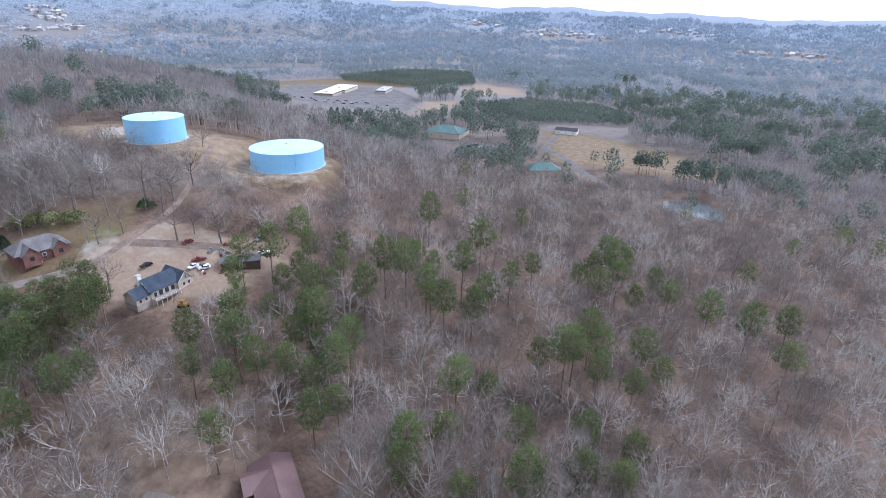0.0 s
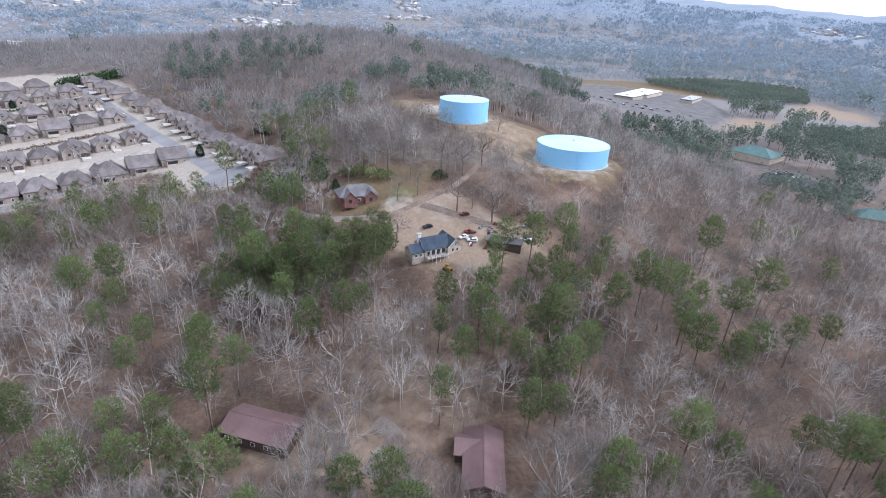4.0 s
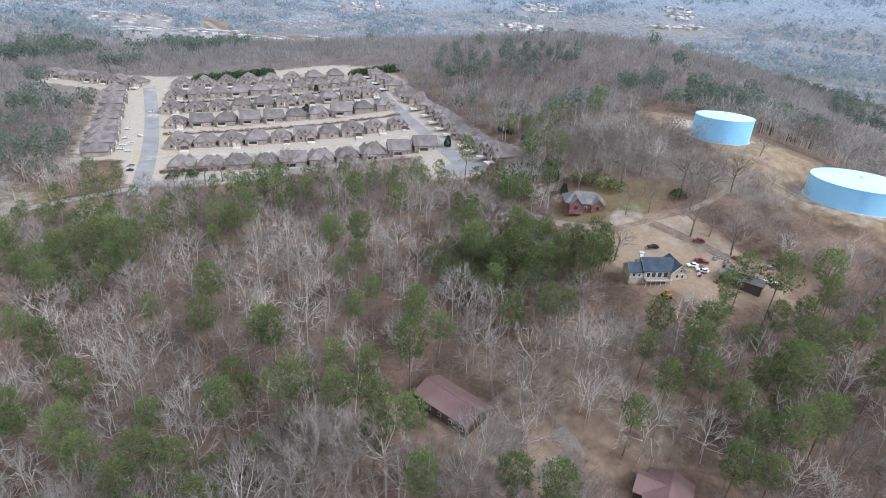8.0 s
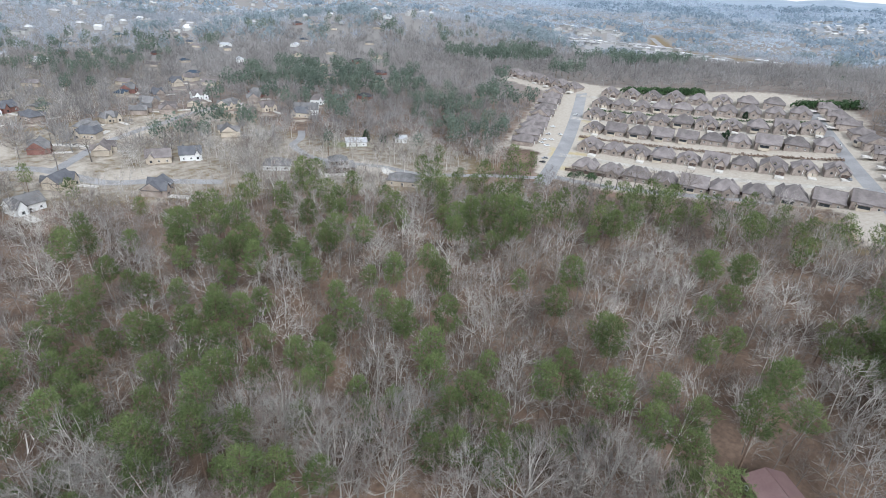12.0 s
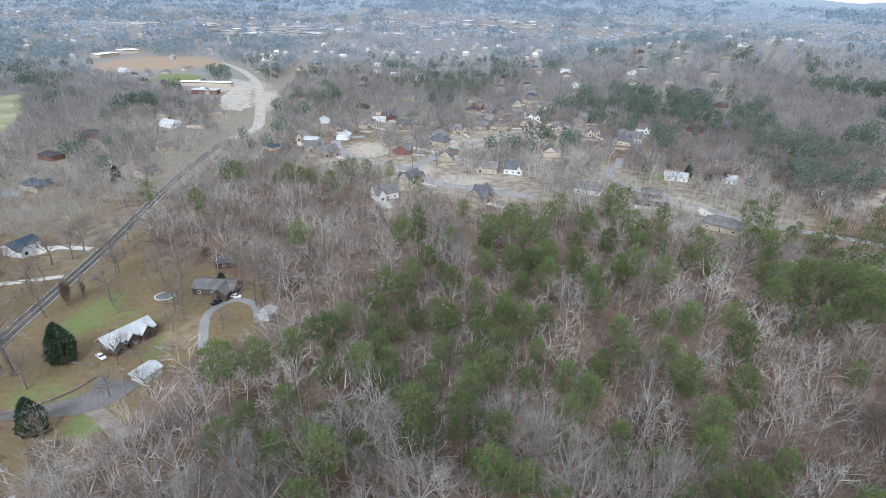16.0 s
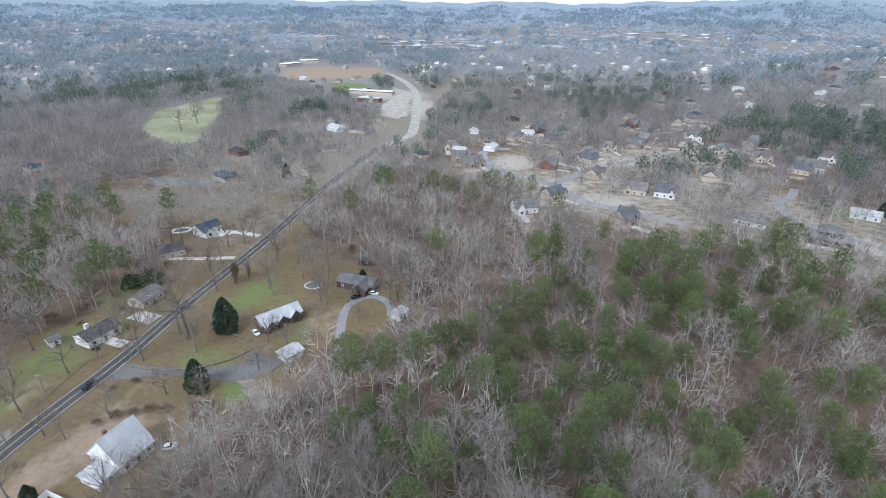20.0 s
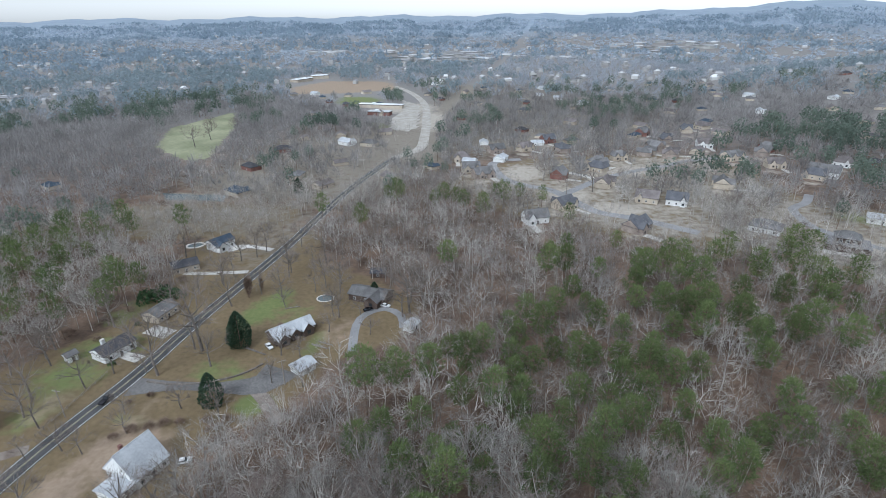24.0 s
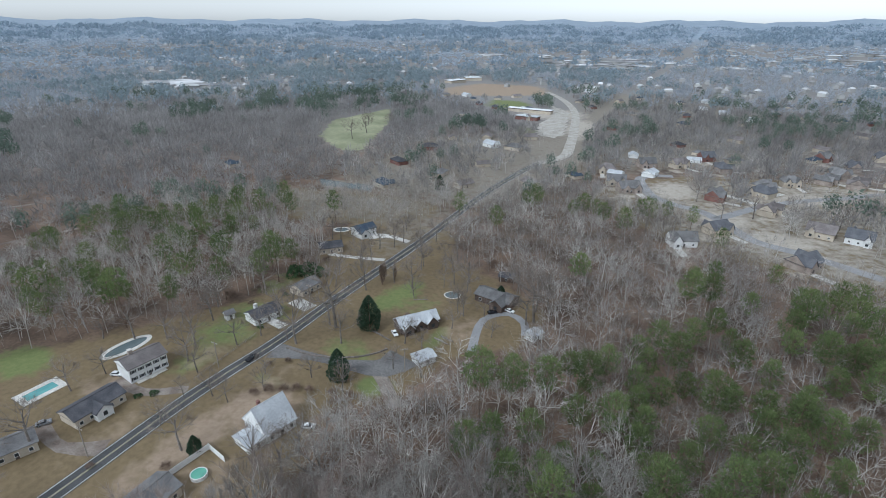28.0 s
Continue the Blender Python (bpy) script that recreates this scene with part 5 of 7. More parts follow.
    if chimney:
        ch = part("chimney", Shape().box(-l * 0.5, -l * 0.5 + 1.1, 0.6, 1.7, eave, ze + rise + 1.3), chimney if isinstance(chimney, bpy.types.Material) else brick_red, ob)
        part("cap", Shape().box(-l * 0.5 - 0.1, -l * 0.5 + 1.2, 0.5, 1.8, ze + rise + 1.3, ze + rise + 1.45), concrete, ch)
    return ob


def along(p, q, n):
    return [(p[0] + (q[0] - p[0]) * (i + 0.5) / n, p[1] + (q[1] - p[1]) * (i + 0.5) / n) for i in range(n)]


def front_gable(parent, x0, x1, front, back, eave, rise, wall=None, roof=None, sill=0.9):
    """A brick-faced gable wing that runs back into the main roof."""
    c, o, out = (x0 + x1) / 2, 0.35, math.copysign(0.4, front - back)
    wing = part("wing", Shape().prism([(x0, -1.0), (x1, -1.0), (x1, eave), (c, eave + rise - 0.15), (x0, eave)], min(front, back), max(front, back)), wall or brick_tan, parent)
    prof = [(x0 - o, eave - 0.3), (c, eave + rise - 0.02), (x1 + o, eave - 0.3), (x1 + o, eave - 0.1), (c, eave + rise + 0.2), (x0 - o, eave - 0.1)]
    n = len(prof)
    v = [(a, front + out, b) for a, b in prof] + [(a, back, b) for a, b in prof]
    part("wing_roof", Shape().add(v, [(0, 1, 4, 5), (1, 2, 3, 4), (n, n + 5, n + 4, n + 1), (n + 1, n + 4, n + 3, n + 2)] + [(k, n + k, n + (k + 1) % n, (k + 1) % n) for k in range(n)]), roof or shingle_brown, wing)
    part("window", Shape().box(c - 0.6, c + 0.6, front - 0.06, front + 0.06, sill, sill + 1.3), glass, wing)


# subdivision: five house models, repeated in rows
models = []
for i, (lg, dp, ri, hp, gb) in enumerate(((13.8, 14.0, 5.0, True, True), (13.4, 14.6, 5.3, True, True), (14.0, 13.2, 4.7, True, True), (13.2, 14.4, 5.2, True, True), (13.6, 13.4, 4.8, False, True))):
    models.append(house("house", 0, 0, 0, lg, dp, 3.0, ri, hp, brick_tan, shingle_brown, ("tan brick patio home with a hipped brown shingle roof", "tan brick patio home with a steep hipped roof", "tan brick patio home with a front gable", "tan brick patio home with a tall brown roof", "tan brick patio home with a gabled brown roof")[i], "subdivision houses", 3, False, True, gb, place=False, over=0.6))
    front_gable(models[-1], 1.2, 6.4, -dp / 2 - 2.6, -1.0, 2.8, 2.5 + 0.15 * i)
    for k in (1.7, 4.0):
        part("garage_door", Shape().box(k, k + 1.9, -dp / 2 - 2.68, -dp / 2 - 2.56, 0, 2.1), (siding_brown, siding_brown, siding_beige)[i % 3], models[-1])
    if i != 2:
        front_gable(models[-1], -5.6 + 0.5 * i, -1.6, -dp / 2 - 1.1, -0.5, 3.0, 2.7)
    front_gable(models[-1], -0.9, 1.3, -dp / 2 + 1.4, -1.6, 5.1, 1.2, siding_beige, sill=3.9)
    porch = part("porch", Shape().box(-1.5, 1.1, -dp / 2 - 1.6, -dp / 2, -1.0, 0.2), lane_concrete, models[-1], "pale concrete porch")
    for k in (-1.4, 0.8):
        part("post", Shape().box(k, k + 0.22, -dp / 2 - 1.5, -dp / 2 - 1.28, 0.2, 2.7), paint_white, porch, "white porch post")
    if i in (0, 3):
        front_gable(models[-1], -4.6, 0.6, dp / 2 + 1.0, 0.5, 2.8, 2.7)
    if i in (1, 4):
        part("sun_room", Shape().box(-1.0, 4.6, dp / 2 - 0.2, dp / 2 + 2.4, -1.0, 2.6), siding_beige, models[-1], "beige screened sun room")
        part("sun_room_glass", Shape().box(-0.7, 4.3, dp / 2 + 2.36, dp / 2 + 2.46, 0.8, 2.3), glass, models[-1], "dark screened windows")
        part("sun_room_roof", Shape().prism([(-1.3, 2.5), (4.9, 2.5), (4.9, 2.75), (-1.3, 2.75)], dp / 2 - 0.5, dp / 2 + 2.8), shingle_brown, models[-1])
    part("drive", Shape().box(1.7, 6.1, -dp / 2 - 8.0, -dp / 2 - 2.4, -1.0, 0.1), concrete, models[-1], "pale concrete driveway")
used = set()
g = np.random.default_rng(11)


def estate(spots, turn, size=0.98):
    for px, py in spots:
        i = int(g.integers(5))
        m = pose(px, py, float(height(px, py)), 0, 0, turn + g.uniform(-3, 3) + (180 if g.random() < 0.12 else 0)) @ Matrix.Scale(size * g.uniform(0.95, 1.06), 4)
        if i in used:
            copy_thing(models[i], m)
        else:
            models[i].matrix_basis = m
            used.add(i)


ROW_TURN = -67
estate(along((261, 191), (311, 49), 10), ROW_TURN + 180)
estate(along((295, 214), (355, 76), 10), ROW_TURN)
estate(along((329, 238), (391, 94), 10), ROW_TURN + 180)
estate(along((355, 258), (417, 112), 10), ROW_TURN)
estate(along((383, 272), (441, 130), 10), ROW_TURN + 180)
estate(along((411, 286), (453, 152), 8), ROW_TURN)
estate(along((462, 132), (368, 55), 7) + along((368, 55), (262, 3), 8), 33 + 180, 0.9)
estate(along((394, 322), (264, 238), 9), 34, 0.98)
estate(along((408, 306), (420, 404), 6), -80)

for p, q in (((312, 228), (373, 86)), ((369, 266), (429, 122))):
    spots = np.array(along(p, q, 90))
    hv, hf = planted(shrub(330, 1.8, 1.1, 46, 0.8), spots[:, 0] + g.normal(size=90) * 0.3, spots[:, 1], g, 0.7, 1.2)
    tagged(new("hedge", sheet("hedge", hv, hf, [shrub_brown if p[0] < 330 else shrub_green])), "low hedge between the back gardens of brick houses", "hedge", "garden hedges")

# the tanks
def water_tank(x, y, r, h, label):
    ob = thing("water_tank", x, y, 0, label, "water tank", "water tanks", z=float(height(x, y)) - 0.2)
    part("shell", Shape().lathe([(r, -2.5), (r, h), (r - 0.3, h), (r - 0.3, h - 0.4)], 72), tank_blue, ob, smooth=False)
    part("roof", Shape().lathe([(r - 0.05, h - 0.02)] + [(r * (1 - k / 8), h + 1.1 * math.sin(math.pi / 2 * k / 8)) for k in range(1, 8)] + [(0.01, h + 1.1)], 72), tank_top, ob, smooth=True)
    part("rim", Shape().lathe([(r + 0.1, h - 0.25), (r + 0.1, h + 0.03), (r - 0.1, h + 0.06)], 72), tank_blue, ob)
    for k in range(4):
        part("weld_band", Shape().lathe([(r + 0.012, h * (k + 1) / 5 - 0.05), (r + 0.03, h * (k + 1) / 5), (r + 0.012, h * (k + 1) / 5 + 0.05)], 72), tank_blue, ob)
    part("footing", Shape().lathe([(r + 1.0, -2.5), (r + 1.0, 0.15), (r, 0.25)], 48), concrete, ob)
    part("vent", Shape().lathe([(0.5, h + 1.0), (0.5, h + 1.5), (0.8, h + 1.6), (0.02, h + 1.9)], 16), tank_top, ob)
    ladder = part("ladder", Shape().box(-0.3, -0.24, -r - 0.3, -r - 0.22, 0, h + 1).box(0.24, 0.3, -r - 0.3, -r - 0.22, 0, h + 1), tank_blue, ob)
    ladder.matrix_basis = pose(0, 0, 0, 0, 0, -110)
    for k in range(int(h / 0.5)):
        part("rung", Shape().box(-0.26, 0.26, -r - 0.28, -r - 0.24, 0.3 + k * 0.5, 0.34 + k * 0.5), tank_blue, ladder)
    return ob


water_tank(215.2, -127, 16.2, 8.4, "pale blue steel water tank, wide and low, on a cleared hill")
water_tank(260.5, -89, 12.3, 10.3, "pale blue steel water tank on bare ground beside woods")

# single houses
def ranch(px, py, turn, lg, dp, wall, roof, label, **kw):
    return house("house", px, py, turn, lg, dp, kw.pop("eave", 2.8), kw.pop("rise", 1.9), kw.pop("hip", False), wall, roof, label, "scattered houses", **kw)


ranch(105, 9, 58, 17, 9.4, siding_brown, metal_brown, "low brown house with a maroon metal roof in the woods", windows=5)
maroon_home = ranch(83, -38.2, -20, 17.5, 8.6, siding_brown, metal_brown, "brown house with a maroon metal roof among bare trees", windows=5)
front_gable(maroon_home, 1.0, 7.4, 6.4, 0.3, 2.7, 1.7, siding_brown, metal_brown)
porch_home = ranch(-140.5, 65.8, 88, 13.8, 7.6, siding_beige, shingle_dark, "long low house with a charcoal roof and porch", windows=5)
front_gable(porch_home, -2.4, 2.0, -5.8, -0.3, 2.7, 1.5, siding_white, shingle_dark)
for k in (-2.2, -0.9, 0.5, 1.8):
    part("porch_post", Shape().tube((k, -6.1, -0.3), (k, -6.1, 2.6), 0.1, 0.1, 8), paint_white, porch_home, "white porch column")
white_home = ranch(-145, 84.5, 80, 11.5, 8, siding_white, shingle_brown, "two-storey white house with black shutters and brown-grey roof", eave=5.0, rise=2.0, windows=5, storeys=2, chimney=brick_tan)
for k in range(5):
    for z0 in (0.75, 3.15):
        for side in (-1, 1):
            wx = -5.75 + 2.3 * (k + 0.5) + side * 0.7
            part("shutter", Shape().box(wx - 0.16, wx + 0.16, -4.08, -3.99, z0, z0 + 1.15), rubber, white_home, "black window shutter")
part("porch_floor", Shape().box(-4.5, 4.5, -5.6, -4.0, -0.3, 0.15), concrete, white_home)
part("steps", Shape().box(-0.9, 0.9, -6.3, -5.6, -0.3, 0.0).box(-0.9, 0.9, -6.0, -5.6, 0.0, 0.08), concrete, white_home)
steep_home = ranch(-92, 83, 77, 8.8, 10.6, siding_white, metal_white, "white house with a steep pale metal roof", eave=2.6, rise=5.9)
part("chimney", Shape().box(-2.6, -1.8, 0.3, 1.1, 6.6, 9.4), brick_red, steep_home)
ranch(-98, 51, 90, 11, 8, siding_beige, shingle_grey, "low house with a weathered grey shingle roof")
ranch(-135, 126, 75, 11, 7, siding_white, shingle_dark, "small white house with a dark gable roof", chimney=siding_white)
ranch(-135.5, 150, 84, 10, 7, siding_beige, shingle_grey, "small house with a light grey roof")
tin_home = ranch(-82, 146, 52, 14.5, 6.5, siding_brown, metal_white, "house with a bright galvanised tin roof", rise=2.4)
front_gable(tin_home, -6.6, -3.0, -5.2, -0.3, 2.7, 2.0, siding_brown, metal_white)
front_gable(tin_home, 2.6, 6.4, -4.4, -0.3, 2.7, 2.2, siding_brown, metal_white)
front_gable(tin_home, -1.6, 1.6, -4.0, -0.3, 2.7, 1.6, siding_brown, metal_white)
farm_home = ranch(-63, 176, -10, 15, 8, siding_brown, shingle_grey, "brown farmhouse with a grey shingle roof")
front_gable(farm_home, 1.0, 6.4, -7.2, -0.3, 2.8, 2.0, siding_brown, shingle_grey)
trim_home = ranch(-150, 213, 65, 10.5, 7.5, siding_white, shingle_blue, "blue-grey house with white trim", eave=3.6)
front_gable(trim_home, -4.8, -0.6, -6.4, -0.3, 3.0, 2.0, siding_white, shingle_blue)
ranch(-152, 188, 45, 10.5, 8, siding_beige, shingle_dark, "dark-roofed house under bare trees")
ranch(-143, 47, 70, 9, 7, siding_beige, shingle_grey, "grey-roofed house half hidden by a bare tree")
brick_home = ranch(204, -27, -84, 15, 9, brick_red, shingle_grey, "red brick house with a grey hipped roof and front gables", hip=True, eave=2.8, rise=3.4)
front_gable(brick_home, -6.2, -1.6, -6.4, -0.5, 2.8, 2.6, brick_red, shingle_grey)
front_gable(brick_home, 2.2, 6.6, -5.6, -0.5, 2.8, 2.4, brick_red, shingle_grey)
ranch(111, 277, -30, 14, 11, siding_white, shingle_grey, "grey-roofed house behind pines", hip=True, rise=3)
lodge = ranch(139, 258, -20, 17, 12, siding_brown, shingle_grey, "large dark lodge-like house with stacked roofs", hip=True, eave=3, rise=2.2, gable=True)
part("upper_wall", Shape().box(-5, 4, -4, 3.6, 2.5, 6.2), siding_brown, lodge)
part("upper_roof", Shape().add([(-6, -5, 6.1), (5, -5, 6.1), (5, 4.6, 6.1), (-6, 4.6, 6.1), (-2, -0.2, 8.8), (1, -0.2, 8.8)], [(0, 1, 5, 4), (1, 2, 5), (2, 3, 4, 5), (3, 0, 4), (3, 2, 1, 0)]), shingle_grey, lodge)
for k in (-4, -1.4, 1.2):
    up_window = part("window", Shape().box(k, k + 1.4, -4.08, -3.98, 3.9, 5.4), paint_white, lodge)
    part("pane", Shape().box(k + 0.12, k + 1.28, -4.14, -4.02, 4.02, 5.28), glass, up_window)
part("patio", Shape().box(-9, 4, -11, -6.2, -1.0, 0.15), concrete, lodge, "pale concrete patio")
ranch(158, 222, -45, 17, 11, siding_beige, shingle_grey, "grey-roofed house with a pale driveway", hip=True, rise=3)
ranch(172, 296, -25, 13, 8, siding_white, metal_white, "small house with a white metal roof")
ranch(201, 288, -25, 8, 6, siding_white, metal_white, "small white-roofed outbuilding beside dark pines")
ranch(181, 386, -30, 18, 12, siding_white, shingle_grey, "large pale house with a light roof", eave=4, rise=4, gable=True)
g = np.random.default_rng(21)
for px, py in HOMES:
    w = (siding_beige, siding_beige, brick_tan, brick_red, siding_white, brick_tan)[int(g.integers(6))]
    r = (shingle_grey, shingle_slate, shingle_brown, shingle_grey)[int(g.integers(4))]
    words = {siding_white.name: "white", siding_beige.name: "beige", brick_tan.name: "tan brick", brick_red.name: "red brick"}[w.name]
    roofs = {shingle_grey.name: "grey", shingle_slate.name: "slate-grey", shingle_brown.name: "brown"}[r.name]
    lg, dp = g.uniform(10.5, 13.5), g.uniform(7.5, 9.5)
    home = ranch(px, py, g.uniform(0, 180), lg, dp, w, r, f"{words} suburban house with a steep {roofs} roof", eave=3.3, rise=3.8, hip=bool(g.random() < 0.4), gable=True, windows=3)
    side = -1 if g.random() < 0.5 else 1
    part("drive", Shape().box(*sorted((side * 2.0, side * (lg / 2 - 0.8))), -dp / 2 - 12.0, -dp / 2 - 2.2, -1.2, 0.25), concrete, home, "pale concrete driveway")
    front_gable(home, *sorted((side * 1.8, side * (lg / 2 - 0.6))), -dp / 2 - 2.2, -0.4, 3.6, g.uniform(2.6, 3.4), w, r)
    front_gable(home, *sorted((-side * 2.2, -side * (lg / 2 - 1.0))), dp / 2 + 1.2, 0.4, 3.4, 2.6, w, r)

# the house with the blue-black roof
hs = thing("house", 163, -47, 0, "cream house with blue-black cross-gabled roof and rear deck", "house", "scattered houses")
hs.matrix_basis = pose(163.5, -47.5, float(height(163.5, -47.5)), 0, 0, 104) @ Matrix.Scale(0.82, 4)


def gabled(parent, x0, x1, y0, y1, eave, rise, axis, drop=2.2):
    """One wing: its walls and its gabled roof, with the ridge along x or y."""
    part("wall", Shape().box(x0, x1, y0, y1, -drop, eave), siding_beige, parent)
    o = 0.4
    if axis == "x":
        c = (y0 + y1) / 2
        prof = [(y0 - o, eave - 0.2), (c, eave + rise), (y1 + o, eave - 0.2), (y1 + o, eave), (c, eave + rise + 0.25), (y0 - o, eave)]
        n = len(prof)
        v = [(x0 - o, a, b) for a, b in prof] + [(x1 + o, a, b) for a, b in prof]
        ends = [[(e, y0, eave - 0.02), (e, y1, eave - 0.02), (e, c, eave + rise - 0.05)] for e in (x0, x1)]
    else:
        c = (x0 + x1) / 2
        prof = [(x0 - o, eave - 0.2), (c, eave + rise), (x1 + o, eave - 0.2), (x1 + o, eave), (c, eave + rise + 0.25), (x0 - o, eave)]
        n = len(prof)
        v = [(a, y0 - o, b) for a, b in prof] + [(a, y1 + o, b) for a, b in prof]
        ends = [[(x0, e, eave - 0.02), (x1, e, eave - 0.02), (c, e, eave + rise - 0.05)] for e in (y0, y1)]
    part("roof", Shape().add(v, [(0, 1, 4, 5), (1, 2, 3, 4), (n, n + 5, n + 4, n + 1), (n + 1, n + 4, n + 3, n + 2)] + [(i, n + i, n + (i + 1) % n, (i + 1) % n) for i in range(n)]), shingle_blue, parent)
    for e in ends:
        part("gable_wall", Shape().add(e, [(0, 1, 2)]), siding_beige, parent)
        out = Vector(e[0]) - Vector(((x0 + x1) / 2, (y0 + y1) / 2, e[0][2]))
        out = Vector((math.copysign(0.36, out.x), 0, 0)) if axis == "x" else Vector((0, math.copysign(0.36, out.y), 0))
        for k in (0, 1):
            part("rake_board", Shape().tube(Vector(e[k]) + out, Vector(e[2]) + out + Vector((0, 0, 0.1)), 0.14, 0.14, 4), paint_white, parent, "white rake board")


gabled(hs, -6, 6, -4.5, 4.5, 3.4, 3.6, "x")
gabled(hs, -11, -4.5, -5, 5.4, 3.2, 3.2, "y")
gabled(hs, 6, 11.5, -2.5, 4.2, 2.7, 2.6, "x")
part("basement_wall", Shape().box(-11.05, 11.55, -2, 4.25, -2.3, 0.2), brick_tan, hs, "tan brick basement wall")
ch = part("chimney", Shape().box(5.0, 6.5, -2.2, -0.9, 2.5, 8.4), siding_white, hs, "white chimney")
part("cap", Shape().box(4.85, 6.65, -2.35, -0.75, 8.4, 8.6), concrete, ch)
dk = part("deck", Shape().box(-4, 6, 4.5, 7.4, 0.3, 0.5), wood_grey, hs)
for i in range(6):
    part("post", Shape().box(-4 + i * 1.98, -3.88 + i * 1.98, 7.25, 7.37, -2.3, 1.5), paint_white, dk)
part("railing", Shape().box(-4, 6, 7.28, 7.34, 1.42, 1.5).box(-4, 6, 7.28, 7.34, 0.8, 0.86), paint_white, dk)
for px0, py0, w, z0, h in ((-3.6, 4.5, 1.8, 0.6, 2.4), (-1.2, 4.5, 1.8, 0.6, 2.4), (1.2, 4.5, 1.8, 0.6, 2.4), (3.6, 4.5, 1.4, 0.6, 2.2), (-9.6, 5.4, 1.1, 0.9, 1.6), (-7.4, 5.4, 1.1, 0.9, 1.6), (-8.4, 5.4, 0.9, 3.6, 1.2), (7.2, 4.25, 1.1, 0.8, 1.5), (9.4, 4.25, 1.1, 0.8, 1.5)):
    win = part("window", Shape().box(px0, px0 + w, py0 - 0.04, py0 + 0.08, z0, z0 + h), paint_white, hs, "white window frame")
    part("pane", Shape().box(px0 + 0.14, px0 + w - 0.14, py0 + 0.04, py0 + 0.14, z0 + 0.14, z0 + h - 0.14), glass, win)

# shops, school and other large roofs
def hall(px, py, turn, lg, dp, h, wall, roof, label):
    ob = thing("building", px, py, turn, label, "building", "large buildings")
    part("wall", Shape().box(-lg / 2, lg / 2, -dp / 2, dp / 2, -4, h), wall, ob)
    part("roof", Shape().box(-lg / 2 - 0.3, lg / 2 + 0.3, -dp / 2 - 0.3, dp / 2 + 0.3, h, h + 0.5), roof, ob)
    part("fascia", Shape().box(-lg / 2 - 0.25, lg / 2 + 0.25, -dp / 2 - 0.25, dp / 2 + 0.25, h - 0.7, h - 0.004), siding_brown, ob)
    part("roof_unit", Shape().box(-lg * 0.2, -lg * 0.2 + 4, -2, 2, h + 0.5, h + 1.8), white_roof, ob)
    return ob


hall(622, -462, -56, 56, 28, 4.5, siding_beige, white_roof, "low shop building with a bright white flat roof")
hall(584, -412, -56, 34, 24, 4, siding_beige, white_roof, "white-roofed wing of a shop")
hall(580, -502, -54, 46, 14, 4, siding_beige, metal_white, "small shop building with a pale roof")
hall(-432, 925, 70, 38, 18, 5, siding_beige, white_roof, "long school building with a white roof")
hall(-424, 985, 40, 30, 20, 6, siding_beige, white_roof, "school hall with a white roof")
hall(-200, 642, -5, 56, 9, 4, siding_beige, white_roof, "long low building with a white roof")
hall(-186, 590, -5, 26, 10, 4, brick_red, metal_white, "low brick building with a pale roof")
house("building", 342, -372, 20, 34, 26, 5, 5, True, siding_beige, green_metal, "building with a green metal roof in the woods", "large buildings")
house("building", 197, -312, 50, 22, 14, 4, 4, True, siding_beige, green_metal, "building with a teal metal roof among bare trees", "large buildings")
house("building", 262, -452, 20, 20, 10, 3.5, 2, False, siding_white, shingle_dark, "roadside building with a dark roof", "large buildings")

# ---- suburbs to the north, and far towns ----
g = np.random.default_rng(41)
cottages = []
for i, (w, r, words) in enumerate(((siding_beige, shingle_grey, "small beige house with a grey roof"), (siding_beige, shingle_brown, "beige house with a brown shingle roof"), (brick_red, shingle_dark, "red brick house with a charcoal roof"), (siding_white, metal_white, "white house with a pale metal roof"), (siding_beige, shingle_blue, "beige house with a blue-black roof"))):
    cottages.append(house("house", *SUBURB[i], g.uniform(0, 180), 14, 9.5, 3, 2.6, i % 2 == 0, w, r, words + " among trees", "suburban houses", 1, gable=i > 2))
for px, py in SUBURB[5:]:
    copy_thing(cottages[int(g.integers(5))], pose(px, py, float(height(px, py)), 0, 0, g.uniform(0, 180)) @ Matrix.Scale(g.uniform(0.7, 0.95), 4))


def town(name, label, spots, low, high, roof, seed):
    """Many far buildings as one object: pale walls under pitched roofs."""
    g = np.random.default_rng(seed)
    s, idx = Shape(), []
    for px, py in spots:
        l, d, h, a = g.uniform(low, high) / 2, g.uniform(low, high) / 3, g.uniform(3, 6), g.uniform(0, 3.1)
        c, e, z = math.cos(a), math.sin(a), float(height(px, py))
        at = lambda u, w, q: (px + u * c - w * e, py + u * e + w * c, z + q)
        box = [at(u, w, q) for q in (-3, h) for u, w in ((-l, -d), (l, -d), (l, d), (-l, d))]
        s.add(box, [(0, 1, 5, 4), (1, 2, 6, 5), (2, 3, 7, 6), (3, 0, 4, 7)])
        top = [at(u * 1.06, w * 1.1, h - 0.1) for u, w in ((-l, -d), (l, -d), (l, d), (-l, d))] + [at(-l * 0.8, 0, h + d * roof), at(l * 0.8, 0, h + d * roof)]
        s.add(top, [(0, 1, 5, 4), (2, 3, 4, 5), (1, 2, 5), (3, 0, 4), (3, 2, 1, 0)])
        idx += [0] * 4 + [1] * 5
    me = s.mesh(name, far_wall)
    me.materials.append(far_roof)
    me.polygons.foreach_set("material_index", np.array(idx, np.int32))
    return tagged(new(name, me), label, "houses", kind="stuff")


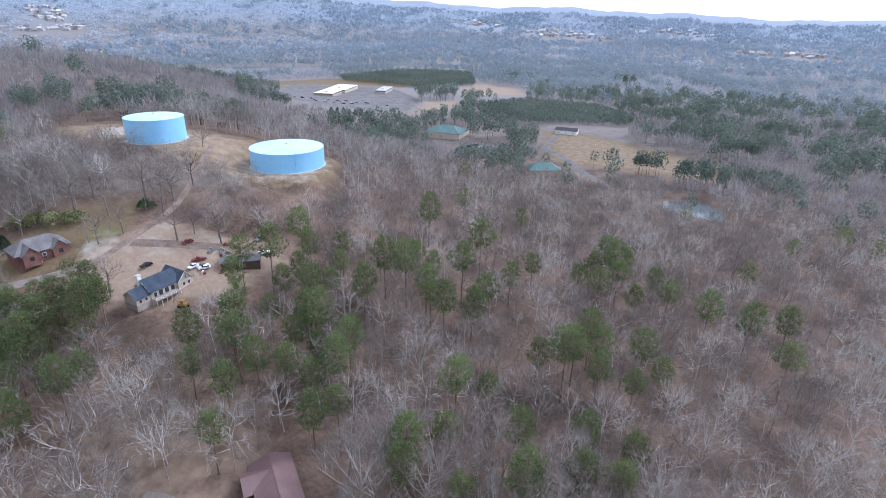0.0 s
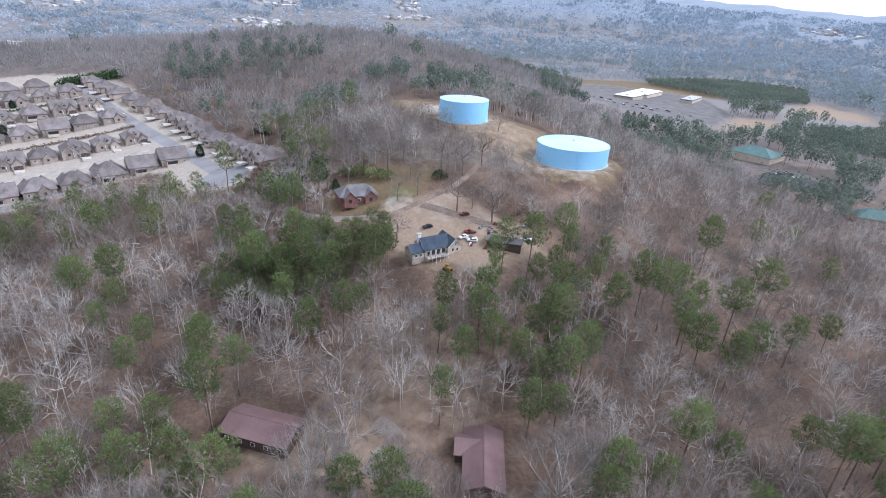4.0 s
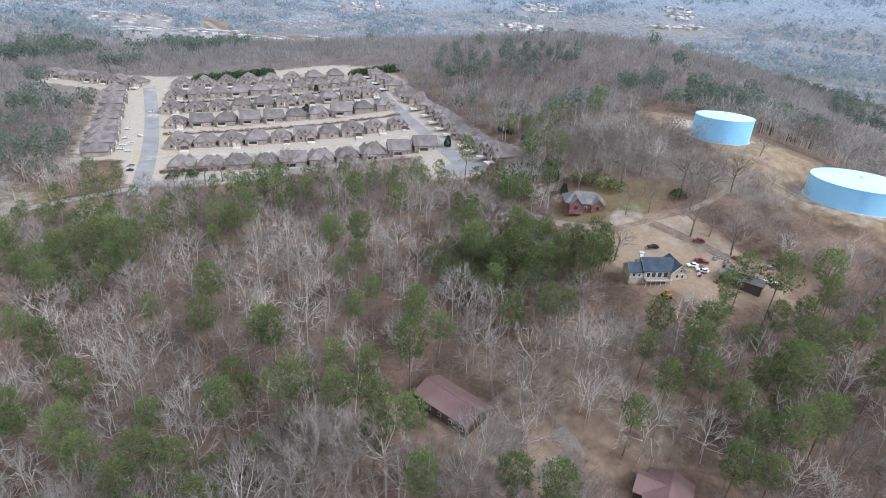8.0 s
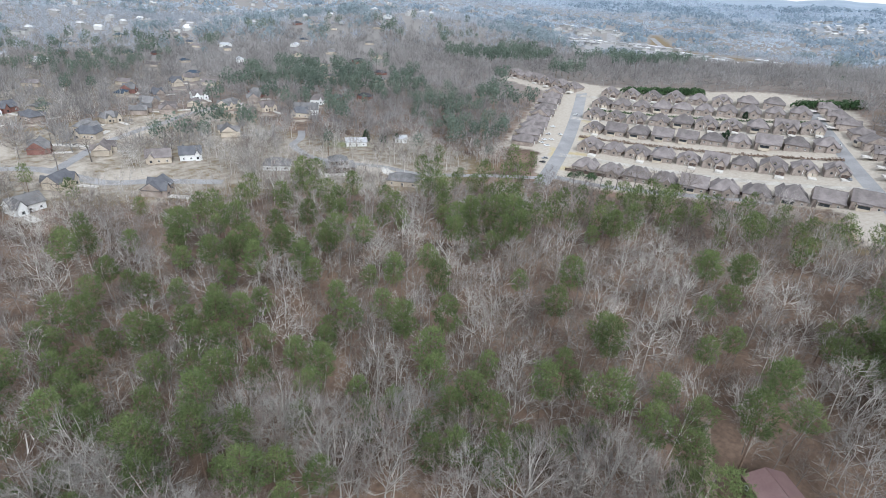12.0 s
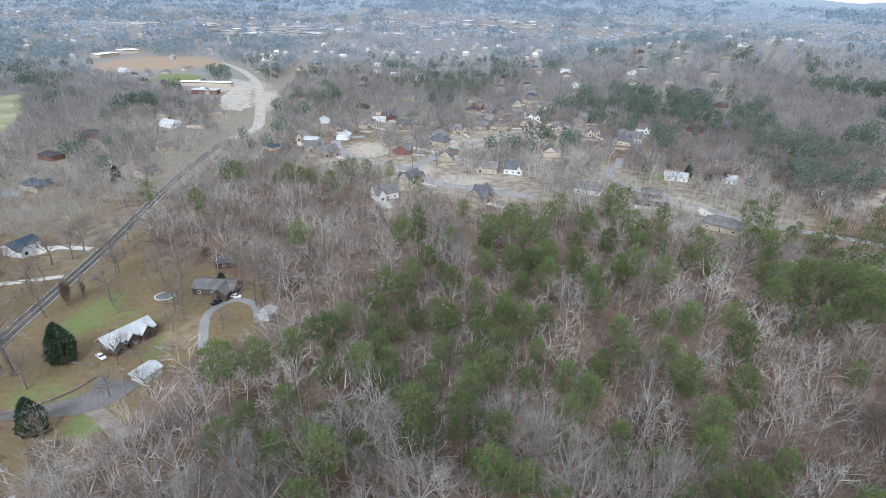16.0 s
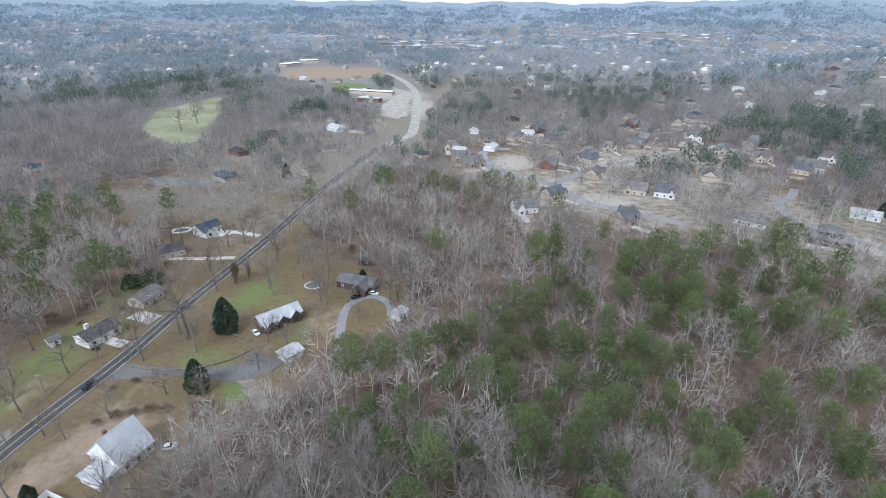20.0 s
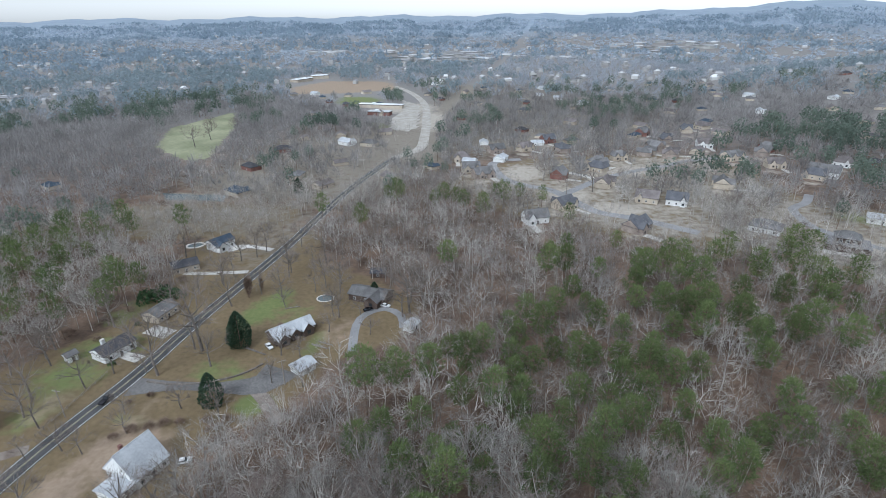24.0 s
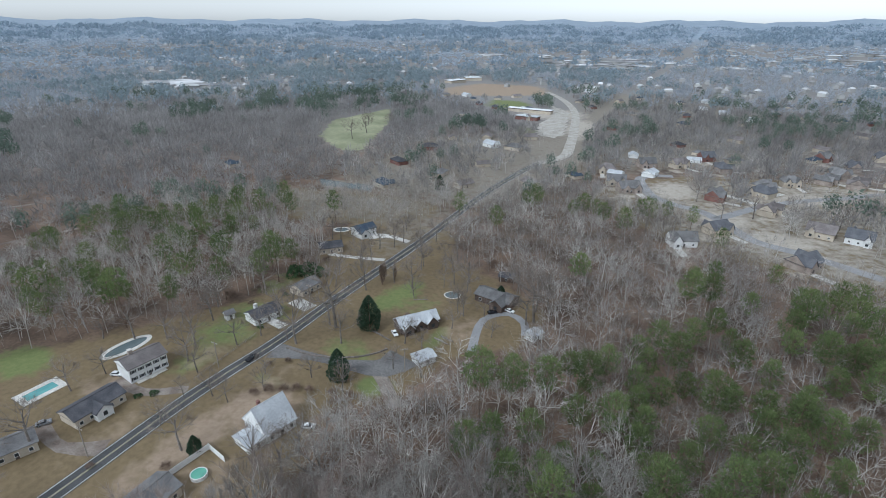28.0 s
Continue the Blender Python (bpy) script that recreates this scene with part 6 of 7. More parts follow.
town("distant_houses", "pale roofs of distant suburbs among trees", TOWN, 7, 12.5, 0.7, 61)
town("distant_shops", "large pale flat roofs of a distant town", TOWN_SHOPS, 30, 70, 0.05, 62)
town("distant_stores", "pale roofs and lots of a distant commercial strip", STORES, 9, 26, 0.1, 63)
town("hillside_houses", "pale houses of estates on far hillsides", HILLSIDE, 12, 24, 0.7, 64)


# ---- vehicles ----
def vehicle(px, py, turn, paint, label, kind="car", lift=0.1):
    """A parked car or pickup: body, cabin glass and wheels."""
    ob = thing(kind, px, py, turn, label, kind, "parked vehicles", z=float(height(px, py)) + lift)
    ob.matrix_basis = ob.matrix_basis @ Matrix.Scale(1 / UNIT, 4)
    l, w = (2.7, 0.95) if kind == "truck" else (2.25, 0.9)
    side = [(-l, 0.35), (l, 0.35), (l, 0.75), (l * 0.9, 0.9), (l * 0.42, 0.98), (-l * 0.95, 1.0), (-l, 0.85)]
    part("body", Shape().prism(side, -w, w), paint, ob)
    top = [(-l * 0.1, 0.98), (l * 0.42, 0.98), (l * 0.2, 1.68), (-l * 0.05, 1.7)] if kind == "truck" else [(-l * 0.8, 0.98), (l * 0.42, 0.98), (l * 0.12, 1.42), (-l * 0.55, 1.45)]
    part("cabin", Shape().prism(top, -w + 0.1, w - 0.1), glass, ob, "dark window glass")
    x0, x1 = min(a for a, b in top[2:]), max(a for a, b in top[2:])
    part("roof", Shape().box(x0 - 0.05, x1 + 0.05, -w + 0.14, w - 0.14, top[2][1] - 0.02, top[2][1] + 0.06), paint, ob)
    for a in (-l * 0.62, l * 0.62):
        for b in (-w, w):
            wheel = part("wheel", Shape().tube((a, b - 0.12, 0.34), (a, b + 0.12, 0.34), 0.34, 0.34, 12), rubber, ob)
            part("rim", Shape().tube((a, b - 0.13, 0.34), (a, b + 0.13, 0.34), 0.2, 0.2, 10), metal_white, wheel)
    return ob


vehicle(-147, 56, 60, car_grey, "dark grey car parked on a concrete drive")
vehicle(-150, 79, 20, car_white, "white car parked beside a white house")
vehicle(-119.4, 104, 92, car_black, "black pickup truck driving on the road", "truck", 0.15)
vehicle(-82.5, 87, 30, car_white, "white car parked by the woods")
vehicle(-86, 137.5, -40, car_white, "white car parked by a tin-roofed house")
vehicle(-61, 166.5, 40, car_black, "black car on a horseshoe drive")
vehicle(-55.5, 170.5, -10, car_white, "white car on a horseshoe drive")
vehicle(179, -64, 90, car_red, "dark red car on a bare dirt yard")
vehicle(176, -49, 100, car_black, "black car beside a blue-roofed house")
vehicle(169, -63, 80, car_red, "red pickup truck among clutter in a yard", "truck")
vehicle(167, -60, 110, car_white, "white car parked in a cluttered yard")
vehicle(164.5, -62.5, 70, car_white, "white car parked in a cluttered yard")
vehicle(161, -82, 60, car_white, "white pickup truck at the end of a yard", "truck")
vehicle(168, -85, 100, car_grey, "grey trailer-like truck by the trees", "truck")
vehicle(200, -25, 20, car_white, "white car parked by a brick house")
for px, py in ((279.5, 229), (281.5, 235.5), (288, 239), (292, 236), (300, 246), (316, 256)):
    vehicle(px, py, 120, car_white, "white car parked on a drive beside a street")
g = np.random.default_rng(71)
for px, py in along((282, 250), (322, 276), 5) + along((248, 205), (262, 214), 2) + [(306, 240), (352, 264), (330, 178), (336, 120), (390, 170), (345, 74), (330, 62), (396, 98), (318, 56), (404, 190)]:
    k = int(g.integers(4))
    vehicle(px, py, g.uniform(0, 180), (car_white, car_grey, car_black, car_red)[k], ("white", "grey", "black", "red")[k] + " car parked among the patio homes")
for k in range(34):
    a, b = int(g.integers(9)), int(g.integers(4))
    q = int(g.integers(4))
    vehicle(520 + 12 * b - 5 * a + g.uniform(-1, 1), -350 - 8.6 * a + 6 * b, 30, (car_white, car_grey, car_black, car_red)[q], ("white", "grey", "black", "red")[q] + " car parked in the shop's lot")
for k in range(14):
    q = int(g.integers(3))
    vehicle(282 + (k % 7) * 3.2, -352 + (k // 7) * 9 - (k % 7) * 1.5, 60, (car_white, car_grey, car_black)[q], ("white", "grey", "black")[q] + " car parked in a wooded lot")


# ---- yards ----
cone_near = [cone_tree(200 + i, 9 + i * 1.3, 3.0 + 0.35 * i, 2600, 0.7) for i in range(3)]
cone_mesh = tree_meshes(cone_near, ("trunk", "crown"), (bark_brown, needle_dark))
for px, py, k, size in ((-96, 137, 2, 1.15), (-99, 139, 1, 0.85), (-88, 108, 2, 0.95), (-102, 67, 0, 0.62), (-62, 178, 0, 0.7), (307, 42, 0, 0.75), (322, 10, 1, 0.7), (327, 13, 0, 0.7), (317, 7, 0, 0.75), (291, -2, 0, 0.7), (287, -5, 0, 0.75), (284, -8, 0, 0.65), (234, -14, 1, 0.7), (229, -16, 0, 0.8), (375, 156, 0, 0.7), (371, 157, 0, 0.6), (366, 160, 0, 0.65), (358, 160, 0, 0.55), (363, 158, 1, 0.6), (418, 165, 0, 0.6), *((464 - 3.1 * k + 0.02 * k * k, -330 - 5.2 * k, k % 3, 0.62) for k in range(8)), (247, -14, 1, 0.6), (243, -18, 0, 0.6), (214, -20, 1, 0.55), (-150, 300, 1, 1.0), (-92, 300, 1, 0.9), (182, 300, 0, 0.9), (190, 292, 0, 0.8), (198, 288, 0, 0.7)):
    tree_thing("evergreen_tree", cone_mesh[k], px, py, 40 * k, size, "dense dark green evergreen leafy to the ground", "yard evergreens")
g = np.random.default_rng(81)
oak_mesh = tree_meshes([bare_tree(220 + i, 14 + i % 2, 6.0 + 0.5 * i, 10, 6, 15, 6, 1.25, 0.8, 1.1) for i in range(4)], ("trunk", "crown"), (bark_oak, twig_oak))
for px, py, size in ((-107, 132, 1.35), (-112.7, 117.5, 1.05), (-137, 94, 0.75), (-104, 93.6, 0.5), (-139, 49, 0.9), (223, -26, 0.8), (218, -42, 0.85), (196, -50, 0.6), (204, -71, 0.75), (209, -81, 0.8), (182, -68, 0.6), (173, -73, 0.7), (212, -64, 0.85), (250, -65, 0.8), (223, -50, 0.7), (241, -38, 0.8), (197, -64, 0.55),  (-155, 68, 0.6), (-119, 70, 0.5), (-164, 95, 0.8), (-160, 146, 0.9), (-93, 205, 0.9), (-117, 118, 0.5), (-98, 171, 0.7), (-154, 78, 0.5), (-129, 91, 0.6), (-110, 85, 0.45), (-163, 156, 0.9), (-127, 205, 0.7), (-130, 108, 0.6), (-127, 116, 0.55), (-150, 116, 0.7), (-156, 124, 0.8), (-147, 140, 0.8), (-128, 160, 0.7), (-132, 168, 0.7), (-70, 160, 0.6), (-76, 168, 0.6), (-84, 182, 0.7), (-58, 186, 0.8), (-66, 120, 0.5), (-70, 150, 0.5), (-112, 205, 0.6), (-112, 220, 0.7), (-132, 225, 0.6),  (-143, 102, 0.75), (-96, 105, 0.5), (-116, 85, 0.5), (-110, 100, 0.45), (-45, 167, 1.15), (-41, 173, 1.15), (-47, 175, 1.0), (-107, 172, 0.6), (-103, 180, 0.6), (-154, 100, 0.7), (-123, 81, 0.4), (-130, 129, 0.7), (-90, 193, 0.6), (-136, 157, 0.7), (-104, 192, 0.6), (-68, 210, 0.9), (-143, 40, 0.8), (-80, 134, 0.6), (-76, 120, 0.5), (-84, 70, 0.75), (-78, 78, 0.7), (-126, 212, 0.7), (-132, 200, 0.7), (-160, 200, 0.8), (-128, 178, 0.8), (182, -62, 0.75), (176, -74, 0.8), (196, -42, 0.6), (170, -36, 0.7), (209, -50, 0.7), (240, -100, 0.5), (243, 158, 0.7), (249, 152, 0.75), (256, 146, 0.7), (262, 137, 0.75), (271, 125, 0.8), (238, 172, 0.6), (30, 330, 0.8), (50, 346, 0.7), (14, 322, 0.7), (70, 330, 0.8), (0, 350, 0.8), (90, 360, 0.9), (100, 290, 0.9), (150, 300, 0.8), (190, 280, 0.8), (-325, 480, 0.8), (-300, 440, 1.0), (-292, 470, 0.9), (-296, 410, 1.0), (-210, 440, 0.9), (-190, 360, 0.9), (-130, 290, 0.9)):
    tree_thing("oak_tree", oak_mesh[int(g.integers(4))], px, py, g.uniform(0, 360), size * 1.3, "leafless spreading tree standing in open grass", "yard trees")
extra, tries = [], 0
taken = [(-140.5, 65), (-145, 84.5), (-92.5, 83), (-98, 51), (-135, 126), (-135.5, 150), (-82, 145), (-63, 176), (-150, 213), (-152, 188), (-143, 47), (-164.5, 63.5), (-162, 90.5), (-76, 122), (-95, 62), (-88, 114)]
while len(extra) < 34 and tries < 4000:
    tries += 1
    at = (g.uniform(-175, -45), g.uniform(30, 235))
    if inside(WEST_YARDS, *at) and abs(at[0] + 120) > 6 and all(math.dist(at, k) > 11 for k in taken) and all(math.dist(at, k) > 7 for k in extra) and not (-118 < at[0] < -88 and 96 < at[1] < 122):
        extra.append(at)
for px, py in extra:
    tree_thing("oak_tree", oak_mesh[int(g.integers(4))], px, py, g.uniform(0, 360), g.uniform(0.5, 1.05), "leafless garden tree on winter lawn", "yard trees")
shrub_mesh = [sheet("shrub", *(fuzzy_tree(300 + i, 2.0, 1.4, 420, 0.045, 0.3) if m == shrub_brown else shrub(300 + i, 1.6, 1.5, 420, 0.36)), [m]) for i, m in enumerate((shrub_green, shrub_brown, shrub_brown, shrub_pale))]
for px, py, k, size in ((247, 180, 0, 2.0), (252, 171, 0, 2.0), *((427 + 1.75 * k, 271 - 3.4 * k, 0, 3.6 + 0.5 * math.sin(k * 2.3)) for k in range(16)), *((456 + 1.2 * k, 145 - 3.6 * k, 0, 3.6 + 0.5 * math.sin(k * 2.9)) for k in range(10)), (-108, 108, 1, 1.0), (-112, 104, 2, 0.9), (-131, 120, 0, 0.8), (-133, 131, 1, 1.0), (-88, 150, 1, 1.1), (-76, 152, 2, 1.0), (-70, 180, 0, 0.9), (-56, 172, 1, 1.2), (-140, 143, 0, 0.8), (-130, 156, 1, 1.0), (-146, 131, 1, 1.2), (-152, 142, 2, 1.8), (-158, 132, 1, 2.0), (-160, 176, 2, 2.0), (-82, 98, 1, 1.6), (-80, 102, 2, 1.5), (-78, 94, 1, 1.7), (-144, 162, 0, 3.6), (-149, 160, 0, 3.0), (-140, 164, 0, 2.6), (-103, 94, 1, 1.5), (-99, 96, 2, 1.4), (-96, 98, 1, 1.4), (-92, 99, 2, 1.3), (-106, 91, 2, 1.2), (-85, 101, 1, 1.4), (-104, 60, 1, 1.3), (-121, 52, 1, 0.9), (-132, 78, 0, 0.9), (-135, 75, 0, 0.8), (224, 3, 0, 3.4), (228, 0, 0, 3.8), (233, 1, 0, 3.4), (236, -3, 0, 4.0), (241, -6, 0, 3.8), (246, -9, 0, 3.4), (231, -5, 0, 3.0), (239, 16, 1, 2.6), (244, 14, 2, 2.8), (249, 12, 1, 2.6), (254, 11, 2, 2.6), (258, 8, 1, 2.4), (236, 10, 2, 2.4), (247, 7, 1, 2.6), (222, -31, 3, 3.0), (217, -36, 3, 3.0), (214, -41, 3, 2.6), (226, -26, 3, 2.6), (206, -62, 0, 2.0), (252, 179, 0, 1.9), (256, 173, 0, 1.9), (251, 0, 0, 2.4), (246, -6, 0, 2.2), (242, -2, 0, 1.8), (-146, 70, 1, 0.7), (-145, 176, 1, 2.0), (-76, 205, 2, 2.4)):
    ob = tagged(new("shrub", shrub_mesh[k]), ("clipped dark green evergreen shrub" if k == 0 else "pale yellow-green clipped hedge" if k == 3 else "brown leafless thicket of dry stems") + " on dry grass", "shrub", "yard shrubs")
    ob.matrix_basis = pose(px, py, float(height(px, py)) - 0.05, 0, 0, px * 37) @ Matrix.Scale(size, 4)
x, y, g = scatter(3.4, 60, 330, 17)
edge = inside([(-84, 40), (-60, 70), (-52, 108), (-62, 134), (-70, 110), (-84, 96), (-72, 72)], x, y) | inside([(226, 30), (250, -20), (200, -10), (190, 10)], x, y) | inside([(186, -60), (214, -90), (186, -130), (160, -100), (172, -82)], x, y)
v, f = planted(fuzzy_tree(310, 2.6, 1.8, 90, 0.1, 0.3), x[edge], y[edge], g, 0.6, 1.3)
tagged(new("thicket", sheet("thicket", v, f, [shrub_brown])), "brown leafless thicket at the edge of the woods", "thicket", kind="stuff")


def pole(px, py, tall, turn, label="grey wooden utility pole with a crossarm"):
    ob = thing("utility_pole", px, py, turn, label, "utility pole", "utility poles")
    part("post", Shape().tube((0, 0, -0.5), (0, 0, tall), 0.17, 0.12, 8), wood_grey, ob)
    arm = part("crossarm", Shape().box(-1.2, 1.2, -0.06, 0.06, tall - 0.7, tall - 0.55), wood_grey, ob)
    for k in (-1.1, -0.5, 0.5, 1.1):
        part("insulator", Shape().tube((k, 0, tall - 0.55), (k, 0, tall - 0.35), 0.05, 0.03, 6), paint_white, arm)
    return ob


for px, py in ((-125, 54), (-125.5, 96), (-125, 140), (-126, 184), (-126, 230), (-124, 276)):
    pole(px, py, 9.5, 0)
for px, py in ((-86, 108), (-71.8, 120), (199, -40), (216, 5), (206, -68), (219, -84)):
    pole(px, py, 9, 40)
for px, py in ((1108, -420), (1068, -514), (1010, -640), (985, -743), (940, -860), (905, -964)):
    ob = thing("street_lamp", px, py, 0, "tall grey highway lamp mast", "street lamp", "highway lamps")
    part("mast", Shape().tube((0, 0, -1), (0, 0, 38), 0.5, 0.3, 8), metal_white, ob)
    part("lamp_head", Shape().lathe([(0.2, 37.5), (1.8, 38), (1.8, 38.5), (0.1, 39)], 12), metal_white, ob)


def pool(px, py, turn, l, w, round_, water, label, deck=1.5, high=0.0):
    ob = thing("swimming_pool", px, py, turn, label, "swimming pool", "yard pools")

    def outline(a, b, z, n=32):
        if round_:
            return [(a * math.cos(2 * math.pi * i / n), b * math.sin(2 * math.pi * i / n), z) for i in range(n)]
        return [(-a, -b, z), (a, -b, z), (a, b, z), (-a, b, z)]

    o, i, n = outline(l / 2 + deck, w / 2 + deck, 0.12 + high), outline(l / 2, w / 2, 0.12 + high), 32 if round_ else 4
    low = outline(l / 2 + deck, w / 2 + deck, -0.6)
    part("deck", Shape().add(o + i + low, [(k, (k + 1) % n, n + (k + 1) % n, n + k) for k in range(n)] + [(2 * n + k, 2 * n + (k + 1) % n, (k + 1) % n, k) for k in range(n)]), concrete if high == 0 else paint_white, ob)
    part("water", Shape().add(outline(l / 2, w / 2, 0.06 + high), [tuple(range(n))]), water, ob)
    return ob


pool(-162.8, 63.9, 86, 8.2, 3.6, False, pool_blue, "rectangular swimming pool with a pale concrete deck", 1.9)
pool(-162, 90.5, 84, 14, 5, True, pond_water, "oval covered pool ringed by a white deck", 1.6)
pool(-95, 62, 0, 3.6, 3.6, True, pool_green, "round above-ground pool with green water", 0.2, 0.9)
pool(-164, 213, 30, 7, 5, True, pond_water, "oval pool with a pale deck behind a blue house", 1.2)
pool(-80.6, 173, 10, 6, 5, True, pond_water, "empty round pool ring on dry grass", 0.5)
ob = slab("pond", POND, pond_water, "still grey pond behind a row of bare trees", cell=2, lift=0.12, category="pond")


def fence(points, tall, label, material, rails=False):
    ob = thing("fence", *points[0], 0, label, "fence", "fences")
    base = Vector((*points[0], float(height(*points[0]))))
    for (x0, y0), (x1, y1) in zip(points, points[1:]):
        n = max(2, int(math.dist((x0, y0), (x1, y1)) / 2.4))
        for i in range(n):
            q = [Vector((x0 + (x1 - x0) * k / n, y0 + (y1 - y0) * k / n, 0)) for k in (i, i + 1)]
            for k in q:
                k.z = float(height(k.x, k.y))
            a, b = q[0] - base, q[1] - base
            part("post", Shape().box(a.x - 0.06, a.x + 0.06, a.y - 0.06, a.y + 0.06, a.z - 0.3, a.z + tall + 0.1), material, ob)
            d = (b - a).normalized()
            s = Vector((-d.y, d.x, 0)) * 0.03
            if rails:
                for h in (0.45, 0.85):
                    part("rail", Shape().tube(a + Vector((0, 0, h)), b + Vector((0, 0, h)), 0.05, 0.05, 5), material, ob)
                continue
            up = Vector((0, 0, tall))
            part("panel", Shape().add([a - s, b - s, b + s, a + s, a - s + up, b - s + up, b + s + up, a + s + up], [(3, 2, 1, 0), (4, 5, 6, 7), (0, 1, 5, 4), (1, 2, 6, 5), (2, 3, 7, 6), (3, 0, 4, 7)]), material, ob)
    return ob


fence([(-101.5, 57), (-100, 69.5), (-93, 68)], 1.8, "white board privacy fence round a yard", paint_white)
fence([(252, 190), (262, 168), (275, 142), (288, 116), (298, 84)], 1.8, "brown board fence behind patio homes", siding_brown)
fence([(254, 2), (268, -4), (282, -4)], 1.6, "dark board fence behind the last patio home", siding_brown)
fence([(-127, 88), (-128, 102), (-129, 116)], 1.0, "weathered wooden rail fence along a road", wood_grey, True)
for px, py, turn, lg, dp, w, r, label in ((-69.5, 128, 60, 6, 5, siding_white, metal_white, "small shed with a pale metal roof"), (-42, 157, 70, 5, 4, siding_white, metal_white, "small white shed beside tall bare trees"), (-92, 76, 77, 5.6, 6.5, siding_white, metal_white, "lower lean-to with a pale metal roof"), (-146, 120, 70, 3, 3, siding_white, shingle_grey, "white garden shed on the lawn"), (-66, 196, 10, 6, 5, siding_brown, shingle_dark, "dark shed under bare trees"), (160, -73, 60, 12, 5, siding_brown, shingle_grey, "open grey-roofed shed beside a dirt yard")):
    house("shed", px, py, turn, lg, dp, 2.2, 1.1, False, w, r, label, "yard sheds", 1)
g = np.random.default_rng(91)
for k in range(16):
    px, py = 165 + g.uniform(-6, 7), -66 + g.uniform(-8, 6)
    m = (paint_white, car_red, wood_grey, car_grey)[k % 4]
    s = Shape().box(-g.uniform(0.4, 1.0), g.uniform(0.4, 1.0), -0.5, 0.5, 0, 0.6).box(-0.3, 0.4, -0.35, 0.3, 0.6, g.uniform(0.8, 1.2))
    ob = tagged(new("scrap_crate", s.mesh("scrap_crate", m)), ("white", "red", "grey wooden", "grey metal")[k % 4] + " heap of discarded things on bare dirt", "junk", "yard clutter")
    ob.matrix_basis = pose(px, py, float(height(px, py)), 0, 0, g.uniform(0, 180))
tractor = thing("tractor", 153, -50, 30, "small yellow digger parked below a house", "tractor")
digger_yellow = mat("worn_yellow_paint", (0.28, 0.17, 0.05), (0.38, 0.25, 0.09), 0.6, rough=0.5, fine=3)
part("body", Shape().box(-1.4, 1.2, -0.7, 0.7, 0.6, 1.4).box(-0.6, 0.5, -0.6, 0.6, 1.4, 2.4), digger_yellow, tractor)
part("boom", Shape().tube((1.2, 0, 1.2), (2.6, 0, 2.6), 0.16, 0.12, 6).tube((2.6, 0, 2.6), (3.4, 0, 0.9), 0.12, 0.1, 6), digger_yellow, tractor)
for b in (-0.75, 0.75):
    part("track", Shape().box(-1.5, 1.3, b - 0.2, b + 0.2, 0, 0.7), rubber, tractor)


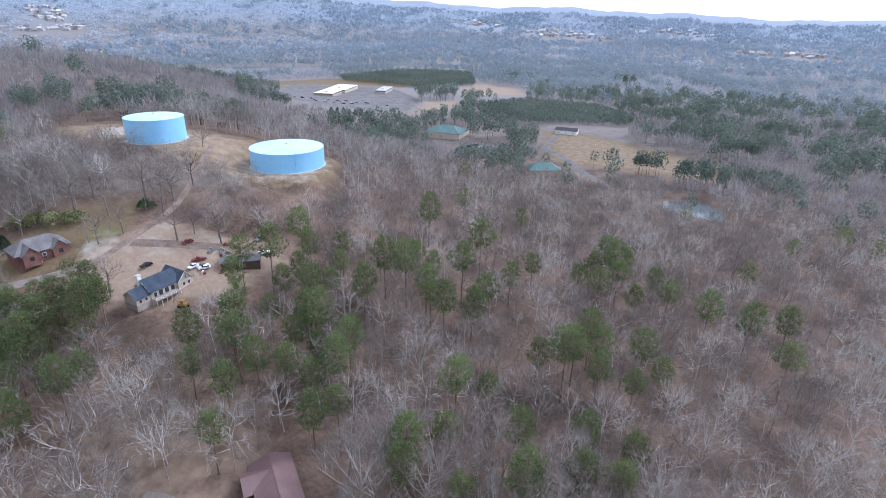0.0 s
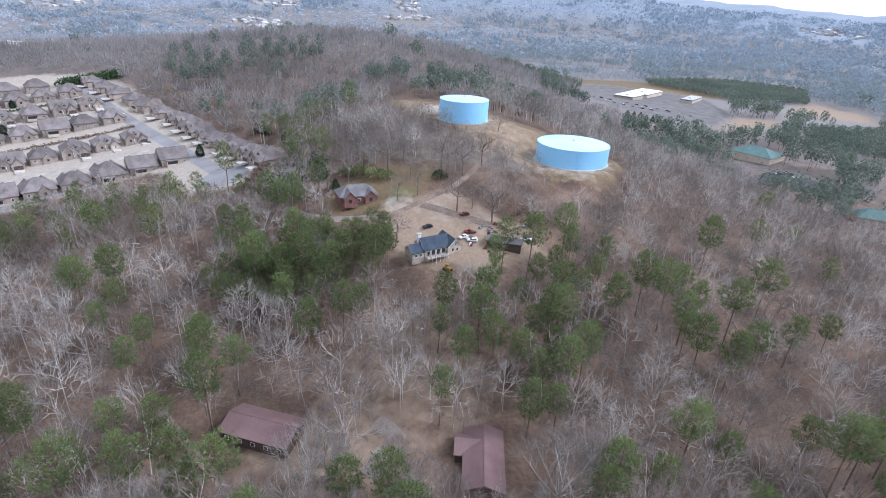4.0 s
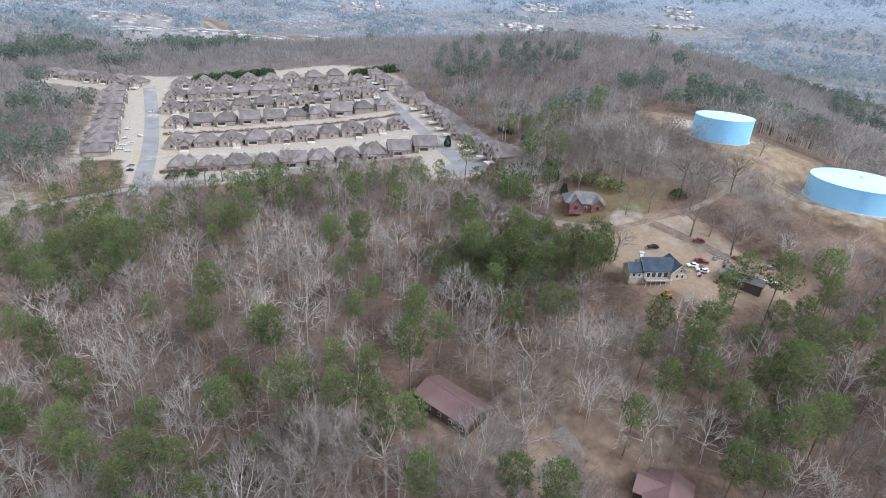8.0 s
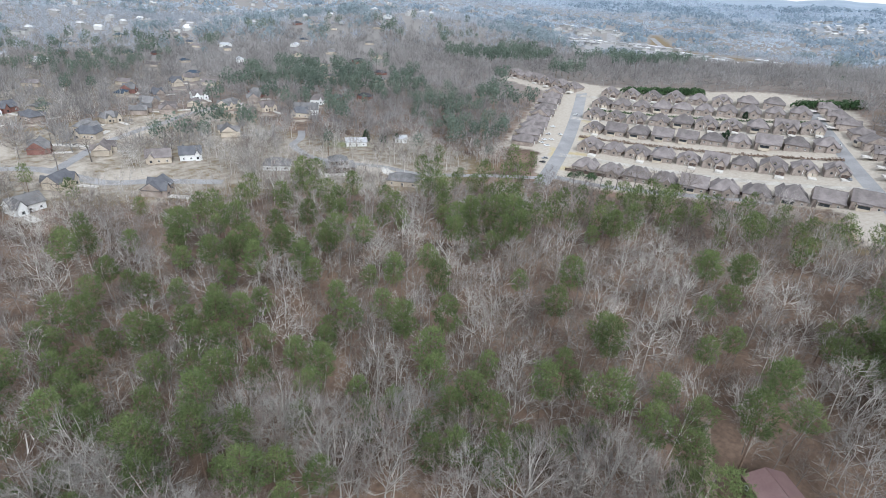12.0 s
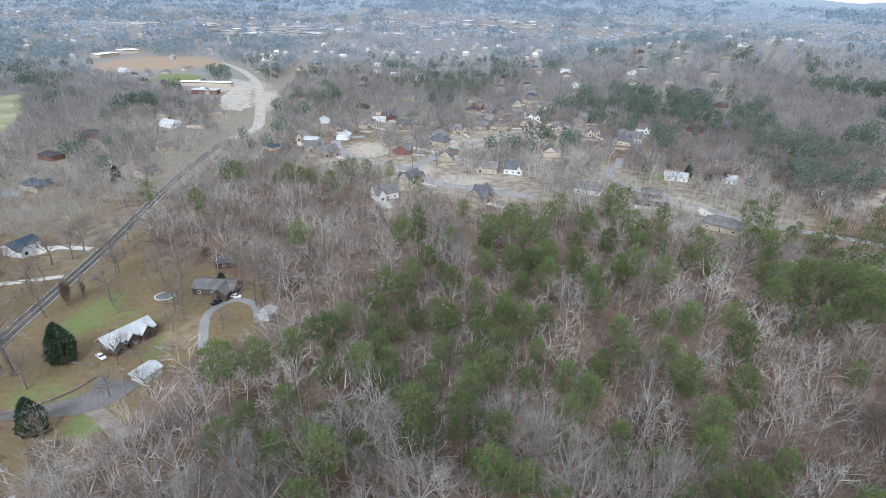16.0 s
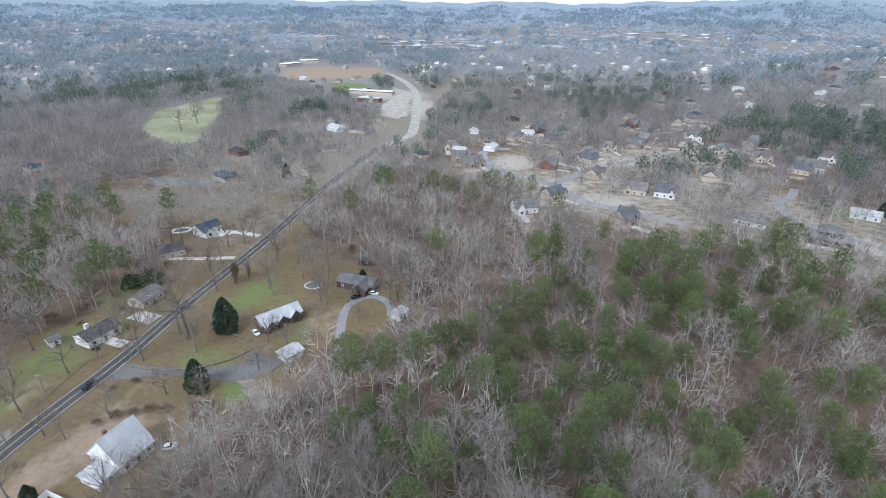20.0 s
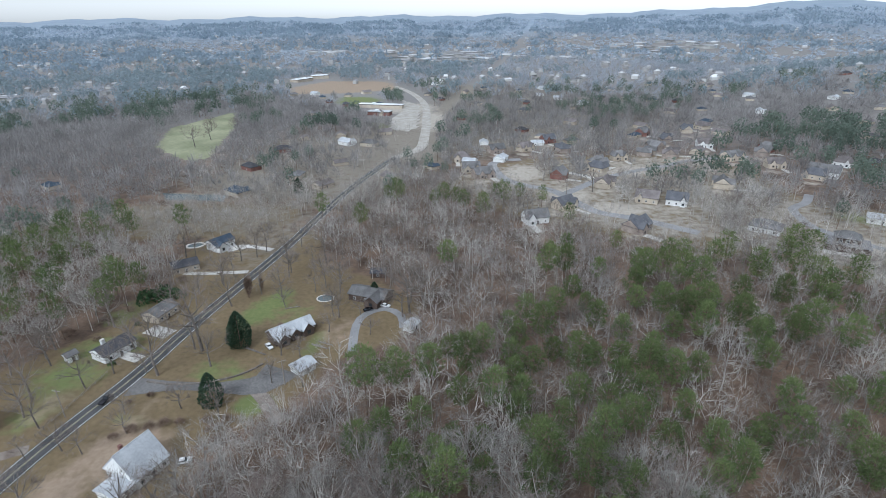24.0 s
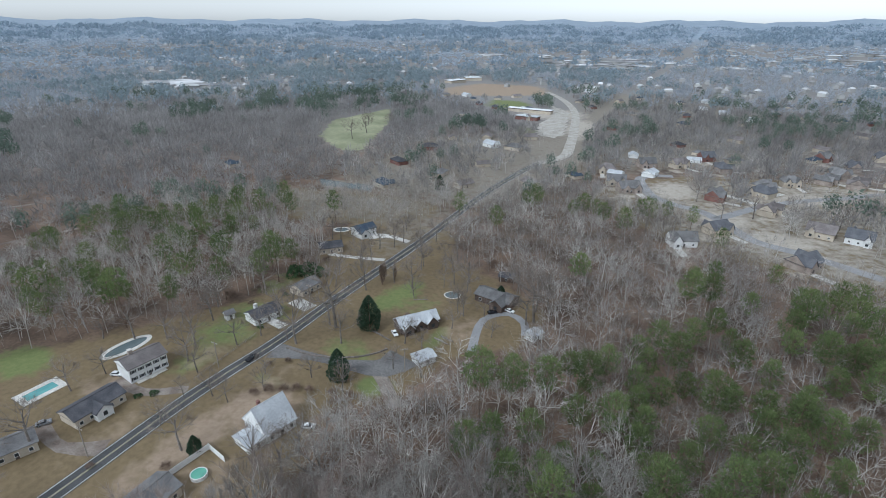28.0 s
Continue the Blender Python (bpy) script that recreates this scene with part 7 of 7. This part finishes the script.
def low_wall(points, tall, thick, label, material):
    """A low wall that follows the ground, stone by stone."""
    ob = thing("retaining_wall", *points[0], 0, label, "wall", "garden walls")
    base = Vector((*points[0], float(height(*points[0]))))
    line = smooth_line(points, 1.1)
    g = np.random.default_rng(95)
    for p, q in zip(line, line[1:]):
        a = math.atan2(q[1] - p[1], q[0] - p[0])
        l = math.dist(p, q) / 2 - 0.015
        w, h = thick / 2 * g.uniform(0.85, 1.1), tall * g.uniform(0.85, 1.12)
        stone = part("stone", Shape().box(-l, l, -w, w, -0.3, h), material, ob)
        c = Vector(((p[0] + q[0]) / 2, (p[1] + q[1]) / 2, 0))
        stone.matrix_basis = pose(c.x - base.x, c.y - base.y, float(height(c.x, c.y)) - base.z, 0, 0, math.degrees(a))
    return ob


low_wall([(-113.8, 113.9), (-106, 114), (-98.5, 115.6), (-90.5, 119.6), (-86, 124), (-83.4, 128.5)], 0.5, 0.45, "low dark stone wall along a driveway", bark_oak)


def fallen_log(p, q, r, label, stubs=4):
    """A felled trunk with the stumps of its limbs."""
    ob = thing("fallen_log", *p, 0, label, "log", "fallen logs")
    d = Vector((q[0] - p[0], q[1] - p[1], float(height(*q)) - float(height(*p))))
    part("trunk", Shape().tube((0, 0, r * 0.8), d + Vector((0, 0, r * 0.7)), r, r * 0.6, 9), bark_oak, ob)
    g = np.random.default_rng(int(abs(p[0]) * 7))
    for k in range(stubs):
        o = d * (0.3 + 0.16 * k) + Vector((0, 0, r))
        part("branch", Shape().tube(o, o + Vector((g.normal() * 0.9, g.normal() * 0.9, g.uniform(0.5, 1.4))), r * 0.35, r * 0.12, 6), bark_oak, ob)
    return ob


fallen_log((-94.5, 136), (-85, 133.2), 0.38, "grey felled tree trunk lying on grass")
fallen_log((-92.5, 162.5), (-87.5, 165.2), 0.26, "grey fallen branch lying on a green lawn")
fallen_log((-72.5, 141.5), (-66.5, 140), 0.34, "cut tree trunk beside a wooded yard")
fallen_log((-71, 143.5), (-66, 142.4), 0.28, "cut tree trunk beside a wooded yard", 2)
vine_mesh = [(sheet("trunk", *bare_tree(260 + i, 10, 1.2, 4, 1, 1, 5, 0.9)[0], [bark_brown]), sheet("crown", *fuzzy_tree(260 + i, 11, 1.7, 620, 0.1, 0.02), [shrub_brown])) for i in range(2)]
for px, py, size in ((-110.5, 168.5, 1.0), (-112, 172.5, 0.85), (-108.5, 175, 0.7)):
    tree_thing("vine_covered_tree", vine_mesh[int(size < 0.9)], px, py, px * 31, size, "narrow tree hung with reddish-brown dead vines", "vine-covered trees")

# ---- from the plan's units to metres ----
for ob in list(scene.objects):
    if ob.parent is None and ob.type in ("MESH", "EMPTY"):
        ob.matrix_basis = Matrix.Scale(UNIT, 4) @ ob.matrix_basis
